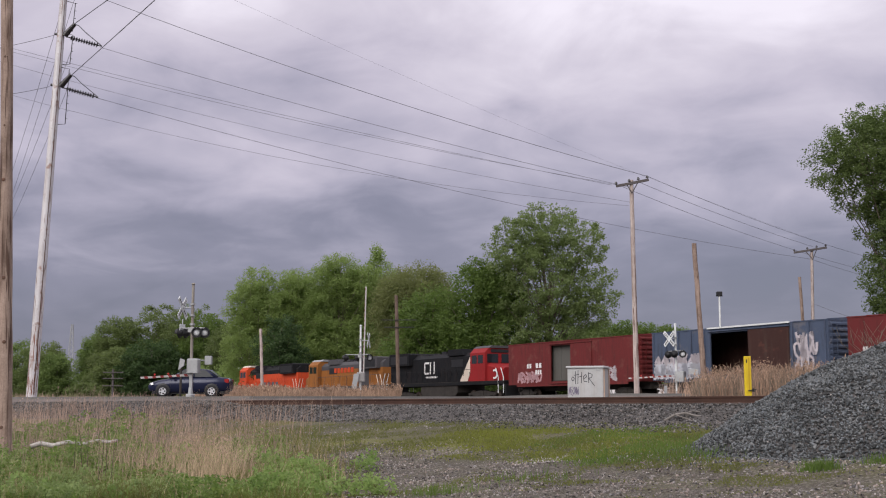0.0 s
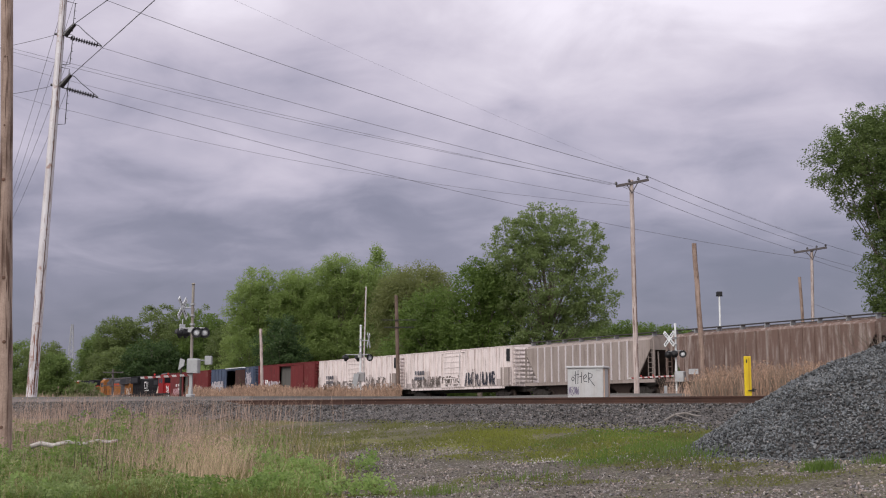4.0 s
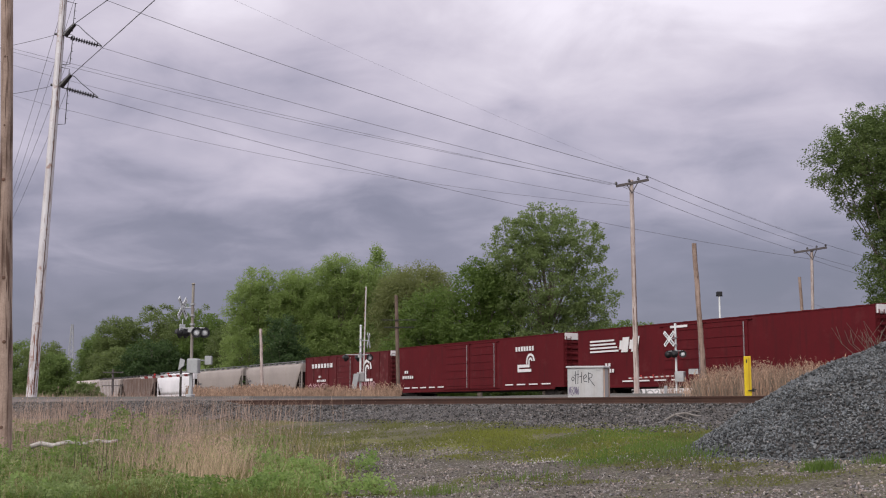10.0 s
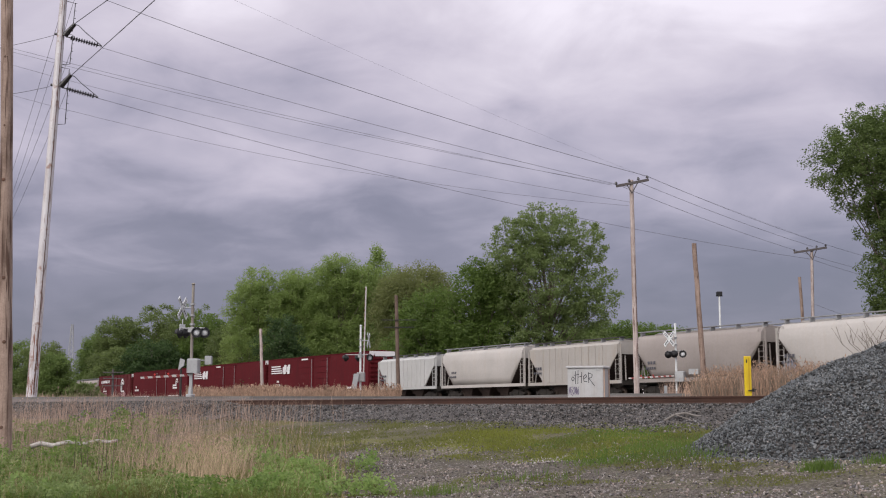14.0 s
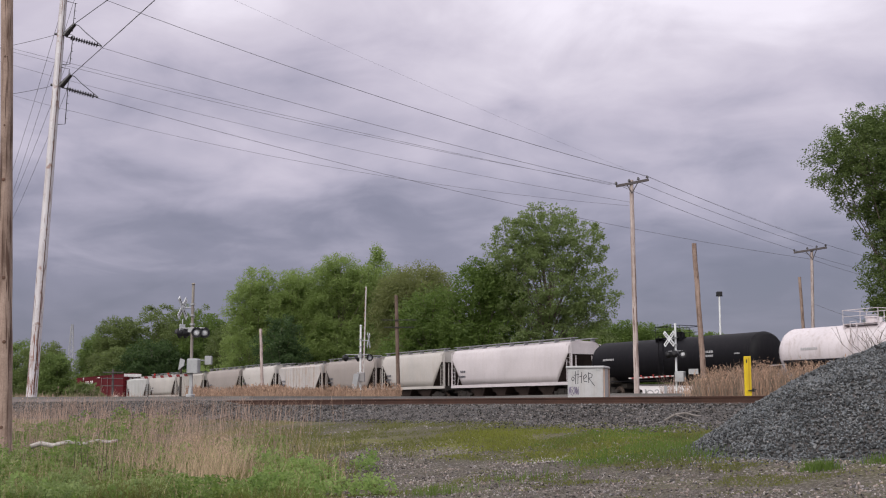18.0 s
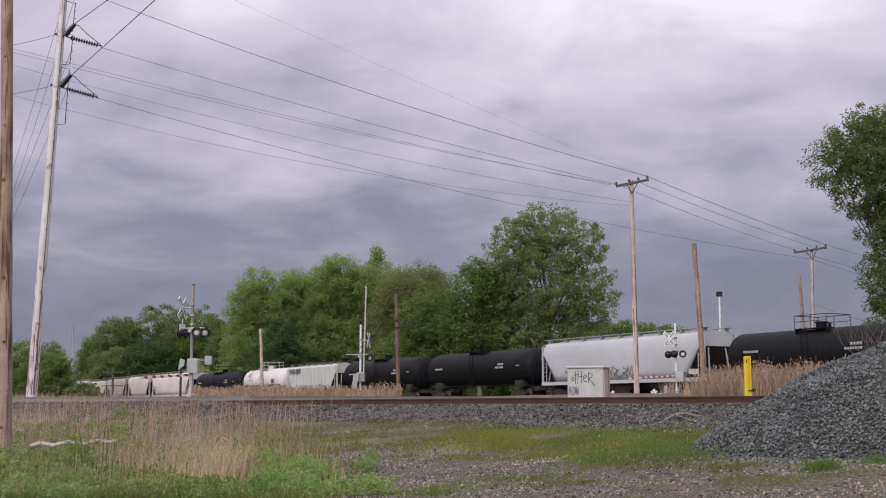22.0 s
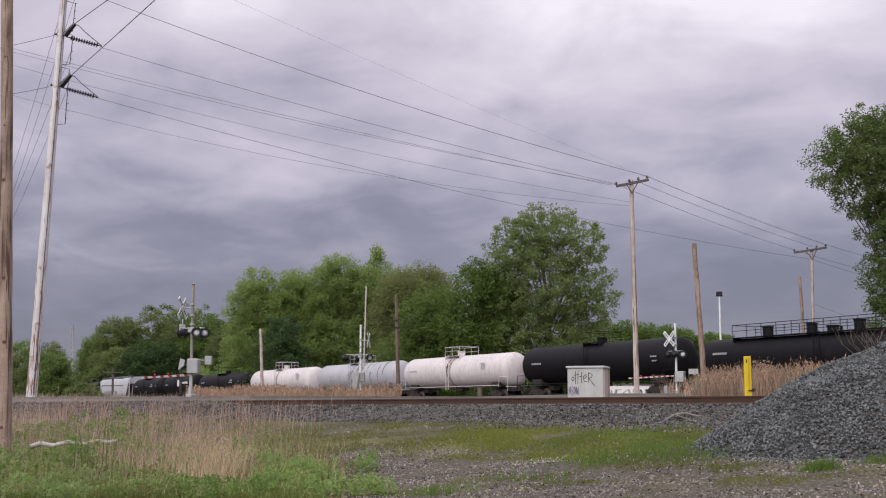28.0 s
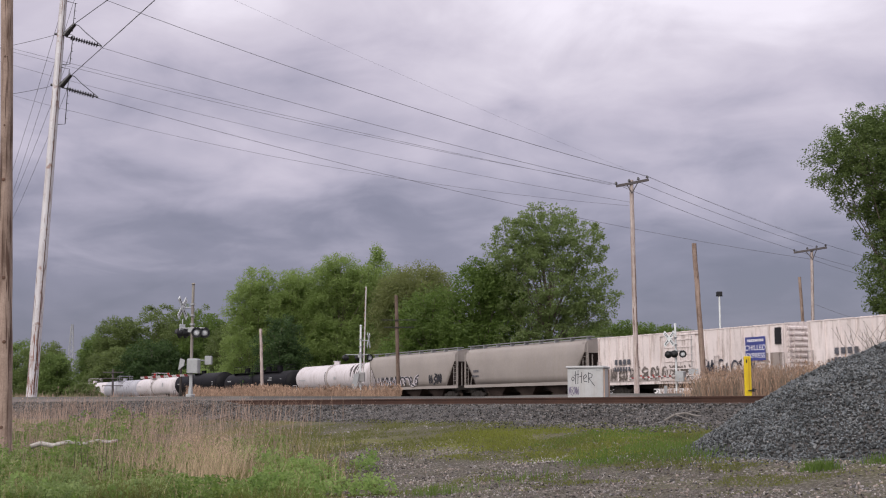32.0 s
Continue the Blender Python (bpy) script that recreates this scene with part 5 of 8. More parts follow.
    small_marks(c, 1.46, [(-4.2, 2.35, 1.2, 0.5, 1)], MARK_DARK)
    c = hopper(-2211, 13.6, 4.4, P_PALE, "pale grey covered hopper with dark emblem", 10, 3, False)
    bar_mark(c, 2.8, 3.2, 3.2, 0.6, 1.56, MARK_DARK)
    on_side(c, "graffiti", scrawl(41, 7, 0.5, 14, 0.022), GRAFFITI_B, 0, 1.5, 1.56, "faint grey scrawl")
    black_tank(-2306.7, 16.2, 4.35)
    black_tank(-2424, 17.0, 4.35)
    c = hopper(-2546.5, 18.6, 4.7, P_LIGHTGREY, "light grey covered hopper with faded graffiti", 0, 3, True)
    on_side(c, "graffiti", scrawl(43, 8, 0.9, 15, 0.028), GRAFFITI_B, 2.0, 1.5, 1.56, "grey scrawl")
    black_tank(-2678.2, 14.4, 4.20)
    c = black_tank(-2783.5, 13.4, 4.27, "small", "black tank car with a white round emblem and lettering bars")
    g = Geo()
    roundel(g, 0, 0, 0.0, 0.5, 0, 360, 24)
    on_side(c, "emblem", g, MARK_WHITE, -1.35, 3.0, 1.50, "white round emblem")
    small_marks(c, 1.50, [(-5.5, 2.88, 3.5, 0.28, 11)])
    black_tank(-2888.2, 18.0, 4.08, r=1.42)
    c = tank_car(-3018.2, 18.0, 4.02, P_WHITETANK, "white tank car with a small top platform", 1.42, None, "small", P_WHITETANK, BAND_GREY)
    small_marks(c, 1.43, [(-6.6, 2.6, 1.0, 0.7, 1)], MARK_GREY)
    c = tank_car(-3150.2, 18.2, 4.02, P_GREYTANK, "greyish white tank car, stained", 1.42, None, "small", P_GREYTANK)
    small_marks(c, 1.43, [(-1.5, 2.3, 2.0, 0.8, 1), (4.5, 2.3, 1.2, 0.5, 2)], MARK_GREY)
    spill(c, -7.0, 1.5, 4.02, 1.42, 74, 24, "grey-black stains on the shell")
    c = tank_car(-3280.7, 18.2, 4.02, P_WHITETANK, "white tank car with a stained end", 1.42, None, "centre", P_WHITETANK, BAND_GREY)
    small_marks(c, 1.43, [(-6.0, 2.6, 0.9, 0.6, 1), (6, 2.7, 1.4, 0.14, 6)], MARK_GREY)
    spill(c, -0.5, 0.6, 4.02, 1.42, 73, 9)
    black_tank(-3413.1, 18.6, 4.35, "small")
    black_tank(-3547.4, 21.9, 3.94, "long", "long black tank car with one long railed top platform", 1.36)
    c = tank_car(-3703.2, 17.6, 4.06, P_WHITETANK, "white tank car with a stained mid band", 1.40, None, "none", P_WHITETANK, BAND_GREY)
    small_marks(c, 1.43, [(5.5, 2.4, 1.8, 0.12, 8), (-2.5, 2.4, 0.8, 0.3, 1)], MARK_GREY)
    spill(c, -8.3, -5.6, 4.06, 1.40, 71, 26)
    spill(c, -0.4, 0.5, 4.06, 1.40, 72, 10)
    c = hopper(-3829.9, 17.2, 4.75, P_TAN2, "tan-grey covered hopper with black graffiti", 0, 3, True)
    on_side(c, "graffiti", scrawl(51, 8.5, 0.9, 9, 0.16), GRAFFITI_A, 2.2, 1.45, 1.555, "pale fill of the scrawl")
    on_side(c, "graffiti", scrawl(51, 8.6, 1.0, 9, 0.07), PAINT_BLACK, 2.1, 1.42, 1.565, "black scrawl")
    on_side(c, "graffiti", scrawl(52, 2.4, 1.0, 6, 0.08), PAINT_BLACK, -5.0, 1.5, 1.56, "black scrawl")
    c = hopper(-3949.8, 17.8, 4.75, P_TAN2, "long tan-grey covered hopper with smooth sides", 0, 3, True)
    small_marks(c, 1.57, [(6.4, 2.4, 0.9, 0.2, 3), (6.4, 2.0, 1.1, 0.16, 5)], MARK_DARK)


make_train()


# ---- the road over the tracks ----
def make_road():
    ground_line = [(-8.5, 53.5, 2.06), (-21, 58.5, 2.07), (-60, 63.5, 2.08), (-160, 70, 2.08)]
    far_line = [(-8.5, 69.5, 2.10), (-21, 70.0, 2.10), (-60, 71.0, 2.10), (-160, 78, 2.10)]
    east_near = [(-8.5, 53.5, 2.06), (2.0, 60.5, 2.12), (8.5, 60.5, 2.27), (15.0, 61.0, 2.27), (30.0, 62.0, 2.15), (70, 64, 2.1)]
    east_far = [(-8.5, 69.5, 2.10), (2.0, 68.0, 2.14), (8.5, 67.5, 2.30), (15.0, 67.5, 2.30), (30.0, 68.5, 2.15), (70, 71, 2.1)]
    g, bank = Geo(), Geo()
    for near, far in ((ground_line, far_line), (east_near, east_far)):
        top = [(near[i], far[i]) for i in range(len(near))]
        for (a, b), (c, d) in zip(top, top[1:]):
            low = lambda p, k: (p[0], p[1] + k, p[2] - 0.5)
            g.add([a, b, d, c], [(0, 1, 2, 3)])
            kerb = lambda p, k: (p[0], p[1] + k, p[2] - 0.10)
            g.add([a, c, kerb(c, -0.03), kerb(a, -0.03)], [(0, 1, 2, 3)])
            g.add([b, d, kerb(d, 0.03), kerb(b, 0.03)], [(0, 1, 2, 3)])
            bank.add([kerb(a, -0.03), kerb(c, -0.03), low(c, -1.2), low(a, -1.2)], [(0, 1, 2, 3)])
            bank.add([kerb(b, 0.03), kerb(d, 0.03), low(d, 1.2), low(b, 1.2)], [(0, 1, 2, 3)])
    ob = part("road", g, ASPHALT)
    part("road_bank", bank, surface("dusty_bank", (0.17, 0.145, 0.135), (0.085, 0.07, 0.064), 0.95, 0, 0.8, 16, 0.8), ob, "dusty gravel road bank")
    tagged(ob, "worn grey asphalt road on a low embankment", "road", kind="structure")
    apron = part("crossing_apron", Geo().cbox(-0.1, 27, -1.5, 1.5, 0.02, 0.19, 0.02), ASPHALT, None, "", pose(*(TRACK_AT + TRACK_DIR * 22.0), 1.634, 0, 0, FRONT_ANGLE))
    part("shoulder", Geo().loft([[(x, 1.502, z), (x, 3.7, -0.62), (x, 1.502, -0.66)] for x, z in ((-3.0, -0.1), (0.0, 0.17), (27.0, 0.17))]), BALLAST, apron, "gravel shoulder of the crossing")
    tagged(apron, "grey paved level crossing over the front track", "level crossing", kind="structure")


make_road()


# ---- level crossing signals ----
def signal_head(parent, x, y, z, turn):
    """A round black target with a hooded lens; the lens looks along -y of its own pose."""
    m = pose(x, y, z, 0, 0, turn)
    head = part("signal_light", shared("signal_target", lambda: round_y([(0.0, 0.235), (0.02, 0.235), (0.03, 0.15), (0.16, 0.14), (0.18, 0.05)], 20), DARK_METAL), DARK_METAL, parent, "black round signal light", m)
    part("lens", shared("signal_lens", lambda: round_y([(-0.05, 0.04), (-0.04, 0.11), (-0.005, 0.15), (0.0, 0.15)], 18), LENS_OFF), LENS_OFF, head, "unlit glass lens, pale with painted sky reflection")

    def hood():
        g = Geo()
        arc = [radians(-20 + 220 * i / 14) for i in range(15)]
        for a, b in zip(arc, arc[1:]):
            for r0 in (0.165, 0.172):
                g.add([(math.cos(a) * r0, 0, math.sin(a) * r0), (math.cos(b) * r0, 0, math.sin(b) * r0), (math.cos(b) * r0, -0.15, math.sin(b) * r0), (math.cos(a) * r0, -0.15, math.sin(a) * r0)], [(0, 1, 2, 3)])
        return g

    part("hood", shared("signal_hood", hood, DARK_METAL), DARK_METAL, head)


def crossbuck(parent, x, y, z, turn, size=1.22):
    m = pose(x, y, z, 0, 0, turn)
    for a in (45, -45):
        b = part("crossbuck_blade", shared("blade_%d" % a, lambda: Geo().box(-size / 2, size / 2, -0.012 if a > 0 else 0.014, 0.010 if a > 0 else 0.036, -0.115, 0.115), SIGN_WHITE), SIGN_WHITE, parent, "white crossbuck board", m @ pose(0, 0, 0, 0, a, 0))
        part("board_lettering", shared("blade_bars_%d" % a, lambda: Geo().add([(x + k * 0.13, -0.016 if a > 0 else 0.012, z2) for k in range(3) for x, z2 in ((-0.5, -0.06), (-0.42, -0.06), (-0.42, 0.06), (-0.5, 0.06))], [(0, 1, 2, 3), (4, 5, 6, 7), (8, 9, 10, 11)]).add([(x + k * 0.13, -0.016 if a > 0 else 0.012, z2) for k in range(3) for x, z2 in ((0.16, -0.06), (0.24, -0.06), (0.24, 0.06), (0.16, 0.06))], [(0, 1, 2, 3), (4, 5, 6, 7), (8, 9, 10, 11)]), MARK_DARK), MARK_DARK, b)


def gate_arm(parent, root, way, length, lamps=True, stripes=True):
    """A striped arm from root along way."""
    way = Vector(way).normalized()
    m = Matrix.Translation(root) @ way.to_track_quat("X", "Z").to_matrix().to_4x4()
    arm = part("gate_arm", Geo().box(0, length, -0.02, 0.02, -0.045, 0.045), ARM_WHITE, parent, "red and white striped gate arm" if stripes else "white gate arm with narrow red marks", m)
    k = int(length / 0.34)
    if stripes:
        stripe = shared("gate_stripe", lambda: Geo().add([(0, -0.024, -0.052), (0.15, -0.024, -0.052), (0.19, -0.024, 0.052), (0.04, -0.024, 0.052), (0, 0.024, -0.052), (0.15, 0.024, -0.052), (0.19, 0.024, 0.052), (0.04, 0.024, 0.052)],
                                                          [(0, 1, 2, 3), (4, 7, 6, 5), (0, 4, 5, 1), (2, 6, 7, 3), (1, 5, 6, 2), (0, 3, 7, 4)]), ARM_RED)
    else:
        stripe = shared("gate_edge", lambda: Geo().box(0, 0.16, -0.023, 0.023, 0.03, 0.053), ARM_RED)
    for i in range(k):
        part("stripe", stripe, ARM_RED, arm, "red stripe", pose(0.12 + i * 0.34, 0, 0))
    if lamps:
        for f in (0.45, 0.72):
            part("gate_lamp", shared("gate_lamp", lambda: Geo().cyl((0, -0.04, 0.11), (0, 0.04, 0.11), 0.042, n=10).box(-0.02, 0.02, -0.02, 0.02, 0.05, 0.07), LAMP_RED), LAMP_RED, arm, "small red gate lamp", pose(length * f, 0, 0))
    return arm


def crossing_signal(x, y, z, height, label, turn, light_z, lights, cross, cross_y, cross_turn=0.0, mast_mat=None, cross_x=0.0, sign=True):
    """lights: (x, y, turn) of each lamp; cross_y: how far the crossbuck stands off the mast."""
    s = thing("crossing_signal", label, "crossing signal", pose(x, y, z, 0, 0, turn), group="level crossing signals")
    part("mast", Geo().cyl((0, 0, 0), (0, 0, height), 0.072, 0.062, 12).cyl((0, 0, height), (0, 0, height + 0.06), 0.1, 0.05, 10), mast_mat or GALV, s, "pale steel mast")
    part("base", Geo().cbox(-0.16, 0.16, -0.16, 0.16, 0, 0.12, 0.04).cyl((0, 0, 0.12), (0, 0, 0.42), 0.11, 0.085, 12), GALV, s, "cast grey mast base")
    part("junction_box", Geo().box(-0.12, 0.12, -0.14, 0.14, light_z + 0.02, light_z + 0.24), GALV, s)
    for lx, ly, t in lights:
        part("light_arm", Geo().cyl((0, 0, light_z + 0.2), (lx, ly, light_z + 0.2), 0.03, n=6), GALV, s)
        signal_head(s, lx, ly, light_z, t)
    part("crossbuck_arm", Geo().cyl((0, 0, height * cross), (cross_x, cross_y, height * cross), 0.03, n=6), GALV, s)
    crossbuck(s, cross_x, cross_y, height * cross, cross_turn)
    if sign:
        part("track_sign", Geo().box(-0.22, 0.22, cross_y - 0.01, cross_y + 0.01, height * cross - 1.15, height * cross - 0.72).box(-0.03, 0.03, cross_y - 0.008, cross_y + 0.008, height * cross - 0.72, height * cross - 0.5), SIGN_WHITE, s, "small white sign below the crossbuck")
    for zz in (height * 0.64, height * 0.72, height * 0.82):
        part("clamp", shared("mast_clamp", lambda: Geo().cyl((0, 0, -0.04), (0, 0, 0.04), 0.115, n=10), GALV), GALV, s, "", pose(0, 0, zz))
    return s


sig = crossing_signal(-11.07, 53.0, 2.03, 4.95, "tall pale crossing signal with crossbuck, black lights and grey cabinet", 70, 2.80, ((0.10, 0.40, 180), (-0.12, 0.56, 180), (-0.237, -0.374, -62), (0.10, -0.57, -62)), 0.79, 0.50, 8, MAST_TAN)
back = Matrix.Rotation(radians(-70), 3, "Z")
part("gate_mechanism", Geo().cbox(-0.15, 0.36, -0.28, 0.28, 1.03, 1.66, 0.05), GALV, sig, "grey gate mechanism cabinet", pose(0, 0, 0, 0, 0, -70))
part("counterweight", Geo().prism([(-0.50, 1.15), (-0.25, 1.35), (-0.22, 1.60), (-0.42, 1.66)], -0.32, -0.25), GALV, sig, "", pose(0, 0, 0, 0, 0, -70))
part("side_box", Geo().cbox(0.52, 0.84, 0.3, 0.5, 1.42, 1.80, 0.03).cyl((0.0, 0.2, 1.6), (0.6, 0.4, 1.6), 0.03, n=6), GALV, sig, "small grey box on an arm", pose(0, 0, 0, 0, 0, -70))
part("support_leg", Geo().box(-0.05, 0.07, -0.08, 0.08, 0.3, 1.05), GALV, sig, "", pose(0, 0, 0, 0, 0, -70))
gate_arm(sig, (0, 0, 0.95), back @ Vector((-1.0, -0.30, -0.07)), 2.15)

sig = crossing_signal(-5.34, 78.0, 2.0, 4.85, "white crossing signal with its gate arm raised upright", 62, 2.78, ((0.25, 0.35, 180), (-0.30, 0.95, 180), (0.0, -0.70, -30)), 0.80, -0.62, 20, SIGN_WHITE, 0.0, False)
back = Matrix.Rotation(radians(-62), 3, "Z")
part("gate_mechanism", Geo().cbox(-0.22, 0.30, -0.25, 0.25, 1.25, 1.85, 0.05), surface("weathered_grey_case", (0.30, 0.29, 0.29), (0.20, 0.19, 0.19), 0.7), sig, "grey gate mechanism", pose(0, 0, 0, 0, 0, -62))
part("counterweight", Geo().prism([(-0.55, 0.75), (-0.25, 0.75), (-0.05, 1.75), (-0.40, 1.75)], -0.35, -0.22), GALV, sig, "grey counterweight", pose(0, 0, 0, 0, 0, -62))
gate_arm(sig, back @ Vector((0.20, -0.1, 1.6)), back @ Vector((0.022, 0.0, 1)), 5.8, lamps=False, stripes=False)

sig = crossing_signal(14.7, 76.0, 2.2, 4.6, "white crossing signal with black lights and lowered gate arm", -25, 2.72, ((-0.55, 0.25, 180), (-0.02, -0.32, 180), (0.50, -0.25, 14)), 0.80, -0.45, -30, SIGN_WHITE, -0.30, False)
part("gate_mechanism", Geo().cbox(-0.05, 0.55, -0.3, 0.3, 1.0, 1.65, 0.05), GALV, sig, "grey gate mechanism cabinet")
part("counterweight", Geo().box(0.85, 1.45, -0.3, -0.22, 1.45, 1.78), GALV, sig, "grey counterweight")
gate_arm(sig, (-0.1, -0.3, 1.36), Matrix.Rotation(radians(25), 3, "Z") @ Vector((-1, 0.35, -0.05)), 2.85)


# ---- poles, cabinet, marker post ----
def knot_pole(name, label, foot, top, r0, r1, mat, category="utility pole", n=14):
    foot, top = Vector(foot), Vector(top)
    p = thing(name, label, category, Matrix.Translation(foot))
    rng = random.Random(int(foot.x * 10))
    g = Geo()
    rings = []
    for i in range(15):
        f = i / 14
        c = (top - foot) * f + Vector((rng.uniform(-1, 1), rng.uniform(-1, 1), 0)) * r0 * 0.06
        r = r0 + (r1 - r0) * f
        rings.append([c + Vector((math.cos(6.28319 * k / n), math.sin(6.28319 * k / n), 0)) * r * rng.uniform(0.97, 1.03) for k in range(n)])
    g.loft(rings, True)
    part("pole", g, mat, p)
    cracks = Geo()
    for k in range(int((top - foot).length * 2.6)):
        f0 = rng.uniform(0.0, 0.93)
        f1 = min(0.995, f0 + rng.uniform(0.02, 0.13))
        a = radians(rng.choice((rng.uniform(200, 340), rng.uniform(290, 345))))
        w = rng.uniform(0.04, 0.16)
        pts = []
        for f, half in ((f0, 0.15), ((f0 + f1) / 2, 1.0), (f1, 0.15)):
            r = (r0 + (r1 - r0) * f) * 1.045
            pts.append([(top - foot) * f + Vector((math.cos(a + d * w * half), math.sin(a + d * w * half), 0)) * r for d in (-1, 1)])
        cracks.add([pts[0][0], pts[0][1], pts[1][1], pts[2][1], pts[2][0], pts[1][0]], [(0, 1, 2, 5), (5, 2, 3, 4)])
    part("weather_cracks", cracks, CRACK_DARK if mat is not POLE_PALE else CRACK_BROWN, p, "dark weathered cracks along the grain")
    return p


wood = knot_pole("utility_pole", "thick weathered brown wooden utility pole with dark knots", (-10.77, 30, 0.05), (-11.36, 30, 13.5), 0.162, 0.148, POLE_WOOD)
for z, a in ((1.0, 250), (4.7, 268), (7.2, 262), (8.6, 280), (10.4, 286), (3.1, 275)):
    cx = -0.6 * z / 13.45
    part("knot", shared("pole_knot", lambda: round_y([(0.02, 0.058), (-0.004, 0.046), (-0.010, 0.016)], 10), POLE_SEAM), POLE_SEAM, wood, "dark knot", pose(cx + 0.152 * math.cos(radians(a)), 0.152 * math.sin(radians(a)), z, 0, 0, a + 90))

# leaning white steel pole with insulators
foot, tip = Vector((-20.42, 60, 1.9)), Vector((-19.56, 60, 25.5))
steel = thing("transmission_pole", "tall leaning white steel pole with rust stains at its foot", "power pole", Matrix.Translation(foot))
lean = tip - foot
part("shaft", Geo().cyl((0, 0, 0), lean, 0.265, 0.17, 16), POLE_STEEL, steel)
part("seam", Geo().add([Vector((0.16, -0.225, 0.3)), Vector((0.20, -0.20, 0.3)), lean * 0.92 + Vector((0.13, -0.135, 0)), lean * 0.92 + Vector((0.11, -0.145, 0))], [(0, 1, 2, 3)]), POLE_SEAM, steel, "dark rusted seam up the shaft")
rng = random.Random(18)
g = Geo()
for k in range(80):
    f0 = abs(rng.gauss(0, 0.09)) if k < 52 else rng.uniform(0, 0.9)
    if f0 > 0.95:
        continue
    f1 = f0 + rng.uniform(0.006, 0.045)
    a, w = radians(rng.uniform(195, 345)), rng.uniform(0.03, 0.11)
    pts = []
    for f, half in ((f0, 0.3), (f0 * 0.6 + f1 * 0.4, 1.0), (f1, 0.1)):
        r = (0.265 + (0.17 - 0.265) * f) * 1.006 + 0.002
        pts.append([lean * f + Vector((math.cos(a + d * w * half), math.sin(a + d * w * half), 0)) * r for d in (-1, 1)])
    g.add([pts[0][0], pts[0][1], pts[1][1], pts[2][1], pts[2][0], pts[1][0]], [(0, 1, 2, 5), (5, 2, 3, 4)])
part("rust_stain", g, surface("rust_stain", (0.26, 0.12, 0.08), (0.14, 0.06, 0.04), 0.9, 0, 1.4, 10, 0.3), steel, "brown rust stains, thickest at the foot")
for z0, z1 in ((14.0, 17.0), (17.15, 18.8), (18.9, 20.5), (20.6, 22.6)):
    k = Vector((lean.x * z0 / lean.z, 0, 0))
    g = Geo().tube([k + Vector((0.25, -0.1, z0)), k + Vector((0.62, -0.1, z0)), k + Vector((0.72, -0.1, z1 - 0.1)), k + Vector((0.3, -0.1, z1))], 0.022, 5)
    for i in range(int((z1 - z0) / 0.4)):
        z = z0 + 0.3 + i * 0.4
        f = (z - z0) / (z1 - z0)
        g.cyl(k + Vector((0.62 + 0.1 * f, -0.1, z)), k + Vector((0.72 + 0.1 * f, -0.1, z - 0.02)), 0.015, n=4)
    part("climbing_rail", g, DARK_METAL, steel, "thin dark step rail")
for z in (16.05, 18.75):
    k = Vector((lean.x * z / lean.z, 0, 0)) + Vector((0.2, 0, z))
    part("post_insulator", Geo().cyl(k + Vector((0.0, 0, -0.05)), k + Vector((0.55, -0.1, 0.55)), 0.16, 0.10, 10), CERAMIC, steel, "dark stubby insulator")
    part("jumper", Geo().tube([k + Vector((0.5, -0.1, 0.55)), k + Vector((0.75, -0.1, 0.45)), k + Vector((1.1, -0.1, 0.1)), k + Vector((1.95, 0, -0.6))], 0.025, 5), WIRE, steel)
    g = Geo().cyl(k + Vector((0.1, 0, -0.1)), k + Vector((1.95, 0, -0.62)), 0.03, n=6)
    for i in range(11):
        f = 0.14 + i * 0.072
        c = k + Vector((0.1 + 1.85 * f, 0, -0.1 - 0.52 * f))
        g.cyl(c, c + Vector((0.045, 0, -0.013)), 0.125, 0.05, 10)
    part("insulator_string", g, CERAMIC, steel, "dark ribbed insulator string")
    part("bracket", Geo().cyl(k + Vector((-0.5, 0, 0.05)), k + Vector((-0.2, 0, 0.0)), 0.07, n=8), CERAMIC, steel)


def arm_pole(foot, top, arm_l, arm_r, label, r0=0.15, r1=0.11):
    p = knot_pole("utility_pole", label, foot, top, r0, r1, POLE_PALE)
    f = Vector(foot)
    a, b = Vector(arm_l) - f, Vector(arm_r) - f
    d = (b - a).normalized()
    m = Matrix.Translation(a) @ d.to_track_quat("X", "Z").to_matrix().to_4x4()
    L = (b - a).length
    arm = part("crossarm", Geo().cbox(0, L, -0.17, -0.06, -0.07, 0.07, 0.015), ARM_WOOD, p, "grey wooden crossarm", m)
    for k in (0.02, 0.42, 0.70, 0.97):
        part("insulator", shared("pin_insulator", lambda: Geo().cyl((0, -0.11, 0.07), (0, -0.11, 0.12), 0.03, n=6).cyl((0, -0.11, 0.12), (0, -0.11, 0.17), 0.09, 0.08, 10).cyl((0, -0.11, 0.17), (0, -0.11, 0.25), 0.07, 0.04, 10), CERAMIC), CERAMIC, arm, "dark pin insulator", pose(L * k, 0, 0))
    for k in (0.34, 0.66):
        part("brace", Geo().cyl(Vector(a + (b - a) * k) + Vector((0, -0.12, -0.05)), Vector(top) - f + Vector((0, -0.14, -0.75)), 0.03, n=5), ARM_WOOD, p)
    return p


arm_pole((10.42, 65, 1.9), (10.36, 65, 13.98), (9.50, 65, 13.62), (11.30, 65, 13.98), "tall bleached wooden utility pole with a tilted crossarm")
arm_pole((26.05, 85, 1.9), (26.33, 85, 12.8), (25.25, 85.6, 12.62), (27.25, 84.4, 12.84), "wooden utility pole with crossarm beyond the train", 0.125, 0.10)
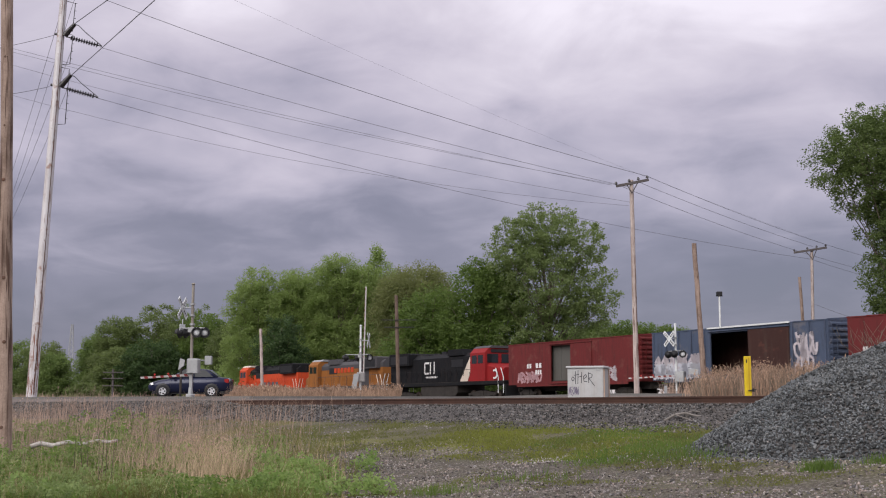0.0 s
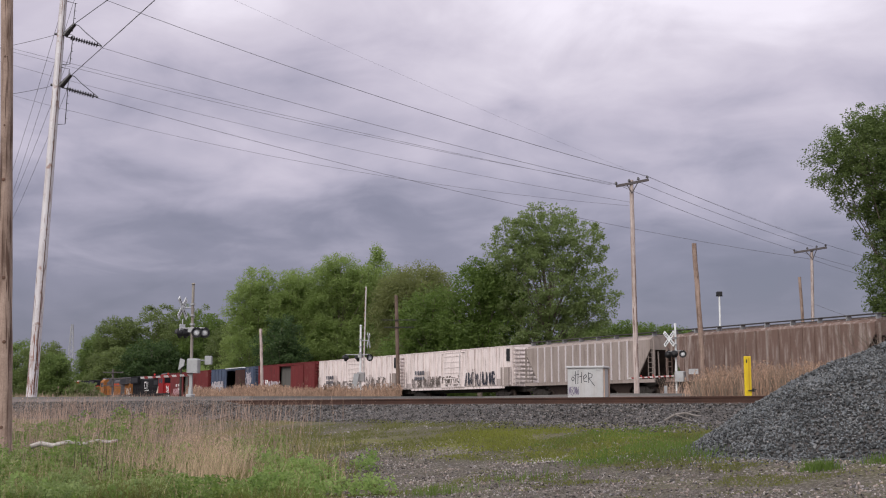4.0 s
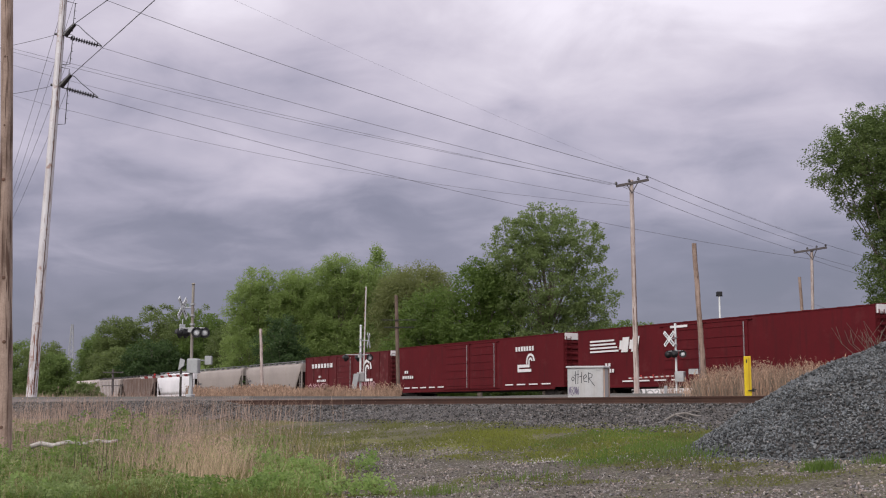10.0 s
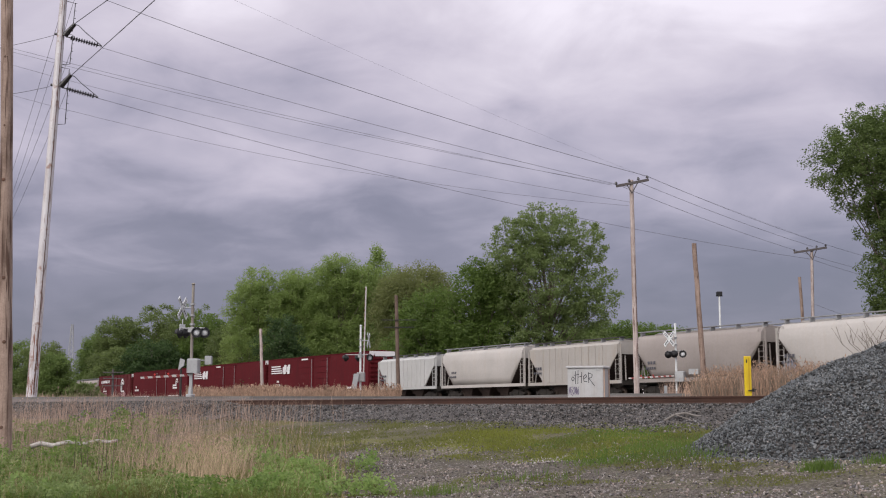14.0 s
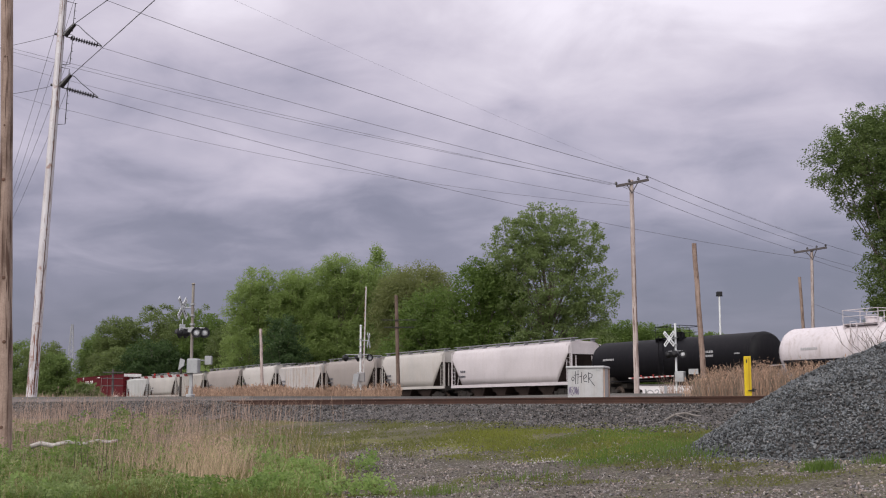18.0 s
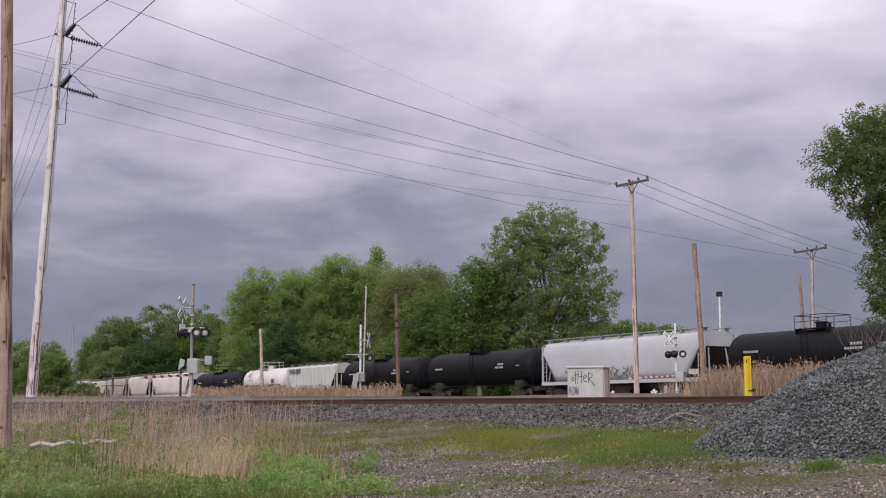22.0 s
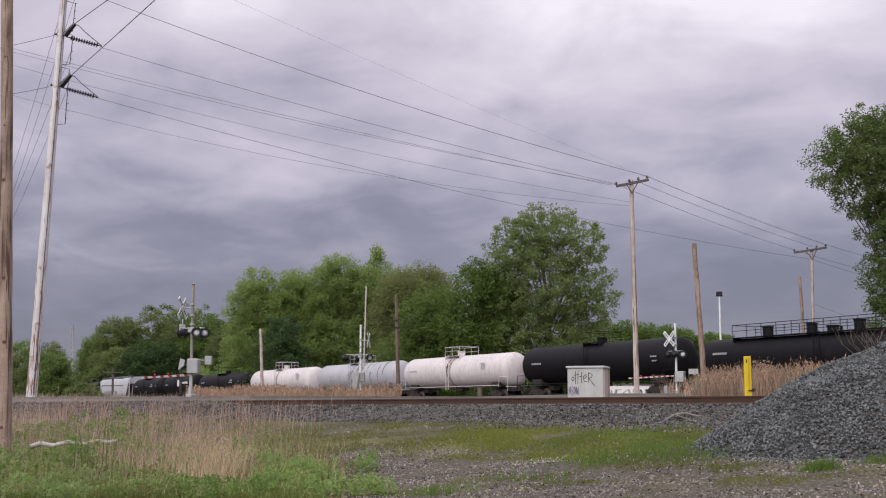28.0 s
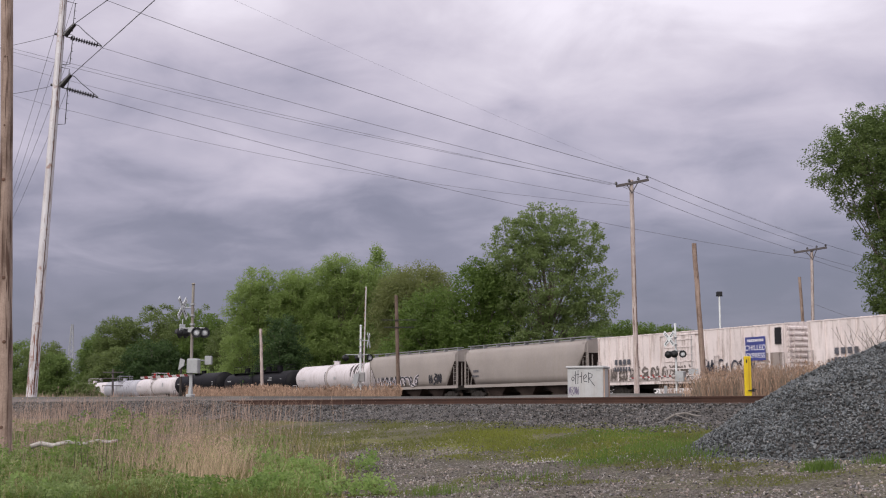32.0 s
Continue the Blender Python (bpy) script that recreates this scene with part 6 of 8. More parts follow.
knot_pole("broken_pole", "leaning weathered brown pole stub without wires", (13.45, 62, 2.0), (13.08, 62, 10.05), 0.15, 0.12, POLE_WOOD)
knot_pole("broken_pole", "leaning brown pole stub beyond the train", (28.7, 95, 1.9), (28.37, 95, 11.9), 0.14, 0.115, POLE_WOOD)
knot_pole("pole_stub", "short grey-brown wooden pole stub in the reeds", (-13.42, 90, 1.9), (-13.66, 90, 7.45), 0.13, 0.105, POLE_PALE)
old = knot_pole("old_telegraph_pole", "dark old wooden pole with two thin crossarms", (-2.74, 75, 1.9), (-2.94, 75, 8.55), 0.125, 0.105, POLE_DARK)
for z, w in ((5.1, 1.1), (4.65, 0.95)):
    part("crossarm", Geo().cbox(-w, w, -0.18, -0.12, z - 0.025, z + 0.025, 0.006), DARK_METAL, old, "thin dark crossarm")
tele = knot_pole("old_telegraph_pole", "short old telegraph pole with three crossarms", (-27.3, 100, 1.9), (-27.36, 100, 4.75), 0.10, 0.085, ARM_WOOD)
for z in (2.6, 2.1, 1.5):
    part("crossarm", Geo().cbox(-0.85, 0.85, -0.18, -0.10, z - 0.035, z + 0.035, 0.01), ARM_WOOD, tele)
knot_pole("fence_post", "short dark post by the crossing", (-12.6, 58.0, 1.95), (-12.6, 58, 3.95), 0.06, 0.05, STEEL_DARK, "post")

flood = thing("floodlight_mast", "slim white steel mast with a dark floodlight on top", "light mast", pose(25.4, 110, 1.9))
part("mast", Geo().cyl((0, 0, 0), (0, 0, 9.9), 0.12, 0.08, 10), SIGN_WHITE, flood)
part("floodlight", Geo().cbox(-0.26, 0.26, -0.2, 0.2, 9.9, 10.3, 0.05).box(-0.3, 0.3, -0.05, 0.05, 9.85, 9.92), DARK_METAL, flood, "dark box floodlight")

tower = thing("lattice_tower", "far thin steel lattice tower", "lattice tower", pose(-185.3, 600, 1.5))
g = Geo()
for sx, sy in ((1, 1), (1, -1), (-1, 1), (-1, -1)):
    g.cyl((sx * 2.5, sy * 2.5, 0), (sx * 0.4, sy * 0.4, 42), 0.14, n=4)
for i in range(14):
    z0, z1 = i * 3, i * 3 + 3
    w0, w1 = 2.5 - 2.1 * z0 / 42, 2.5 - 2.1 * z1 / 42
    for sy in (1, -1):
        g.cyl((-w0, sy * w0, z0), (w1, sy * w1, z1), 0.08, n=4).cyl((w0, sy * w0, z0), (-w1, sy * w1, z1), 0.08, n=4)
part("lattice", g, GALV, tower)

cab = thing("signal_cabinet", "white steel trackside cabinet with black graffiti", "equipment cabinet", pose(5.36, 52.0, 1.75, 0, 0, -18))
part("body", Geo().cbox(0, 1.55, 0, 1.35, 0, 1.50, 0.02), CABINET_WHITE, cab)
part("cap", Geo().cbox(-0.06, 1.61, -0.06, 1.41, 1.50, 1.58, 0.03), CABINET_WHITE, cab, "white overhanging lid")
for dx in (0.03, 1.02):
    part("door_edge", Geo().box(dx, dx + 0.015, -0.006, 0.0, 0.05, 1.46), MARK_GREY, cab)
part("side_flange", Geo().box(1.552, 1.60, 0.05, 0.15, 0.02, 1.46).box(1.552, 1.60, 1.2, 1.3, 0.02, 1.46), surface("rusty_flange", (0.50, 0.38, 0.31), (0.34, 0.24, 0.19), 0.8), cab, "rust-tinged flange")
part("hasp", Geo().box(1.25, 1.40, -0.03, 0.0, 1.38, 1.47), GALV, cab)
g = Geo()


def stroke(g, pts, w=0.014):
    for (xa, za), (xb, zb) in zip(pts, pts[1:]):
        d = math.hypot(xb - xa, zb - za) or 1
        nx, nz = -(zb - za) / d * w, (xb - xa) / d * w
        g.add([(xa - nx, -0.003, za - nz), (xb - nx, -0.003, zb - nz), (xb + nx, -0.003, zb + nz), (xa + nx, -0.003, za + nz)], [(0, 1, 2, 3)])


# a hurried tag of loops and tall strokes
stroke(g, [(0.24, 1.12), (0.18, 1.06), (0.20, 0.96), (0.27, 0.95), (0.30, 1.05), (0.24, 1.12)])
stroke(g, [(0.36, 1.36), (0.35, 0.80)])
stroke(g, [(0.28, 1.18), (0.50, 1.22)])
stroke(g, [(0.47, 1.40), (0.45, 0.82)])
stroke(g, [(0.46, 1.10), (0.62, 1.14)])
stroke(g, [(0.63, 1.32), (0.60, 0.85)])
stroke(g, [(0.70, 1.02), (0.84, 1.12), (0.80, 1.22), (0.70, 1.12), (0.72, 0.92), (0.86, 0.90)])
stroke(g, [(0.92, 1.30), (0.92, 0.86)])
stroke(g, [(0.92, 1.28), (1.08, 1.22), (1.06, 1.08), (0.93, 1.06), (1.18, 0.72)])
part("graffiti", g, PAINT_BLACK, cab, "black sprayed tag")
part("graffiti", scrawl(77, 0.46, 0.42, 7, 0.012), surface("violet_spray", (0.20, 0.17, 0.25), (0.13, 0.11, 0.17), 0.7), cab, "small violet scrawl", pose(0.30, -0.004, 0.30, 0, 0, 180))

post = thing("marker_post", "yellow plastic pipeline marker post among dry reeds", "marker post", pose(11.36, 45, 1.65))
part("post", Geo().cbox(-0.13, 0.13, -0.05, 0.05, 0, 1.8, 0.02), YELLOW, post)
# the channel is a flat strip, its shade put into a darker yellow
part("groove", Geo().box(0.01, 0.07, -0.056, -0.051, 0.5, 1.72), surface("shaded_yellow", (0.55, 0.36, 0.01), (0.4, 0.26, 0.01), 0.6), post, "flat strip in shaded yellow for the channel")
part("label_plate", Geo().box(-0.06, -0.02, -0.056, -0.051, 1.55, 1.68), DARK_METAL, post)
part("bolt", Geo().cyl((-0.02, -0.1, 0.52), (0.28, -0.1, 0.56), 0.02, n=6).box(0.13, 0.2, -0.12, -0.03, 0.48, 0.6), DARK_METAL, post, "dark bent bolt")

wall = thing("concrete_barrier", "low white concrete barrier beyond the tracks", "barrier", pose(15.05, 112, 1.95))
part("block", Geo().prism([(0, 0), (10.4, 0), (10.4, 1.7), (0, 1.7)], 0, 0.35), paint("white_concrete", (0.84, 0.83, 0.83), 0.25, dirt_color=(0.45, 0.42, 0.40)), wall)

part("coping", Geo().box(-0.05, 10.45, -0.05, 0.40, 1.70, 1.82), surface("grimy_coping", (0.13, 0.12, 0.12), (0.06, 0.055, 0.055), 0.9), wall, "dark grimy coping")
part("graffiti", scrawl(61, 8.6, 1.1, 15, 0.05), MARK_GREY, wall, "grey scrawl", pose(4.8, -0.006, 0.3, 0, 0, 180))

stub = thing("stub_post", "short grey stub post beside the road", "post", pose(11.35, 61.6, 2.25))
part("post", Geo().cbox(-0.07, 0.07, -0.07, 0.07, 0, 0.42, 0.02), GALV, stub)

hut = thing("relay_case", "small grey equipment box beyond the train", "equipment box", pose(-31.4, 190, 1.9))
part("body", Geo().cbox(-0.9, 0.9, -0.5, 0.5, 5.6, 7.6, 0.05), GALV, hut)
part("post", Geo().cyl((0, 0, 0), (0, 0, 5.6), 0.12, n=8), GALV, hut)


# ---- wires ----
def wire(a, b, sag, r=0.0115, label="thin dark overhead wire"):
    a, b = Vector(a), Vector(b)
    pts = [a + (b - a) * (i / 16) - Vector((0, 0, 4 * sag * (i / 16) * (1 - i / 16))) for i in range(17)]
    ob = part("overhead_wire", Geo().tube(pts, r, 4), WIRE)
    tagged(ob, label, "wire", group="overhead wires")


wire((-17.66, 60, 19.98), (9.55, 65, 13.75), 0.25)
wire((-17.79, 60, 17.32), (26.2, 85, 12.1), 0.75)
wire((-21.2, 60, 24.0), (11.25, 65, 14.2), 0.55, 0.014)
wire((-24.83, 62, 21.04), (9.3, 65, 13.7), 0.30, 0.009)
wire((-24.82, 62, 20.85), (10.2, 65, 13.6), 0.40, 0.009)
wire((-24.8, 62, 20.17), (10.3, 65, 12.75), 0.55, 0.008)
wire((-24.7, 62, 18.5), (10.2, 65, 12.55), 0.9, 0.008)
wire((-19.1, 60, 18.5), (6.0, 17.0, 17.6), 0.1, 0.024)
wire((-19.1, 60, 21.2), (8.0, 22.0, 20.6), 0.1, 0.024)
wire((11.25, 65, 14.2), (27.2, 84.4, 13.05), 0.15)
wire((10.7, 65, 13.9), (26.4, 85, 13.0), 0.15)
wire((-12.0, 62, 23.6), (27.2, 84.4, 13.05), 0.5, 0.004, "very thin faint overhead wire")
wire((9.55, 65, 13.75), (25.3, 85.5, 12.8), 0.15)
wire((27.2, 84.4, 13.05), (60, 118, 14.0), 0.9)
wire((25.3, 85.5, 12.8), (58, 120, 13.5), 0.9)
wire((26.2, 85, 12.1), (58, 120, 12.7), 0.9)
wire((26.1, 85, 9.0), (33.0, 85, 7.0), 0.25, 0.012)
for a, b in (((-21.25, 65, 24.3), (-41.0, 110, 20.4)), ((-20.7, 65, 24.3), (-41.0, 110, 18.0)), ((-20.7, 65, 21.5), (-40.4, 110, 19.6)), ((-20.9, 65, 19.1), (-40.4, 110, 17.8))):
    wire(a, b, 0.3, 0.014)
for a, b in (((-24.5, 62, 20.4), (-20.1, 60, 20.62)), ((-24.5, 62, 17.8), (-20.2, 60, 17.9))):
    wire(a, b, 0.05, 0.014)


# ---- the pile of crushed stone ----
PILE_AT, PILE_A, PILE_B, PILE_H = (10.6, 23.8), 5.7, 3.4, 1.9


def pile_z(x, y):
    dx, dy = (x - PILE_AT[0]) / PILE_A, (y - PILE_AT[1]) / PILE_B
    d = dx * dx + dy * dy
    return ground_z(x, y) + PILE_H * (1 - d) + 0.07 * noise.noise(Vector((x * 1.3, y * 1.3, 5)))


def stones(points, low, high, rng):
    """Angular stones, one at each point, as arrays."""
    tips = np.array([(1, 0, 0), (-1, 0, 0), (0, 1, 0), (0, -1, 0), (0, 0, 1), (0, 0, -1)], dtype=float)
    tris = np.array([(0, 2, 4), (2, 1, 4), (1, 3, 4), (3, 0, 4), (2, 0, 5), (1, 2, 5), (3, 1, 5), (0, 3, 5)])
    n = len(points)
    size = 1.45 * rng.uniform(low, high, (n, 1, 1)) * rng.uniform(0.45, 1.25, (n, 1, 3))
    v = (tips[None] + rng.uniform(-0.45, 0.45, (n, 6, 3))) * size
    q = rng.normal(size=(n, 4))
    q /= np.linalg.norm(q, axis=1, keepdims=True)
    w, x, y, z = q.T
    rot = np.stack([1 - 2 * (y * y + z * z), 2 * (x * y - z * w), 2 * (x * z + y * w), 2 * (x * y + z * w), 1 - 2 * (x * x + z * z), 2 * (y * z - x * w), 2 * (x * z - y * w), 2 * (y * z + x * w), 1 - 2 * (x * x + y * y)], axis=1).reshape(n, 3, 3)
    v = np.einsum("nij,nkj->nki", rot, v) + np.asarray(points)[:, None, :]
    return v.reshape(-1, 3), (tris[None] + 6 * np.arange(n)[:, None, None]).reshape(-1, 3)


def make_pile():
    rng = np.random.default_rng(5)
    pile = thing("gravel_pile", "heap of blue-grey crushed stone", "gravel pile")
    n = 46
    verts, faces = [], []
    for i in range(n + 1):
        for j in range(n + 1):
            x = PILE_AT[0] + PILE_A * 1.1 * (2 * i / n - 1)
            y = PILE_AT[1] + PILE_B * 1.1 * (2 * j / n - 1)
            verts.append((x, y, pile_z(x, y) - 0.03))
    faces = [(i * (n + 1) + j, (i + 1) * (n + 1) + j, (i + 1) * (n + 1) + j + 1, i * (n + 1) + j + 1) for i in range(n) for j in range(n)]
    part("core", quick_mesh("core", verts, faces, BALLAST), BALLAST, pile)
    pts = []
    while len(pts) < 57000:
        a, r = rng.uniform(0, 6.283), math.sqrt(rng.uniform(0, 1.06))
        x, y = PILE_AT[0] + PILE_A * r * math.cos(a), PILE_AT[1] + PILE_B * r * math.sin(a)
        if y > PILE_AT[1] + 1.2 or (y > PILE_AT[1] and rng.random() < 0.4):
            continue
        pts.append((x, y, max(pile_z(x, y), ground_z(x, y)) + rng.uniform(-0.02, 0.02)))
    flecks = [pts[i] for i in rng.choice(len(pts), 420, replace=False)]
    v, f = stones([(x, y, z + 0.012) for x, y, z in flecks], 0.008, 0.018, rng)
    part("pale_stone", quick_mesh("pale_stone", v, f, STONE_LIGHT), STONE_LIGHT, pile, "pale chips among the stones")["kind"] = "stuff"
    # strays about the foot
    for _ in range(900):
        a, r = rng.uniform(3.0, 6.283), 1.0 + abs(rng.normal(0, 0.10))
        x, y = PILE_AT[0] + PILE_A * r * math.cos(a), PILE_AT[1] + PILE_B * r * math.sin(a)
        pts.append((x, y, ground_z(x, y) + 0.01))
    v, f = stones(pts, 0.009, 0.026, rng)
    ob = part("loose_stone", quick_mesh("loose_stone", v, f, STONE), STONE, pile, "loose angular stones")
    ob["kind"] = "stuff"


make_pile()


def scatter(name, label, count, u_range, s_range, low, high, mat, seed, lift=0.0, keep=None, z_of=None):
    rng = np.random.default_rng(seed)
    pts = []
    while len(pts) < count:
        u, s = rng.uniform(*u_range), rng.uniform(*s_range)
        x, y = 7.5 + TRACK_DIR.x * s + TRACK_SIDE.x * u, 31.0 + TRACK_DIR.y * s + TRACK_SIDE.y * u
        if keep and not keep(x, y, u, s, rng):
            continue
        pts.append((x, y, (z_of(x, y, u) if z_of else ground_z(x, y)) + lift))
    v, f = stones(pts, low, high, rng)
    return tagged(new(name, quick_mesh(name, v, f, mat)), label, "gravel", kind="stuff")


def bed_z(x, y, u):
    s = (x - 7.5) * -0.694 + (y - 31.0) * 0.72
    w = min(1.0, max(0.0, (s - 18.8) / 3.2))
    bank = float(np.interp(u, [0.0, 1.6, 3.1], [1.595, 1.590, 0.975]))
    return max(ground_z(x, y), (1 - w) * bank + w * (1.804 - 0.359 * (max(u, 1.5) - 1.5)))


scatter("ballast_stones", "loose grey ballast stones on the bank of the front track", 38000, (0.85, 4.6), (-12, 46), 0.012, 0.030, STONE_BED, 21, 0.012, lambda x, y, u, s, r: (u > 1.5 or s < 17.0) and r.random() < ((4.6 - u) / 1.6 if s < 5 else (3.5 - u) / 0.7) + 0.03, bed_z)
scatter("loose_gravel", "dull brown gravel scattered over the dirt", 15000, (7.0, 15.0), (-14, 14), 0.008, 0.026, STONE_PALE, 22, 0.0,
        lambda x, y, u, s, r: x > -4.0 + 2 * r.random() and noise.noise(Vector((x * 0.5, y * 0.5, 2))) > -0.55 + 0.4 * r.random())
scatter("bleached_gravel", "pale stones scattered over the dirt", 7000, (6.0, 15.0), (-14, 14), 0.005, 0.019, STONE_LIGHT, 24, 0.0,
        lambda x, y, u, s, r: x > -4.0 + 2 * r.random() and noise.noise(Vector((x * 0.6, y * 0.6, 22))) > -0.2 + 0.4 * r.random())
scatter("grass_gravel", "a few pale stones in the short grass", 1500, (3.0, 8.0), (-8, 30), 0.010, 0.026, STONE_LIGHT, 23, 0.0, lambda x, y, u, s, r: noise.noise(Vector((x * 0.4, y * 0.4, 6))) > 0.1)
scatter("bleached_gravel", "patch of white gravel at the edge of the grass", 450, (7.2, 9.2), (-14, 10), 0.008, 0.024, STONE_LIGHT, 25, 0.0, lambda x, y, u, s, r: abs(x / y - 0.088) < 0.03 * r.random() and abs(y - 24.4) < 0.5)


# ---- trees ----
def leaf_cards(centres, radii, per, size, rng, droop=0.0, corners=4):
    """Many small leaves about clump centres, as arrays; per and size may differ from clump to clump."""
    per = np.full(len(centres), per) if np.ndim(per) == 0 else np.asarray(per)
    n = int(per.sum())
    c = np.repeat(np.asarray(centres), per, axis=0)
    r = np.repeat(np.asarray(radii), per)[:, None]
    off = rng.normal(size=(n, 3))
    off *= (rng.uniform(0.35, 1.0, (n, 1)) / np.linalg.norm(off, axis=1, keepdims=True)) * r * np.array([1, 1, 0.8])
    off[:, 2] -= droop * rng.random(n) * r[:, 0]
    p = c + off
    a = rng.normal(size=(n, 3))
    a[:, 2] *= 0.6
    a /= np.linalg.norm(a, axis=1, keepdims=True)
    b = np.cross(a, rng.normal(size=(n, 3)))
    b /= np.linalg.norm(b, axis=1, keepdims=True) + 1e-9
    s = rng.uniform(0.6, 1.3, (n, 1)) * (np.repeat(np.asarray(size), per)[:, None] if np.ndim(size) else size)
    if corners == 3:
        v = np.stack([p - a * s, p + a * s + b * s * 0.75, p + a * s - b * s * 0.75], axis=1).reshape(-1, 3)
    else:
        v = np.stack([p - a * s, p + b * s * 0.55, p + a * s, p - b * s * 0.55], axis=1).reshape(-1, 3)
    return v, np.arange(corners * n).reshape(-1, corners)


def tree(x, y, height, label, blobs, leaf, clumps=260, per=34, size=0.17, seed=1, trunk=0.4, fork=0.35, z=1.95, droop=0.0, clump_r=(0.5, 0.95), rough=0.22, core=0.25, limb_step=12):
    """blobs: (dx, dy, z, rx, rz) of the crown, with z as a part of the height and radii in metres. core: the share of clumps deep inside the crown, of few large leaves."""
    rng = np.random.default_rng(seed)
    clumps, size = int(clumps * 2.0), size * 0.62
    t = thing("tree", label, "tree", pose(x, y, z))
    limbs = Geo()
    centres, radii, sizes, counts = [], [], [], []
    total = sum(b[3] * b[3] * b[4] for b in blobs)
    spine = [Vector((0.25 * math.sin(i * 1.3 + seed), 0.2 * math.cos(i * 1.7 + seed), height * 0.82 * i / 7)) for i in range(8)]
    stem = Geo()
    for i in range(7):
        stem.cyl(spine[i], spine[i + 1], trunk * (1 - i / 8.2), trunk * (1 - (i + 1) / 8.2), 9)
    for dx, dy, bz, rx, rz in blobs:
        k = max(6, int(clumps * rx * rx * rz / total))
        base = Vector((dx, dy, bz * height))
        for j in range(k):
            d = rng.normal(size=3)
            d /= np.linalg.norm(d)
            deep = rng.random() < core
            rr = rng.uniform(0.15, 0.62) if deep else rng.uniform(0.60, 1.0)
            bump = 1.0 + rough * noise.noise(Vector((d[0] * 2.2 + seed, d[1] * 2.2, d[2] * 2.2)))
            c = base + Vector((d[0] * rx, d[1] * rx, d[2] * rz)) * rr * bump * 1.07
            centres.append(tuple(c))
            radii.append(rng.uniform(*clump_r))
            sizes.append(size * (1.7 if deep else 1.0))
            counts.append(max(6, per // 2) if deep else int(per * 1.35))
            if j % limb_step == 0:
                f = min(0.95, max(fork, (c.z / height - 0.15) * 0.85))
                i = min(6, int(f / 0.82 * 7 * 0.82))
                a = spine[i]
                mid = a.lerp(c, 0.5) + Vector((0, 0, 0.06 * (c - a).length))
                limbs.cyl(a, mid, trunk * 0.26, trunk * 0.13, 5).cyl(mid, c, trunk * 0.13, 0.02, 5)
    part("trunk", stem, BARK, t, "grey-brown trunk")
    part("branchwork", limbs, BARK, t, "thin forking limbs")
    v, f = leaf_cards(centres, radii, counts, sizes, rng, droop, 3 if y > 120 else 4)
    part("crown", quick_mesh("crown", v, f, leaf), leaf, t, "leafy crown")
    return t


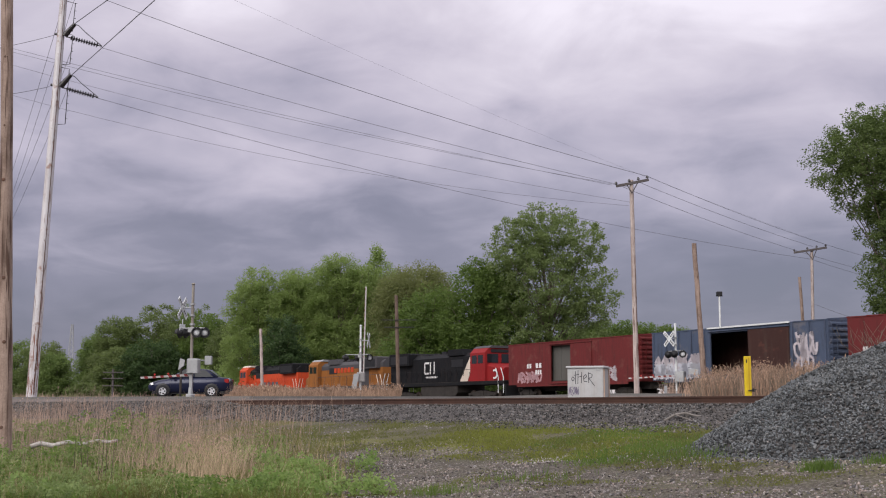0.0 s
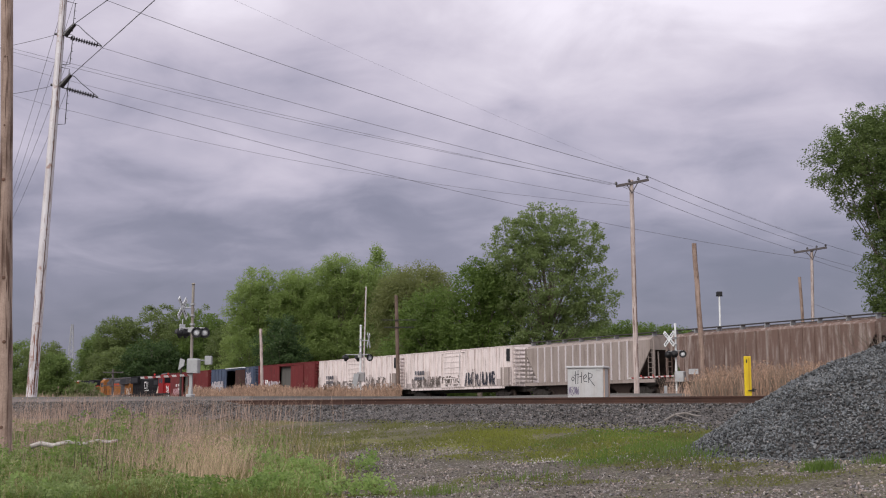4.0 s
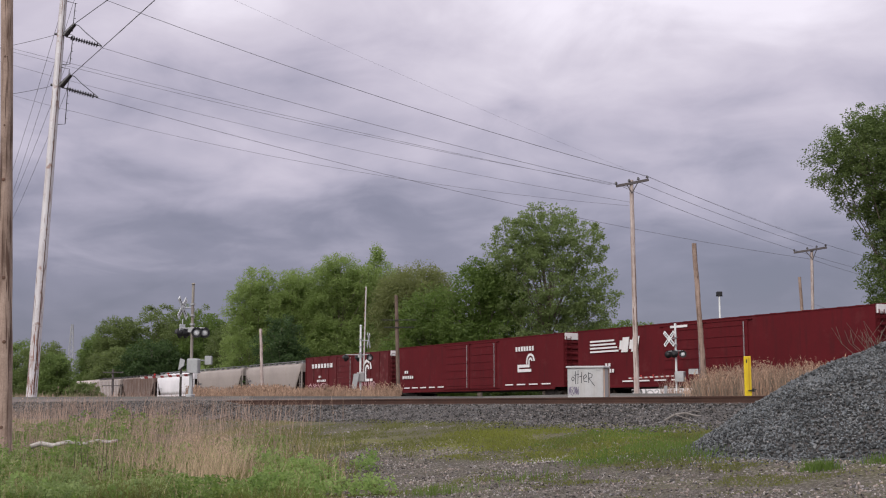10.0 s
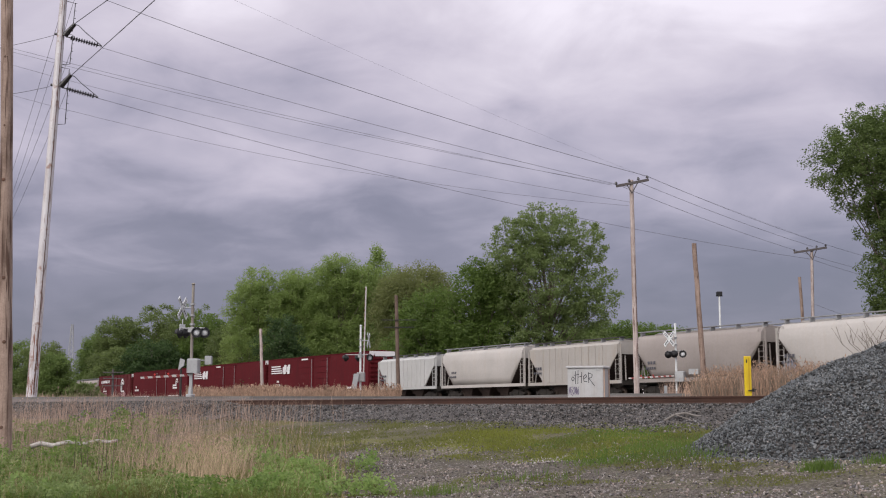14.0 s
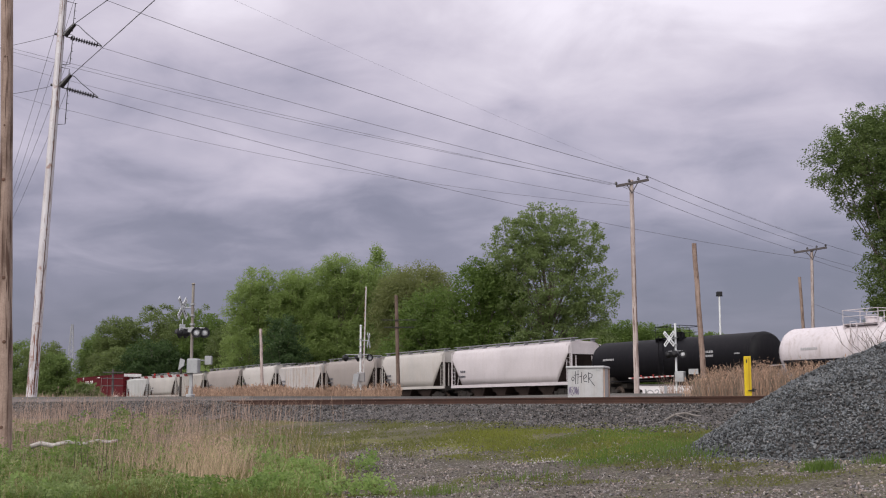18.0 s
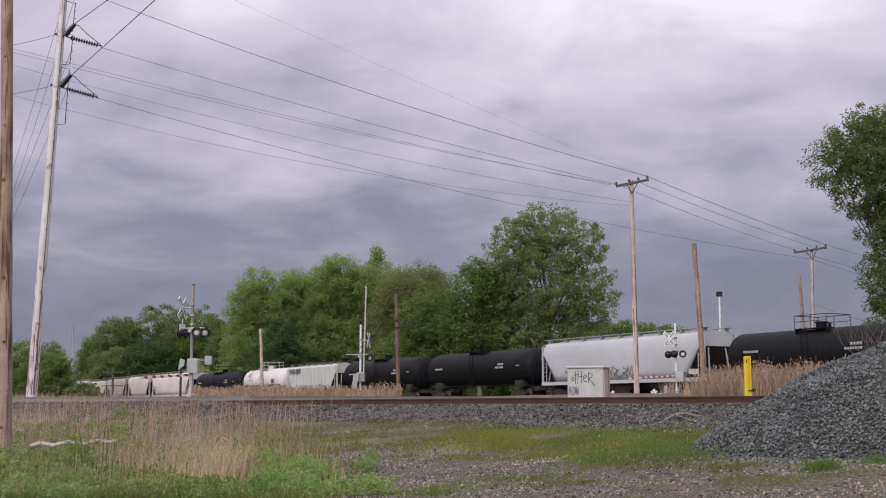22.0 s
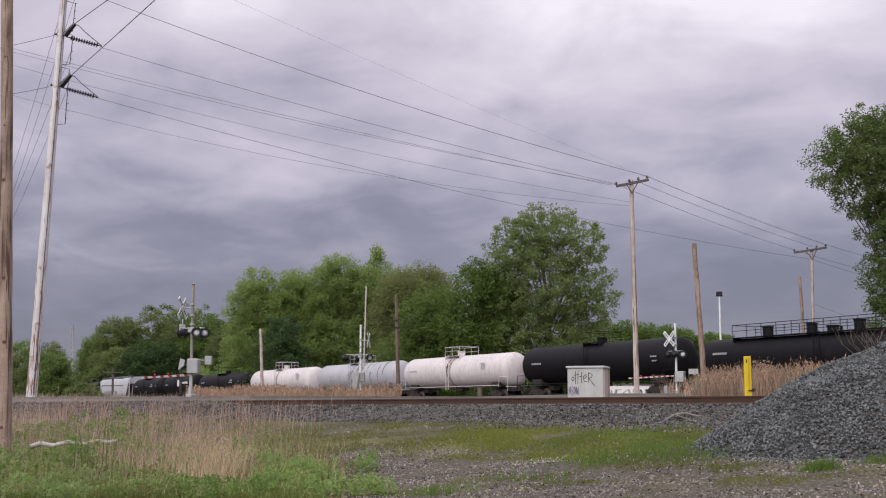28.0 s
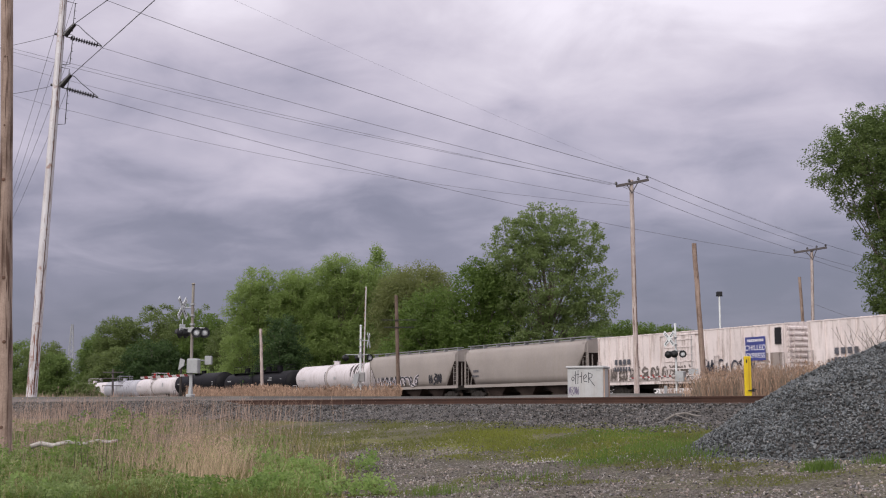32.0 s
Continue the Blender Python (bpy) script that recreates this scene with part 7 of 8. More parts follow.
def make_trees():
    # the large cottonwood beyond the line
    tree(10.9, 127, 21.4, "large full green cottonwood with a broad uneven crown", [(-2.9, 0, 0.79, 3.7, 3.0), (2.5, 0, 0.79, 4.1, 3.2), (-0.4, 0, 0.86, 3.9, 2.7), (-3.4, 0, 0.68, 3.5, 3.0), (4.1, 0, 0.63, 3.3, 3.2), (0, 0, 0.55, 5.2, 4.2), (-1.5, 0, 0.30, 4.8, 4.4), (3.0, 0, 0.34, 4.2, 4.0), (4.8, 0, 0.50, 2.9, 2.8)],
         LEAF_COTTON, 620, 36, 0.19, 3, 0.4, 0.2, clump_r=(0.45, 0.85), core=0.12, limb_step=26)
    tree(4.1, 128, 16.2, "bright green tree beside the large cottonwood", [(0, 0, 0.72, 3.2, 3.6), (-1.8, 0, 0.45, 3.4, 3.4), (1.5, 0, 0.4, 3.2, 3.4), (0.6, 0, 0.86, 2.0, 1.8), (2.6, 0, 0.66, 2.6, 2.8)], LEAF_FRESH, 400, 36, 0.20, 4, 0.3, 0.2, clump_r=(0.6, 1.1))
    tree(-1.15, 131, 13.6, "bright green spreading tree", [(0, 0, 0.66, 4.0, 3.4), (-2.2, 0, 0.40, 3.4, 3.0), (2.4, 0, 0.42, 3.4, 3.2), (0.4, 0, 0.22, 4.2, 2.6)], LEAF_FRESH, 400, 36, 0.20, 5, 0.3, 0.15, clump_r=(0.6, 1.1))
    tree(-3.2, 150, 18.4, "rounded yellow-green willow with drooping crown", [(0, 0, 0.74, 4.6, 4.2), (-2.6, 0, 0.66, 3.4, 4.0), (2.2, 0, 0.64, 3.0, 3.8), (0, 0, 0.35, 5.2, 4.5)], LEAF_YELLOW, 800, 58, 0.165, 6, 0.5, 0.2, droop=0.8, clump_r=(0.7, 1.2), rough=0.08)
    tree(-9.6, 172, 24.0, "tall green tree rising over the wood with a narrow top", [(0.3, 0, 0.905, 1.35, 1.4), (0.3, 0, 0.90, 1.3, 1.4), (0.2, 0, 0.88, 1.3, 1.4), (0, 0, 0.70, 4.2, 3.8), (-2.0, 0, 0.55, 3.8, 4.5), (2.2, 0, 0.55, 3.8, 4.5), (0, 0, 0.3, 4.8, 4.5)], LEAF_BRIGHT, 600, 54, 0.165, 7, 0.4, 0.2, clump_r=(0.7, 1.25), rough=0.12)
    tree(-14.8, 170, 21.9, "broad light green tree of the wood", [(0, 0, 0.82, 3.6, 3.2), (-2.8, 0, 0.70, 3.6, 4.0), (2.8, 0, 0.72, 3.4, 3.8), (-0.5, 0, 0.40, 5.0, 4.6)], LEAF_BRIGHT, 600, 54, 0.165, 8, 0.4, 0.15, clump_r=(0.7, 1.25), rough=0.12)
    tree(-20.6, 168, 19.6, "light green tree in young leaf", [(0, 0, 0.80, 3.4, 3.2), (-2.2, 0, 0.60, 3.4, 3.8), (2.4, 0, 0.62, 3.4, 3.8), (0, 0, 0.32, 4.6, 4.4)], LEAF_BRIGHT, 540, 54, 0.165, 9, 0.35, 0.2, clump_r=(0.7, 1.25), rough=0.12)
    tree(-26.0, 166, 19.8, "tall light green tree at the edge of the wood", [(0.3, 0, 0.83, 2.6, 2.8), (-1.2, 0, 0.66, 3.0, 3.6), (1.8, 0, 0.64, 3.2, 3.8), (-0.6, 0, 0.38, 3.8, 4.4), (0, 0, 0.15, 3.6, 3.0)], LEAF_BRIGHT, 540, 54, 0.165, 10, 0.35, 0.15, clump_r=(0.6, 1.15), rough=0.15)
    tree(-20.6, 152, 11.8, "dark green dense tree", [(0, 0, 0.62, 2.8, 3.6), (0.8, 0, 0.38, 3.2, 3.4), (-0.8, 0, 0.28, 3.2, 3.0)], LEAF_DARK, 240, 40, 0.20, 11, 0.3, 0.1)
    for x, y, h, seed in ((-23.2, 176, 18.6, 121), (-17.8, 178, 19.6, 122), (-12.4, 180, 21.0, 123), (-6.4, 176, 19.6, 124)):
        tree(x, y, h, "light green tree standing back in the wood", [(0, 0, 0.72, 3.2, 4.2), (-0.6, 0, 0.45, 3.6, 4.2), (0.6, 0, 0.22, 3.6, 3.6)], LEAF_BRIGHT, 220, 26, 0.30, seed, 0.35, 0.2, clump_r=(0.8, 1.3), rough=0.1)
    # the wood farther off along the line
    k = 0
    for x, y, h, w, leaf in ((-62, 262, 23.2, 7.5, LEAF_OLIVE), (-69.5, 258, 19.8, 5.0, LEAF_OLIVE), (-54, 258, 22.6, 6.5, LEAF_OLIVE), (-49, 250, 20.6, 5.8, LEAF_FRESH), (-75.5, 262, 16.4, 3.6, LEAF_MID), (-43.5, 245, 17.6, 5.0, LEAF_OLIVE), (-38.5, 240, 15.5, 4.5, LEAF_MID), (-59, 245, 14.0, 6.0, LEAF_DARK), (-66, 248, 12.5, 6.0, LEAF_OLIVE)):
        k += 1
        tree(x, y, h, "rounded green tree of the far wood", [(0, 0, 0.66, w, h * 0.30), (-w * 0.5, 0, 0.42, w * 0.8, h * 0.28), (w * 0.5, 0, 0.45, w * 0.8, h * 0.28), (0, 0, 0.22, w, h * 0.22)], leaf, 300, 46, 0.30, 20 + k, 0.4, 0.15, clump_r=(0.8, 1.5), rough=0.10)
    for x, y, h, w in ((-60.5, 172, 9.6, 3.6), (-55.5, 168, 9.2, 3.2), (-53.0, 165, 7.4, 1.9), (-66, 175, 9.0, 4.0), (-72, 178, 10.0, 4.5), (-47.5, 160, 2.7, 1.8), (-78, 176, 9, 4.5)):
        k += 1
        tree(x, y, h, "low dark green bushy tree before the line", [(0, 0, 0.62, w, h * 0.34), (-w * 0.4, 0, 0.3, w, h * 0.28), (w * 0.4, 0, 0.28, w, h * 0.28)], LEAF_OLIVE if k % 2 else LEAF_MID, 170, 36, 0.22, 20 + k, 0.25, 0.1)
    # bushes along the far side of the line
    for i in range(26):
        f = i / 25
        x, y = -46 + 62 * f, 216 - 88 * f + (i % 3) * 2.0
        h = 6.0 + 2.5 * math.sin(i * 2.1)
        tree(x, y, h, "green bush along the far side of the line", [(0, 0, 0.55, 3.0, h * 0.42), (1.2, 0.5, 0.3, 2.8, h * 0.3), (-1.2, 0.4, 0.28, 2.8, h * 0.3)], (LEAF_MID, LEAF_BRIGHT, LEAF_FRESH)[i % 3], 75, 24, 0.24, 60 + i, 0.15, 0.05, clump_r=(0.6, 1.1))
    # far low trees right of the cottonwood
    for x, y, h, w in ((33, 250, 17.2, 5.0), (38.5, 252, 17.6, 5.2), (44, 250, 17.2, 5.2), (50, 254, 16.2, 5.6), (28, 250, 16.5, 5.0), (58, 256, 15.5, 5.6)):
        k += 1
        tree(x, y, h, "far green tree beyond the yard", [(0, 0, 0.7, w, h * 0.28), (0, 0, 0.35, w, h * 0.3)], LEAF_FRESH, 340, 52, 0.30, 90 + k, 0.3, 0.2, clump_r=(1.0, 1.5), rough=0.02)
    # the tree at the edge, beyond the train
    tree(31.6, 83, 20.6, "large green cottonwood with ragged crown near the crossing", [(-1.0, 0, 0.805, 4.3, 3.5), (-3.5, 0, 0.80, 2.3, 2.3), (-1.8, 0, 0.885, 2.6, 2.2), (-0.6, 0, 0.95, 2.4, 1.5), (-1.0, 0, 0.665, 2.7, 2.3), (0.4, 0, 0.60, 2.7, 3.0), (2.6, 0, 0.74, 4.2, 4.2), (0.9, 0, 0.57, 3.2, 3.2), (0.0, 0, 0.40, 2.7, 2.6), (0.0, 0, 0.24, 2.7, 2.6), (1.4, 0, 0.12, 3.0, 2.4), (-0.4, 0, 0.92, 2.6, 1.5), (0.1, 0, 0.46, 2.3, 3.4), (0.0, 0, 0.30, 2.3, 3.6), (0.2, 0, 0.16, 2.5, 3.0), (0.2, 0, 0.36, 1.9, 4.6)],
         LEAF_EDGE, 900, 58, 0.135, 15, 0.3, 0.5, clump_r=(0.4, 0.75), core=0.25, limb_step=34)


make_trees()


# ---- grasses and weeds ----
def blades(points, low, high, width, lean, rng, tall=None):
    """Thin bent blades or stalks, as arrays of quads."""
    p = np.asarray(points)
    n = len(p)
    h = rng.uniform(low, high, n) * (1.0 if tall is None else tall)
    a = rng.uniform(0, 6.283, n)
    d = np.stack([np.cos(a), np.sin(a), np.zeros(n)], axis=1)
    side = np.stack([-np.sin(a + rng.uniform(0.6, 2.4, n)), np.cos(a), np.zeros(n)], axis=1) * width
    bend = rng.uniform(0.1, 1.0, n)[:, None] * lean * h[:, None]
    up = np.array([0, 0, 1.0])
    v, f = [], []
    levels = [(0.0, 1.0), (0.55, 0.75), (1.0, 0.12)]
    for t, w in levels:
        c = p + d * bend * t * t + up * (h * t)[:, None]
        v += [c - side * w, c + side * w]
    v = np.stack(v, axis=1).reshape(-1, 3)
    base = 6 * np.arange(n)[:, None]
    f = np.concatenate([base + np.array([0, 1, 3, 2]), base + np.array([2, 3, 5, 4])])
    return v, f


def plumes(points, heights, rng, size):
    """Feathery seed heads, each a bundle of small slivers."""
    n = len(points)
    per = 5
    c = np.repeat(np.asarray(points), per, axis=0) + np.stack([rng.normal(0, 0.03, n * per), rng.normal(0, 0.03, n * per), np.repeat(heights, per) - rng.uniform(0, 0.25, n * per)], axis=1)
    a = rng.normal(size=(n * per, 3)) * np.array([0.45, 0.45, 1.0])
    b = rng.normal(size=(n * per, 3)) * 0.28
    v = np.stack([c - a * size, c + b * size, c + a * size, c - b * size], axis=1).reshape(-1, 3)
    return v, np.arange(4 * n * per).reshape(-1, 4)


def field(name, label, category, spots, low, high, width, lean, mat, seed, plume=0.0, plume_mat=None, tall=None):
    rng = np.random.default_rng(seed)
    gain = np.array([tall(p[0], p[1]) for p in spots]) if tall else np.ones(len(spots))
    v, f = blades(spots, low, high, width, lean, rng, gain)
    ob = new(name, quick_mesh(name, v, f, mat))
    tagged(ob, label, category, kind="stuff")
    if plume:
        pick = rng.random(len(spots)) < 0.5
        pts = np.asarray(spots)[pick]
        v, f = plumes(pts, rng.uniform(low + (high - low) * 0.4, high, len(pts)) * gain[pick], rng, plume)
        h = part("seed_heads", quick_mesh("seed_heads", v, f, plume_mat or mat), mat, ob, "feathery seed heads")
    return ob


def spots_in(count, seed, x_of, y_of, z_of, keep=None):
    rng = np.random.default_rng(seed)
    pts = []
    while len(pts) < count:
        y = y_of(rng)
        x = x_of(rng, y)
        if keep and not keep(x, y, rng):
            continue
        pts.append((x, y, z_of(x, y)))
    return pts


def make_grass():
    # dry reeds before the train, tall to the east and low to the west
    def bumpy(fx, fy, seed, low, high):
        return lambda x, y: low + (high - low) * min(1.0, max(0.0, 0.5 + 0.9 * noise.noise(Vector((x * fx, y * fy, seed))) + 0.35 * noise.noise(Vector((x * fx * 4, y * fy * 4, seed + 5)))))
    east = bumpy(0.55, 0.35, 2.0, 0.62, 1.12)
    pts = spots_in(3300, 31, lambda r, y: (0.196 + 0.139 * r.random() ** 0.8) * y, lambda r: r.uniform(52.0, 60.5), lambda x, y: 1.9, lambda x, y, r: noise.noise(Vector((x * 0.8, y * 0.5, 1))) > -0.3 + 0.25 * r.random() and r.random() < 0.18 + (x / y - 0.198) / 0.028)
    field("dry_reeds", "tall dry tan reeds before the train", "reeds", pts, 0.7, 1.95, 0.010, 0.38, REED, 31, 0.045, REED, lambda x, y: east(x, y) * (0.62 + 0.38 * min(1.0, max(0.0, (x / y - 0.195) / 0.05))))
    pts = spots_in(1600, 37, lambda r, y: r.uniform(0.206, 0.335) * y, lambda r: r.uniform(52.0, 58), lambda x, y: 1.9)
    field("dark_reeds", "dark brown dead stems among the tan reeds", "reeds", pts, 0.5, 1.7, 0.010, 0.45, BARK, 37, 0, None, lambda x, y: 0.6 + 0.4 * min(1.0, max(0.0, (x / y - 0.195) / 0.05)))
    pts = spots_in(240, 36, lambda r, y: r.uniform(0.180, 0.212) * y, lambda r: r.uniform(66.0, 70.0), lambda x, y: 2.0)
    field("dry_reeds", "sparse dry reeds by the crossing signal", "reeds", pts, 0.4, 1.5, 0.010, 0.4, STALK, 36)
    west = bumpy(0.3, 0.2, 4.0, 0.65, 1.15)
    pts = spots_in(9000, 32, lambda r, y: r.uniform(-0.212, -0.035) * y, lambda r: r.uniform(72, 92), lambda x, y: 1.95, lambda x, y, r: noise.noise(Vector((x * 0.4, y * 0.3, 1))) > -0.35)
    field("dry_reeds", "low bed of dry tan reeds along the line", "reeds", pts, 0.5, 1.05, 0.016, 0.3, REED, 32, 0.06, REED, west)
    pts = spots_in(2600, 33, lambda r, y: r.uniform(-0.36, -0.2) * y, lambda r: r.uniform(84, 110), lambda x, y: 1.95)
    field("dry_reeds", "thin dry reeds and grass by the road", "reeds", pts, 0.4, 0.95, 0.02, 0.3, STALK, 33, 0, None, bumpy(0.2, 0.2, 7.0, 0.4, 1.1))
    # dead stalks and straw in the foreground
    hill = bumpy(0.45, 0.3, 9.0, 0.45, 1.25)
    drift_in = lambda x, y, r: noise.noise(Vector((x * 0.55, y * 0.4, 12))) > -0.38 + 0.7 * r.random() and r.random() < min(1.0, max(0.04, (-0.10 - x / y) / 0.09)) * min(1.0, max(0.25, (y - 21.5) / 5.0))
    pts = spots_in(1700, 41, lambda r, y: -0.365 * y + 0.32 * y * r.random(), lambda r: r.uniform(22.5, 42.0), ground_z, drift_in)
    field("dead_weeds", "thin dead brown weed stalks", "weeds", pts, 0.40, 1.25, 0.006, 0.35, STALK, 41, 0.016, STALK, hill)
    pts = spots_in(700, 48, lambda r, y: r.normal(-0.20, 0.05) * y, lambda r: r.uniform(22.0, 30.0), ground_z, drift_in)
    field("dead_weeds", "thin pale dead grass stems", "weeds", pts, 0.4, 1.15, 0.0045, 0.35, STRAW, 48, 0.016, STALK, hill)
    pts = spots_in(420, 42, lambda r, y: r.normal(-0.190, 0.019) * y, lambda r: r.uniform(21.0, 25.0), ground_z)
    field("straw_grass", "clump of tall pale golden dry grass", "grass", pts, 0.4, 1.1, 0.004, 0.65, STRAW, 42, 0.014, STRAW)
    pts = spots_in(450, 45, lambda r, y: r.uniform(-0.29, -0.12) * y, lambda r: r.uniform(21.0, 27), ground_z, drift_in)
    field("straw_grass", "thin brown dry grass among the weeds", "grass", pts, 0.5, 1.15, 0.0045, 0.5, STALK, 45, 0.014, STALK)
    pts = spots_in(1050, 52, lambda r, y: r.uniform(-0.37, -0.09) * y, lambda r: r.uniform(31.0, 43.0), ground_z, lambda x, y, r: noise.noise(Vector((x * 0.35, y * 0.3, 31))) > -0.25 + 0.4 * r.random() and r.random() < (-0.09 - x / y) / 0.11)
    field("dead_weeds", "thin mauve-brown dead weed stalks below the bank", "weeds", pts, 0.5, 1.3, 0.005, 0.35, STALK, 52, 0.014, STALK, hill)
    pts = spots_in(900, 55, lambda r, y: r.uniform(-0.37, -0.16) * y, lambda r: r.uniform(42.0, 53.0), ground_z, lambda x, y, r: u_of(x, y) > 1.8 and noise.noise(Vector((x * 0.3, y * 0.3, 33))) > -0.3 + 0.3 * r.random())
    field("dead_weeds", "mauve-brown dead weeds on the road bank", "weeds", pts, 0.4, 1.15, 0.009, 0.35, STALK, 55, 0.02, STALK, hill)
    pts = spots_in(240, 56, lambda r, y: r.normal(-0.196, 0.02) * y, lambda r: r.uniform(21.0, 24.0), ground_z)
    field("straw_grass", "leaning pale dry grass", "grass", pts, 0.5, 1.15, 0.0042, 0.75, STRAW, 56, 0.014, STALK)
    # a few taller stems
    pts = spots_in(11, 43, lambda r, y: r.normal(-0.290, 0.014) * y, lambda r: r.uniform(21.0, 23.0), ground_z)
    field("tall_stems", "a few tall dark dead stems", "weeds", pts, 1.3, 2.05, 0.009, 0.22, surface("dark_dead_stem", (0.085, 0.055, 0.045), (0.04, 0.026, 0.02), 0.9), 43)
    # green weeds
    rng = np.random.default_rng(44)
    for name, n, xr, yr, mat, rr, per, size, lift, seed in (("sage_weeds", 420, (-0.375, -0.12), (18.3, 21.5), WEED_SAGE, (0.07, 0.2), 24, 0.034, 0.20, 9),
                                                           ("sage_weeds", 260, (-0.375, -0.27), (21.5, 27.0), WEED_SAGE, (0.08, 0.22), 20, 0.036, 0.30, 10),
                                                           ("green_weeds", 900, (-0.375, -0.10), (18.3, 24.5), WEED, (0.08, 0.22), 22, 0.040, 0.17, 1),
                                                           ("leafy_weeds", 150, (-0.150, -0.045), (20.4, 23.2), WEED_PALE, (0.10, 0.34), 26, 0.042, 0.17, 2),
                                                           ("green_weeds", 1000, (-0.375, -0.13), (23.0, 33.0), WEED, (0.09, 0.24), 22, 0.042, 0.27, 3),
                                                           ("pale_weeds", 420, (-0.37, -0.10), (18.5, 23.0), WEED_PALE, (0.06, 0.18), 20, 0.038, 0.22, 4),
                                                           ("leafy_weeds", 220, (-0.24, -0.15), (24.0, 30.0), WEED_PALE, (0.08, 0.2), 22, 0.036, 0.24, 5),
                                                           ("leafy_weeds", 130, (-0.150, -0.055), (22.0, 25.5), WEED_PALE, (0.10, 0.34), 22, 0.046, 0.24, 7),
                                                           ("green_weeds", 520, (-0.375, -0.26), (24.0, 31.0), WEED, (0.10, 0.28), 22, 0.042, 0.38, 8),
                                                           ("green_weeds", 420, (-0.375, -0.22), (33.0, 44.0), WEED, (0.10, 0.30), 20, 0.055, 0.30, 6)):
        cs = []
        while len(cs) < n:
            y = rng.uniform(*yr)
            x = rng.uniform(*xr) * y
            if noise.noise(Vector((x * 0.9, y * 0.7, seed * 3.3))) < -0.02 + 0.5 * (rng.random() - 0.5):
                continue
            hump = max(0.2, 0.6 + 1.1 * noise.noise(Vector((x * 0.7, y * 0.7, seed * 5.1))))
            cs.append((x, y, ground_z(x, y) + lift * hump * rng.uniform(0.2, 2.2)))
        v, f = leaf_cards(cs, rng.uniform(rr[0], rr[1], n), per, size, rng)
        tagged(new(name, quick_mesh(name, v, f, mat)), "low leafy green weeds" if mat is WEED else "pale green leafy weeds", "weeds", kind="stuff")
    tuft = bumpy(0.8, 0.6, 15.0, 0.35, 1.5)
    pts = spots_in(10500, 46, lambda r, y: r.uniform(-0.375, -0.02) * y, lambda r: 18.2 + 13.0 * r.random() ** 1.5, ground_z, lambda x, y, r: noise.noise(Vector((x * 0.7, y * 0.7, 9))) > -0.25 + 0.4 * r.random() + 0.6 * max(0, x / y + 0.14) / 0.1)
    field("rough_grass", "rough green grass among the weeds", "grass", pts, 0.10, 0.50, 0.0060, 0.55, GRASS, 46, 0, None, tuft)
    pts = spots_in(2600, 49, lambda r, y: r.uniform(-0.375, -0.08) * y, lambda r: 18.2 + 9.0 * r.random(), ground_z, lambda x, y, r: noise.noise(Vector((x * 0.7, y * 0.7, 19))) > -0.15)
    field("dry_grass", "thin dry grass blades among the weeds", "grass", pts, 0.15, 0.6, 0.004, 0.6, STRAW, 49, 0, None, tuft)
    # short grass below the bank
    def in_band(x, y, r):
        u = u_of(x, y)
        return 2.9 < u < 8.6 + 1.5 * noise.noise(Vector((x * 0.4, y * 0.4, 4))) and noise.noise(Vector((x * 0.6, y * 0.6, 7))) > -0.25 + 0.3 * r.random()
    pts = spots_in(24000, 47, lambda r, y: r.uniform(-0.2, 0.26) * y, lambda r: r.uniform(22, 44), ground_z, in_band)
    field("short_grass", "short sparse yellow-green grass", "grass", pts, 0.02, 0.06, 0.010, 0.8, GRASS, 47, 0, None, bumpy(0.5, 0.5, 3.0, 0.5, 1.4))
    pts = spots_in(13000, 50, lambda r, y: r.normal(0.07, 0.06) * y, lambda r: r.uniform(24, 31), ground_z, lambda x, y, r: 4.0 < u_of(x, y) < 8.2 + r.random() and noise.noise(Vector((x * 0.5, y * 0.5, 17))) > -0.3 + 0.3 * r.random())
    field("lime_grass", "patch of short lime-green grass", "grass", pts, 0.02, 0.055, 0.010, 0.8, GRASS_LIME, 50, 0, None, bumpy(0.6, 0.6, 5.0, 0.5, 1.3))
    pts = spots_in(6500, 54, lambda r, y: r.normal(0.15, 0.035) * y, lambda r: r.uniform(23.0, 29.0), ground_z, lambda x, y, r: 3.2 < u_of(x, y) < 8.4 + r.random() and noise.noise(Vector((x * 0.6, y * 0.6, 27))) > -0.35 + 0.3 * r.random())
    field("fresh_grass", "fresh green short grass beside the stone heap", "grass", pts, 0.02, 0.065, 0.010, 0.8, GRASS_FRESH, 54, 0, None, bumpy(0.6, 0.6, 6.0, 0.5, 1.3))
    # moss and thin grass on the dirt
    pts = spots_in(7000, 53, lambda r, y: r.uniform(-0.12, 0.36) * y, lambda r: r.uniform(18.3, 24.5), ground_z, lambda x, y, r: 8.0 < u_of(x, y) and noise.noise(Vector((x * 0.7, y * 0.9, 41))) > 0.12 + 0.25 * r.random())
    field("thin_grass", "thin olive grass and moss on the dirt", "grass", pts, 0.01, 0.05, 0.008, 0.9, GRASS, 53, 0, None, tuft)
    # tufts by the stone heap and on the dirt
    for cx, cy, r0, n in ((6.25, 20.2, 0.17, 330), (7.25, 20.4, 0.2, 90), (-0.1, 20.6, 0.3, 200), (4.4, 24.6, 0.8, 500), (5.0, 23.0, 0.7, 420), (1.4, 21.6, 0.5, 120)):
        pts = spots_in(n, int(cx * 100) % 997 + 3, lambda r, y: cx + r.normal(0, r0), lambda r: cy + r.normal(0, r0 * 0.6), ground_z)
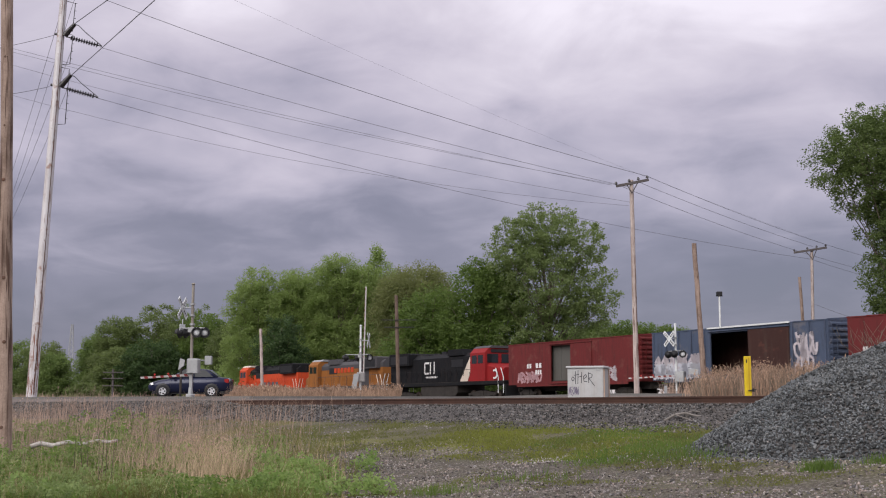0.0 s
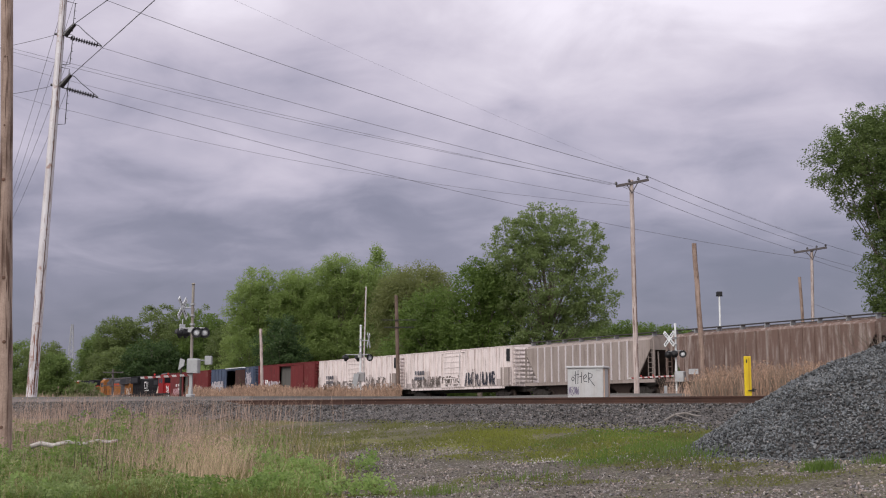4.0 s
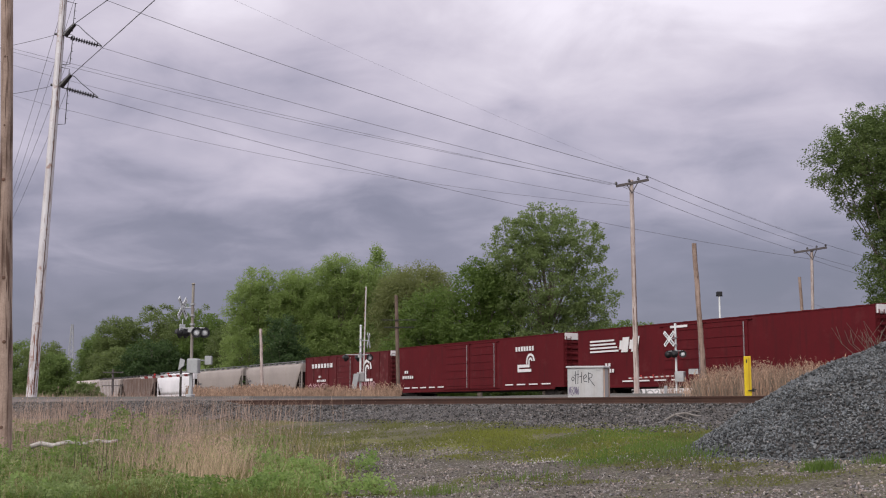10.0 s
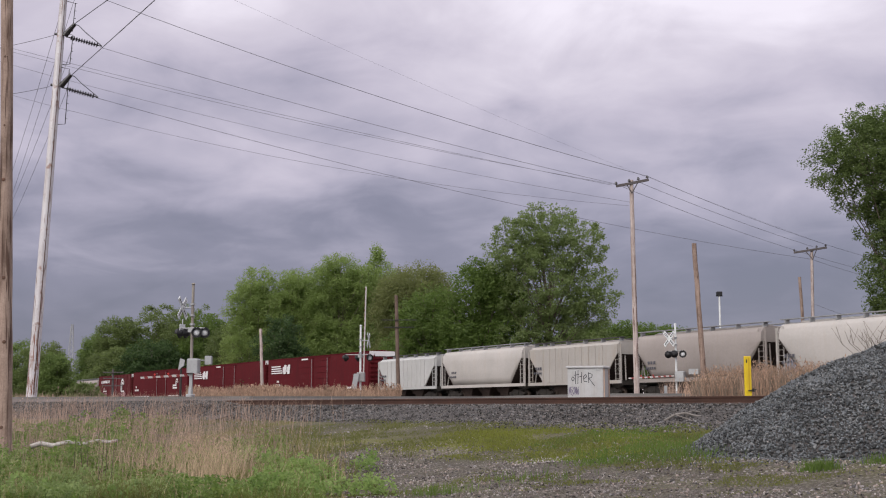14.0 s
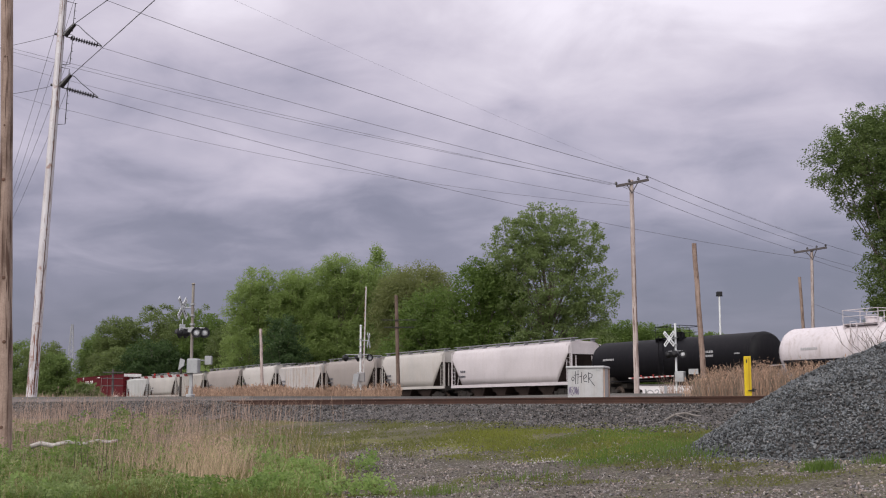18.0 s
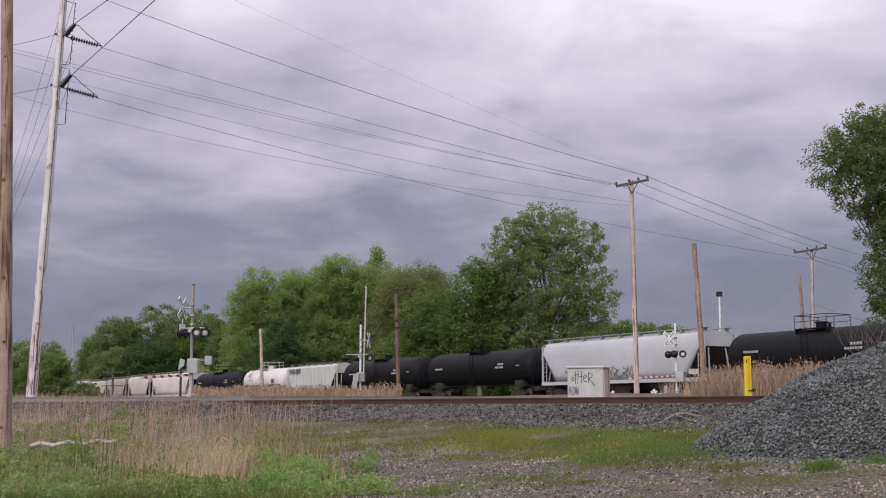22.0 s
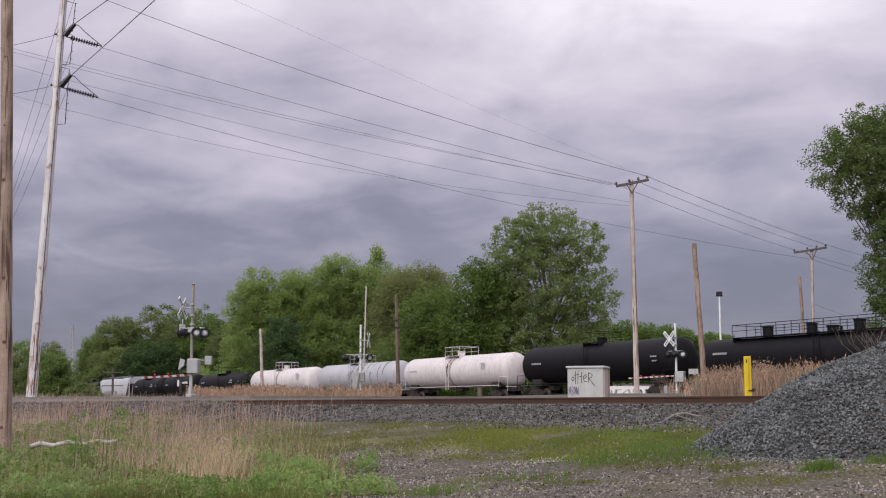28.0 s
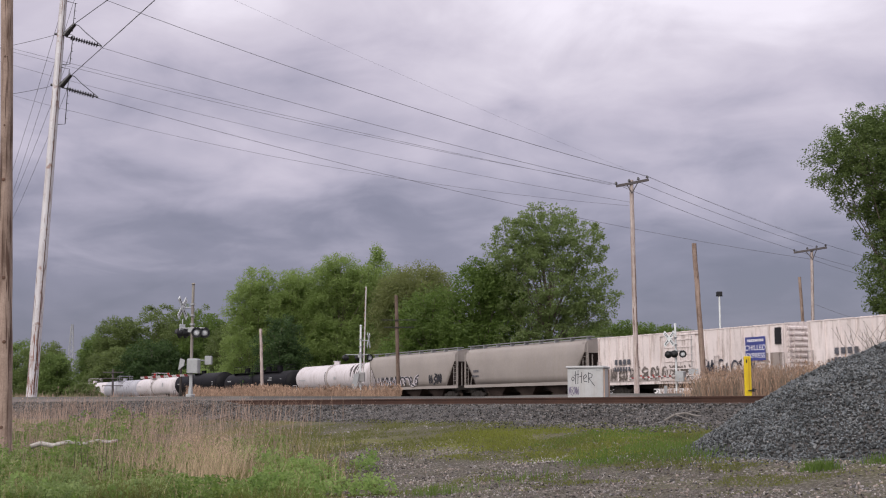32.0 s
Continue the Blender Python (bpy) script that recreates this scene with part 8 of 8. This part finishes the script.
        field("grass_tuft", "small tuft of fresh green grass on the gravel", "grass tuft", pts, 0.06, 0.22, 0.006, 0.5, GRASS_FRESH, int(cx * 31) % 97 + 2)


make_grass()


# ---- small things on the ground ----
def crooked(name, label, category, pts, r, mat, n=7):
    ob = thing(name, label, category)
    g = Geo()
    for i, (a, b) in enumerate(zip(pts, pts[1:])):
        g.cyl(a, b, r * (1 - 0.5 * i / len(pts)), r * (1 - 0.5 * (i + 1) / len(pts)), n)
    part("stem", g, mat, ob)
    return ob


drift = surface("grey_driftwood", (0.23, 0.21, 0.195), (0.11, 0.095, 0.085), 0.95, 0, 2.0, 30, 0.5)
b = crooked("fallen_branch", "grey bare fallen branch on the ballast bank", "branch", [(5.40, 29.5, 1.22), (5.62, 29.35, 1.36), (5.85, 29.25, 1.40), (6.1, 29.2, 1.33), (6.45, 29.1, 1.30)], 0.036, drift)
part("twig", Geo().tube([(5.85, 29.25, 1.40), (6.05, 29.3, 1.45), (6.35, 29.3, 1.40)], 0.014, 5).tube([(5.62, 29.35, 1.36), (5.95, 28.95, 1.22), (6.25, 28.75, 1.19), (6.7, 28.6, 1.28)], 0.018, 5), drift, b)
b = crooked("bleached_log", "bleached white broken log lying in the weeds", "log", [(-9.15, 27.0, 0.67), (-8.95, 27.05, 0.74), (-8.7, 27.1, 0.69), (-8.35, 27.05, 0.77), (-8.0, 27.0, 0.73), (-7.65, 27.0, 0.80), (-7.4, 26.95, 0.77), (-7.2, 26.9, 0.81)], 0.055, surface("bleached_wood", (0.56, 0.54, 0.52), (0.20, 0.17, 0.15), 0.95, 0, 3.0, 14, 0.5), 9)
rng = random.Random(9)
snag = thing("bare_shrub", "bare grey-brown shrub twigs behind the stone heap", "shrub", pose(9.5, 26.0, 1.55))
g = Geo()
for i in range(15):
    a = Vector((rng.uniform(-0.25, 0.25), rng.uniform(-0.2, 0.2), 0.6))
    d = Vector((rng.uniform(-0.45, 0.35), rng.uniform(-0.2, 0.2), 0.6))
    p = [a, a + d * 0.7, a + d * 1.25 + Vector((rng.uniform(-0.15, 0.15), 0, 0)), a + d * rng.uniform(1.5, 2.0)]
    g.tube(p, 0.005, 4)
    for q in p[1:3]:
        g.cyl(q, q + Vector((rng.uniform(-0.4, 0.4), rng.uniform(-0.1, 0.1), rng.uniform(0.25, 0.5))), 0.005, 0.003, 4)
part("twigs", g, BARK, snag)


# ---- the sedan that leaves over the crossing ----
CAR_BLUE = surface("dark_blue_car_paint", (0.010, 0.014, 0.045), (0.008, 0.011, 0.035), 0.22, 0.2, 0.6, 8, 0.0)
CAR_GLASS = surface("tinted_car_glass", (0.012, 0.015, 0.02), (0.01, 0.012, 0.017), 0.08, 0, 1.0, bump=0, gloss=0.2)
TYRE = surface("black_tyre", (0.018, 0.018, 0.019), (0.01, 0.01, 0.011), 0.9)
RIM = surface("silver_rim", (0.62, 0.62, 0.64), (0.48, 0.48, 0.50), 0.35, 0.15)
HEADLIGHT = surface("clear_headlight", (0.78, 0.78, 0.80), (0.6, 0.6, 0.62), 0.1, 0, 2.0, bump=0)
TAIL = surface("red_tail_light", (0.35, 0.02, 0.02), (0.25, 0.015, 0.015), 0.2)


def make_sedan():
    car = thing("sedan", "dark blue four-door sedan driving over the level crossing", "car", pose(-13.75, 66.0, 2.12, 0, 0, 180))
    # stations along x, nose at +x: half width at belt, sill, belt height
    st = [(-2.36, 0.66, 0.45, 0.80), (-2.25, 0.80, 0.32, 0.96), (-1.7, 0.88, 0.24, 1.00), (-0.9, 0.90, 0.22, 0.98), (0.2, 0.90, 0.22, 0.96), (1.1, 0.89, 0.22, 0.93), (1.75, 0.86, 0.24, 0.84), (2.2, 0.76, 0.30, 0.72), (2.36, 0.60, 0.40, 0.60)]
    rings = []
    for x, w, lo, hi in st:
        m = (lo + hi) / 2
        half = [(w * 0.90, lo), (w, lo + (m - lo) * 0.6), (w * 1.01, m + 0.08), (w * 0.97, hi - 0.06), (w * 0.80, hi)]
        rings.append([(x, y, z) for y, z in half] + [(x, -y, z) for y, z in reversed(half)])
    part("body", Geo().loft(rings, True), CAR_BLUE, car)
    cab = [(-1.75, 0.74, 0.98), (-1.05, 0.62, 1.38), (-0.35, 0.60, 1.44), (0.25, 0.62, 1.40), (1.15, 0.76, 0.95)]
    rows = []
    for x, w, z in cab:
        rows.append([(x, 0.80, 0.955), (x, w, z - 0.02), (x, w * 0.7, z), (x, -w * 0.7, z), (x, -w, z - 0.02), (x, -0.80, 0.955)])
    part("cabin", Geo().loft(rows, True), CAR_BLUE, car)
    for sgn in (1, -1):
        def glass(pts):
            g = Geo()
            q = [(x, sgn * (0.815 - (z - 0.955) * 0.40), z) for x, z in pts]
            g.add(q, [tuple(range(len(q)))])
            return g
        part("side_window", glass([(-0.28, 0.99), (0.95, 0.99), (0.28, 1.35), (-0.28, 1.39)]), CAR_GLASS, car, "dark tinted window")
        part("side_window", glass([(-1.42, 1.01), (-0.36, 0.99), (-0.36, 1.39), (-0.98, 1.34)]), CAR_GLASS, car, "dark tinted window")
        part("headlight", Geo().loft([[(2.16, sgn * 0.74, 0.60), (2.16, sgn * 0.74, 0.72), (2.05, sgn * 0.83, 0.74), (2.0, sgn * 0.86, 0.62)], [(2.33, sgn * 0.50, 0.56), (2.33, sgn * 0.50, 0.66), (2.22, sgn * 0.80, 0.70), (2.12, sgn * 0.86, 0.60)]]), HEADLIGHT, car, "clear headlight")
        part("tail_light", Geo().box(-2.34, -2.10, sgn * 0.70 - 0.12, sgn * 0.70 + 0.12, 0.72, 0.90), TAIL, car, "red tail light")
        part("mirror", Geo().cbox(0.72, 0.86, sgn * 0.98 - 0.1, sgn * 0.98 + 0.1, 0.95, 1.08, 0.03), CAR_BLUE, car)
        part("door_seam", Geo().box(-0.33, -0.32, sgn * 0.915 - 0.004, sgn * 0.915 + 0.004, 0.32, 0.95).box(0.98, 0.99, sgn * 0.905 - 0.004, sgn * 0.905 + 0.004, 0.32, 0.9), DARK_METAL, car)
        part("door_handle", Geo().box(-0.28, -0.10, sgn * 0.92 - 0.012, sgn * 0.92 + 0.012, 0.80, 0.83), CAR_BLUE, car)
    part("windshield", Geo().add([(1.10, -0.70, 0.985), (1.10, 0.70, 0.985), (0.36, 0.56, 1.39), (0.36, -0.56, 1.39)], [(0, 1, 2, 3)]), CAR_GLASS, car, "tinted windshield")
    part("rear_window", Geo().add([(-1.73, -0.66, 1.01), (-1.73, 0.66, 1.01), (-1.10, 0.54, 1.38), (-1.10, -0.54, 1.38)], [(0, 1, 2, 3)]), CAR_GLASS, car)
    for sgn in (1, -1):
        for x in (1.45, -1.38):
            # dark ring put on for the wheel well's shade; the body has no cut-out
            part("wheel_arch", shared("wheel_arch", lambda: round_y([(0.0, 0.30), (0.0, 0.40), (0.012, 0.40), (0.012, 0.30)], 24, False), DARK_METAL), DARK_METAL, car, "", pose(x, sgn * 0.905 - 0.006, 0.35))
    part("grille", Geo().box(2.33, 2.37, -0.4, 0.4, 0.42, 0.56), DARK_METAL, car)
    part("underside", Geo().box(-2.1, 2.1, -0.78, 0.78, 0.18, 0.30), DARK_METAL, car)
    # a short tall body
    for ob in car.children:
        if ob.name.startswith("wheel_arch"):
            ob.location.x *= 0.93
        else:
            ob.data.transform(Matrix.Diagonal((0.93, 1.0, 1.09, 1.0)))
    tyre = round_y([(-0.10, 0.20), (-0.10, 0.29), (-0.06, 0.325), (0.06, 0.325), (0.10, 0.29), (0.10, 0.20)], 24, False).mesh("tyre", TYRE)
    g = Geo()
    for i in range(5):
        a = 6.28319 * i / 5
        d, s = Vector((math.cos(a), 0, math.sin(a))), Vector((-math.sin(a), 0, math.cos(a))) * 0.035
        g.add([d * 0.03 - s + Vector((0, 0.085, 0)), d * 0.03 + s + Vector((0, 0.085, 0)), d * 0.2 + s + Vector((0, 0.095, 0)), d * 0.2 - s + Vector((0, 0.095, 0))], [(0, 1, 2, 3)])
        g.add([d * 0.03 - s + Vector((0, -0.085, 0)), d * 0.03 + s + Vector((0, -0.085, 0)), d * 0.2 + s + Vector((0, -0.095, 0)), d * 0.2 - s + Vector((0, -0.095, 0))], [(0, 1, 2, 3)])
    for i in range(20):
        a, b2 = 6.28319 * i / 20, 6.28319 * (i + 1) / 20
        for y in (0.09, -0.09):
            g.add([(math.cos(a) * 0.17, y, math.sin(a) * 0.17), (math.cos(b2) * 0.17, y, math.sin(b2) * 0.17), (math.cos(b2) * 0.21, y, math.sin(b2) * 0.21), (math.cos(a) * 0.21, y, math.sin(a) * 0.21)], [(0, 1, 2, 3)])
    g.cyl((0, -0.09, 0), (0, 0.09, 0), 0.05, n=10)
    rim = g.mesh("rim", RIM)
    wheels = []
    for x in (1.45 * 0.93, -1.38 * 0.93):
        for y in (0.845, -0.845):
            w = thing("wheel", "", "", pose(x, y, 0.325))
            w.parent = car
            part("tyre", tyre, TYRE, w, "black tyre")
            part("rim", rim, RIM, w, "silver five-spoke rim")
            # dark disc for the shade behind the spokes
            part("hub_shadow", shared("brake_disc", lambda: round_y([(-0.03, 0.02), (-0.03, 0.19), (0.03, 0.19), (0.03, 0.02)], 18), DARK_METAL), DARK_METAL, w)
            wheels.append((w, x, y))
    return car, wheels


SEDAN, SEDAN_WHEELS = make_sedan()


# ---- what moves ----
def motions():
    for car, d0 in TRAIN:
        rows = []
        for t in (0.0, 0.1, 8.0, 16.0, 24.0, 31.9, 32.0):
            p = LINE_AT + LINE_DIR * (d0 + SPEED * t)
            rows.append((t, pose(p.x, p.y, RAIL_Z, 0, 0, LINE_ANGLE)))
        walk(car, rows)
    speed, stop = 5.6, 6.0
    rows = [(t, pose(-13.75 - speed * t, 66.0, 2.12, 0, 0, 180)) for t in (0.0, 0.1, 2.0, 4.0, stop - 0.1, stop)]
    rows += [(stop + 0.1, rows[-1][1]), (32.0, rows[-1][1])]
    walk(SEDAN, rows)
    for w, x, y in SEDAN_WHEELS:
        rows, k = [], 0
        while k * 0.08 <= stop:
            t = k * 0.08
            rows.append((t, pose(x, y, 0.325, 0, math.degrees(speed * t / 0.325), 0)))
            k += 1
        rows.append((32.0, rows[-1][1]))
        walk(w, rows)


motions()
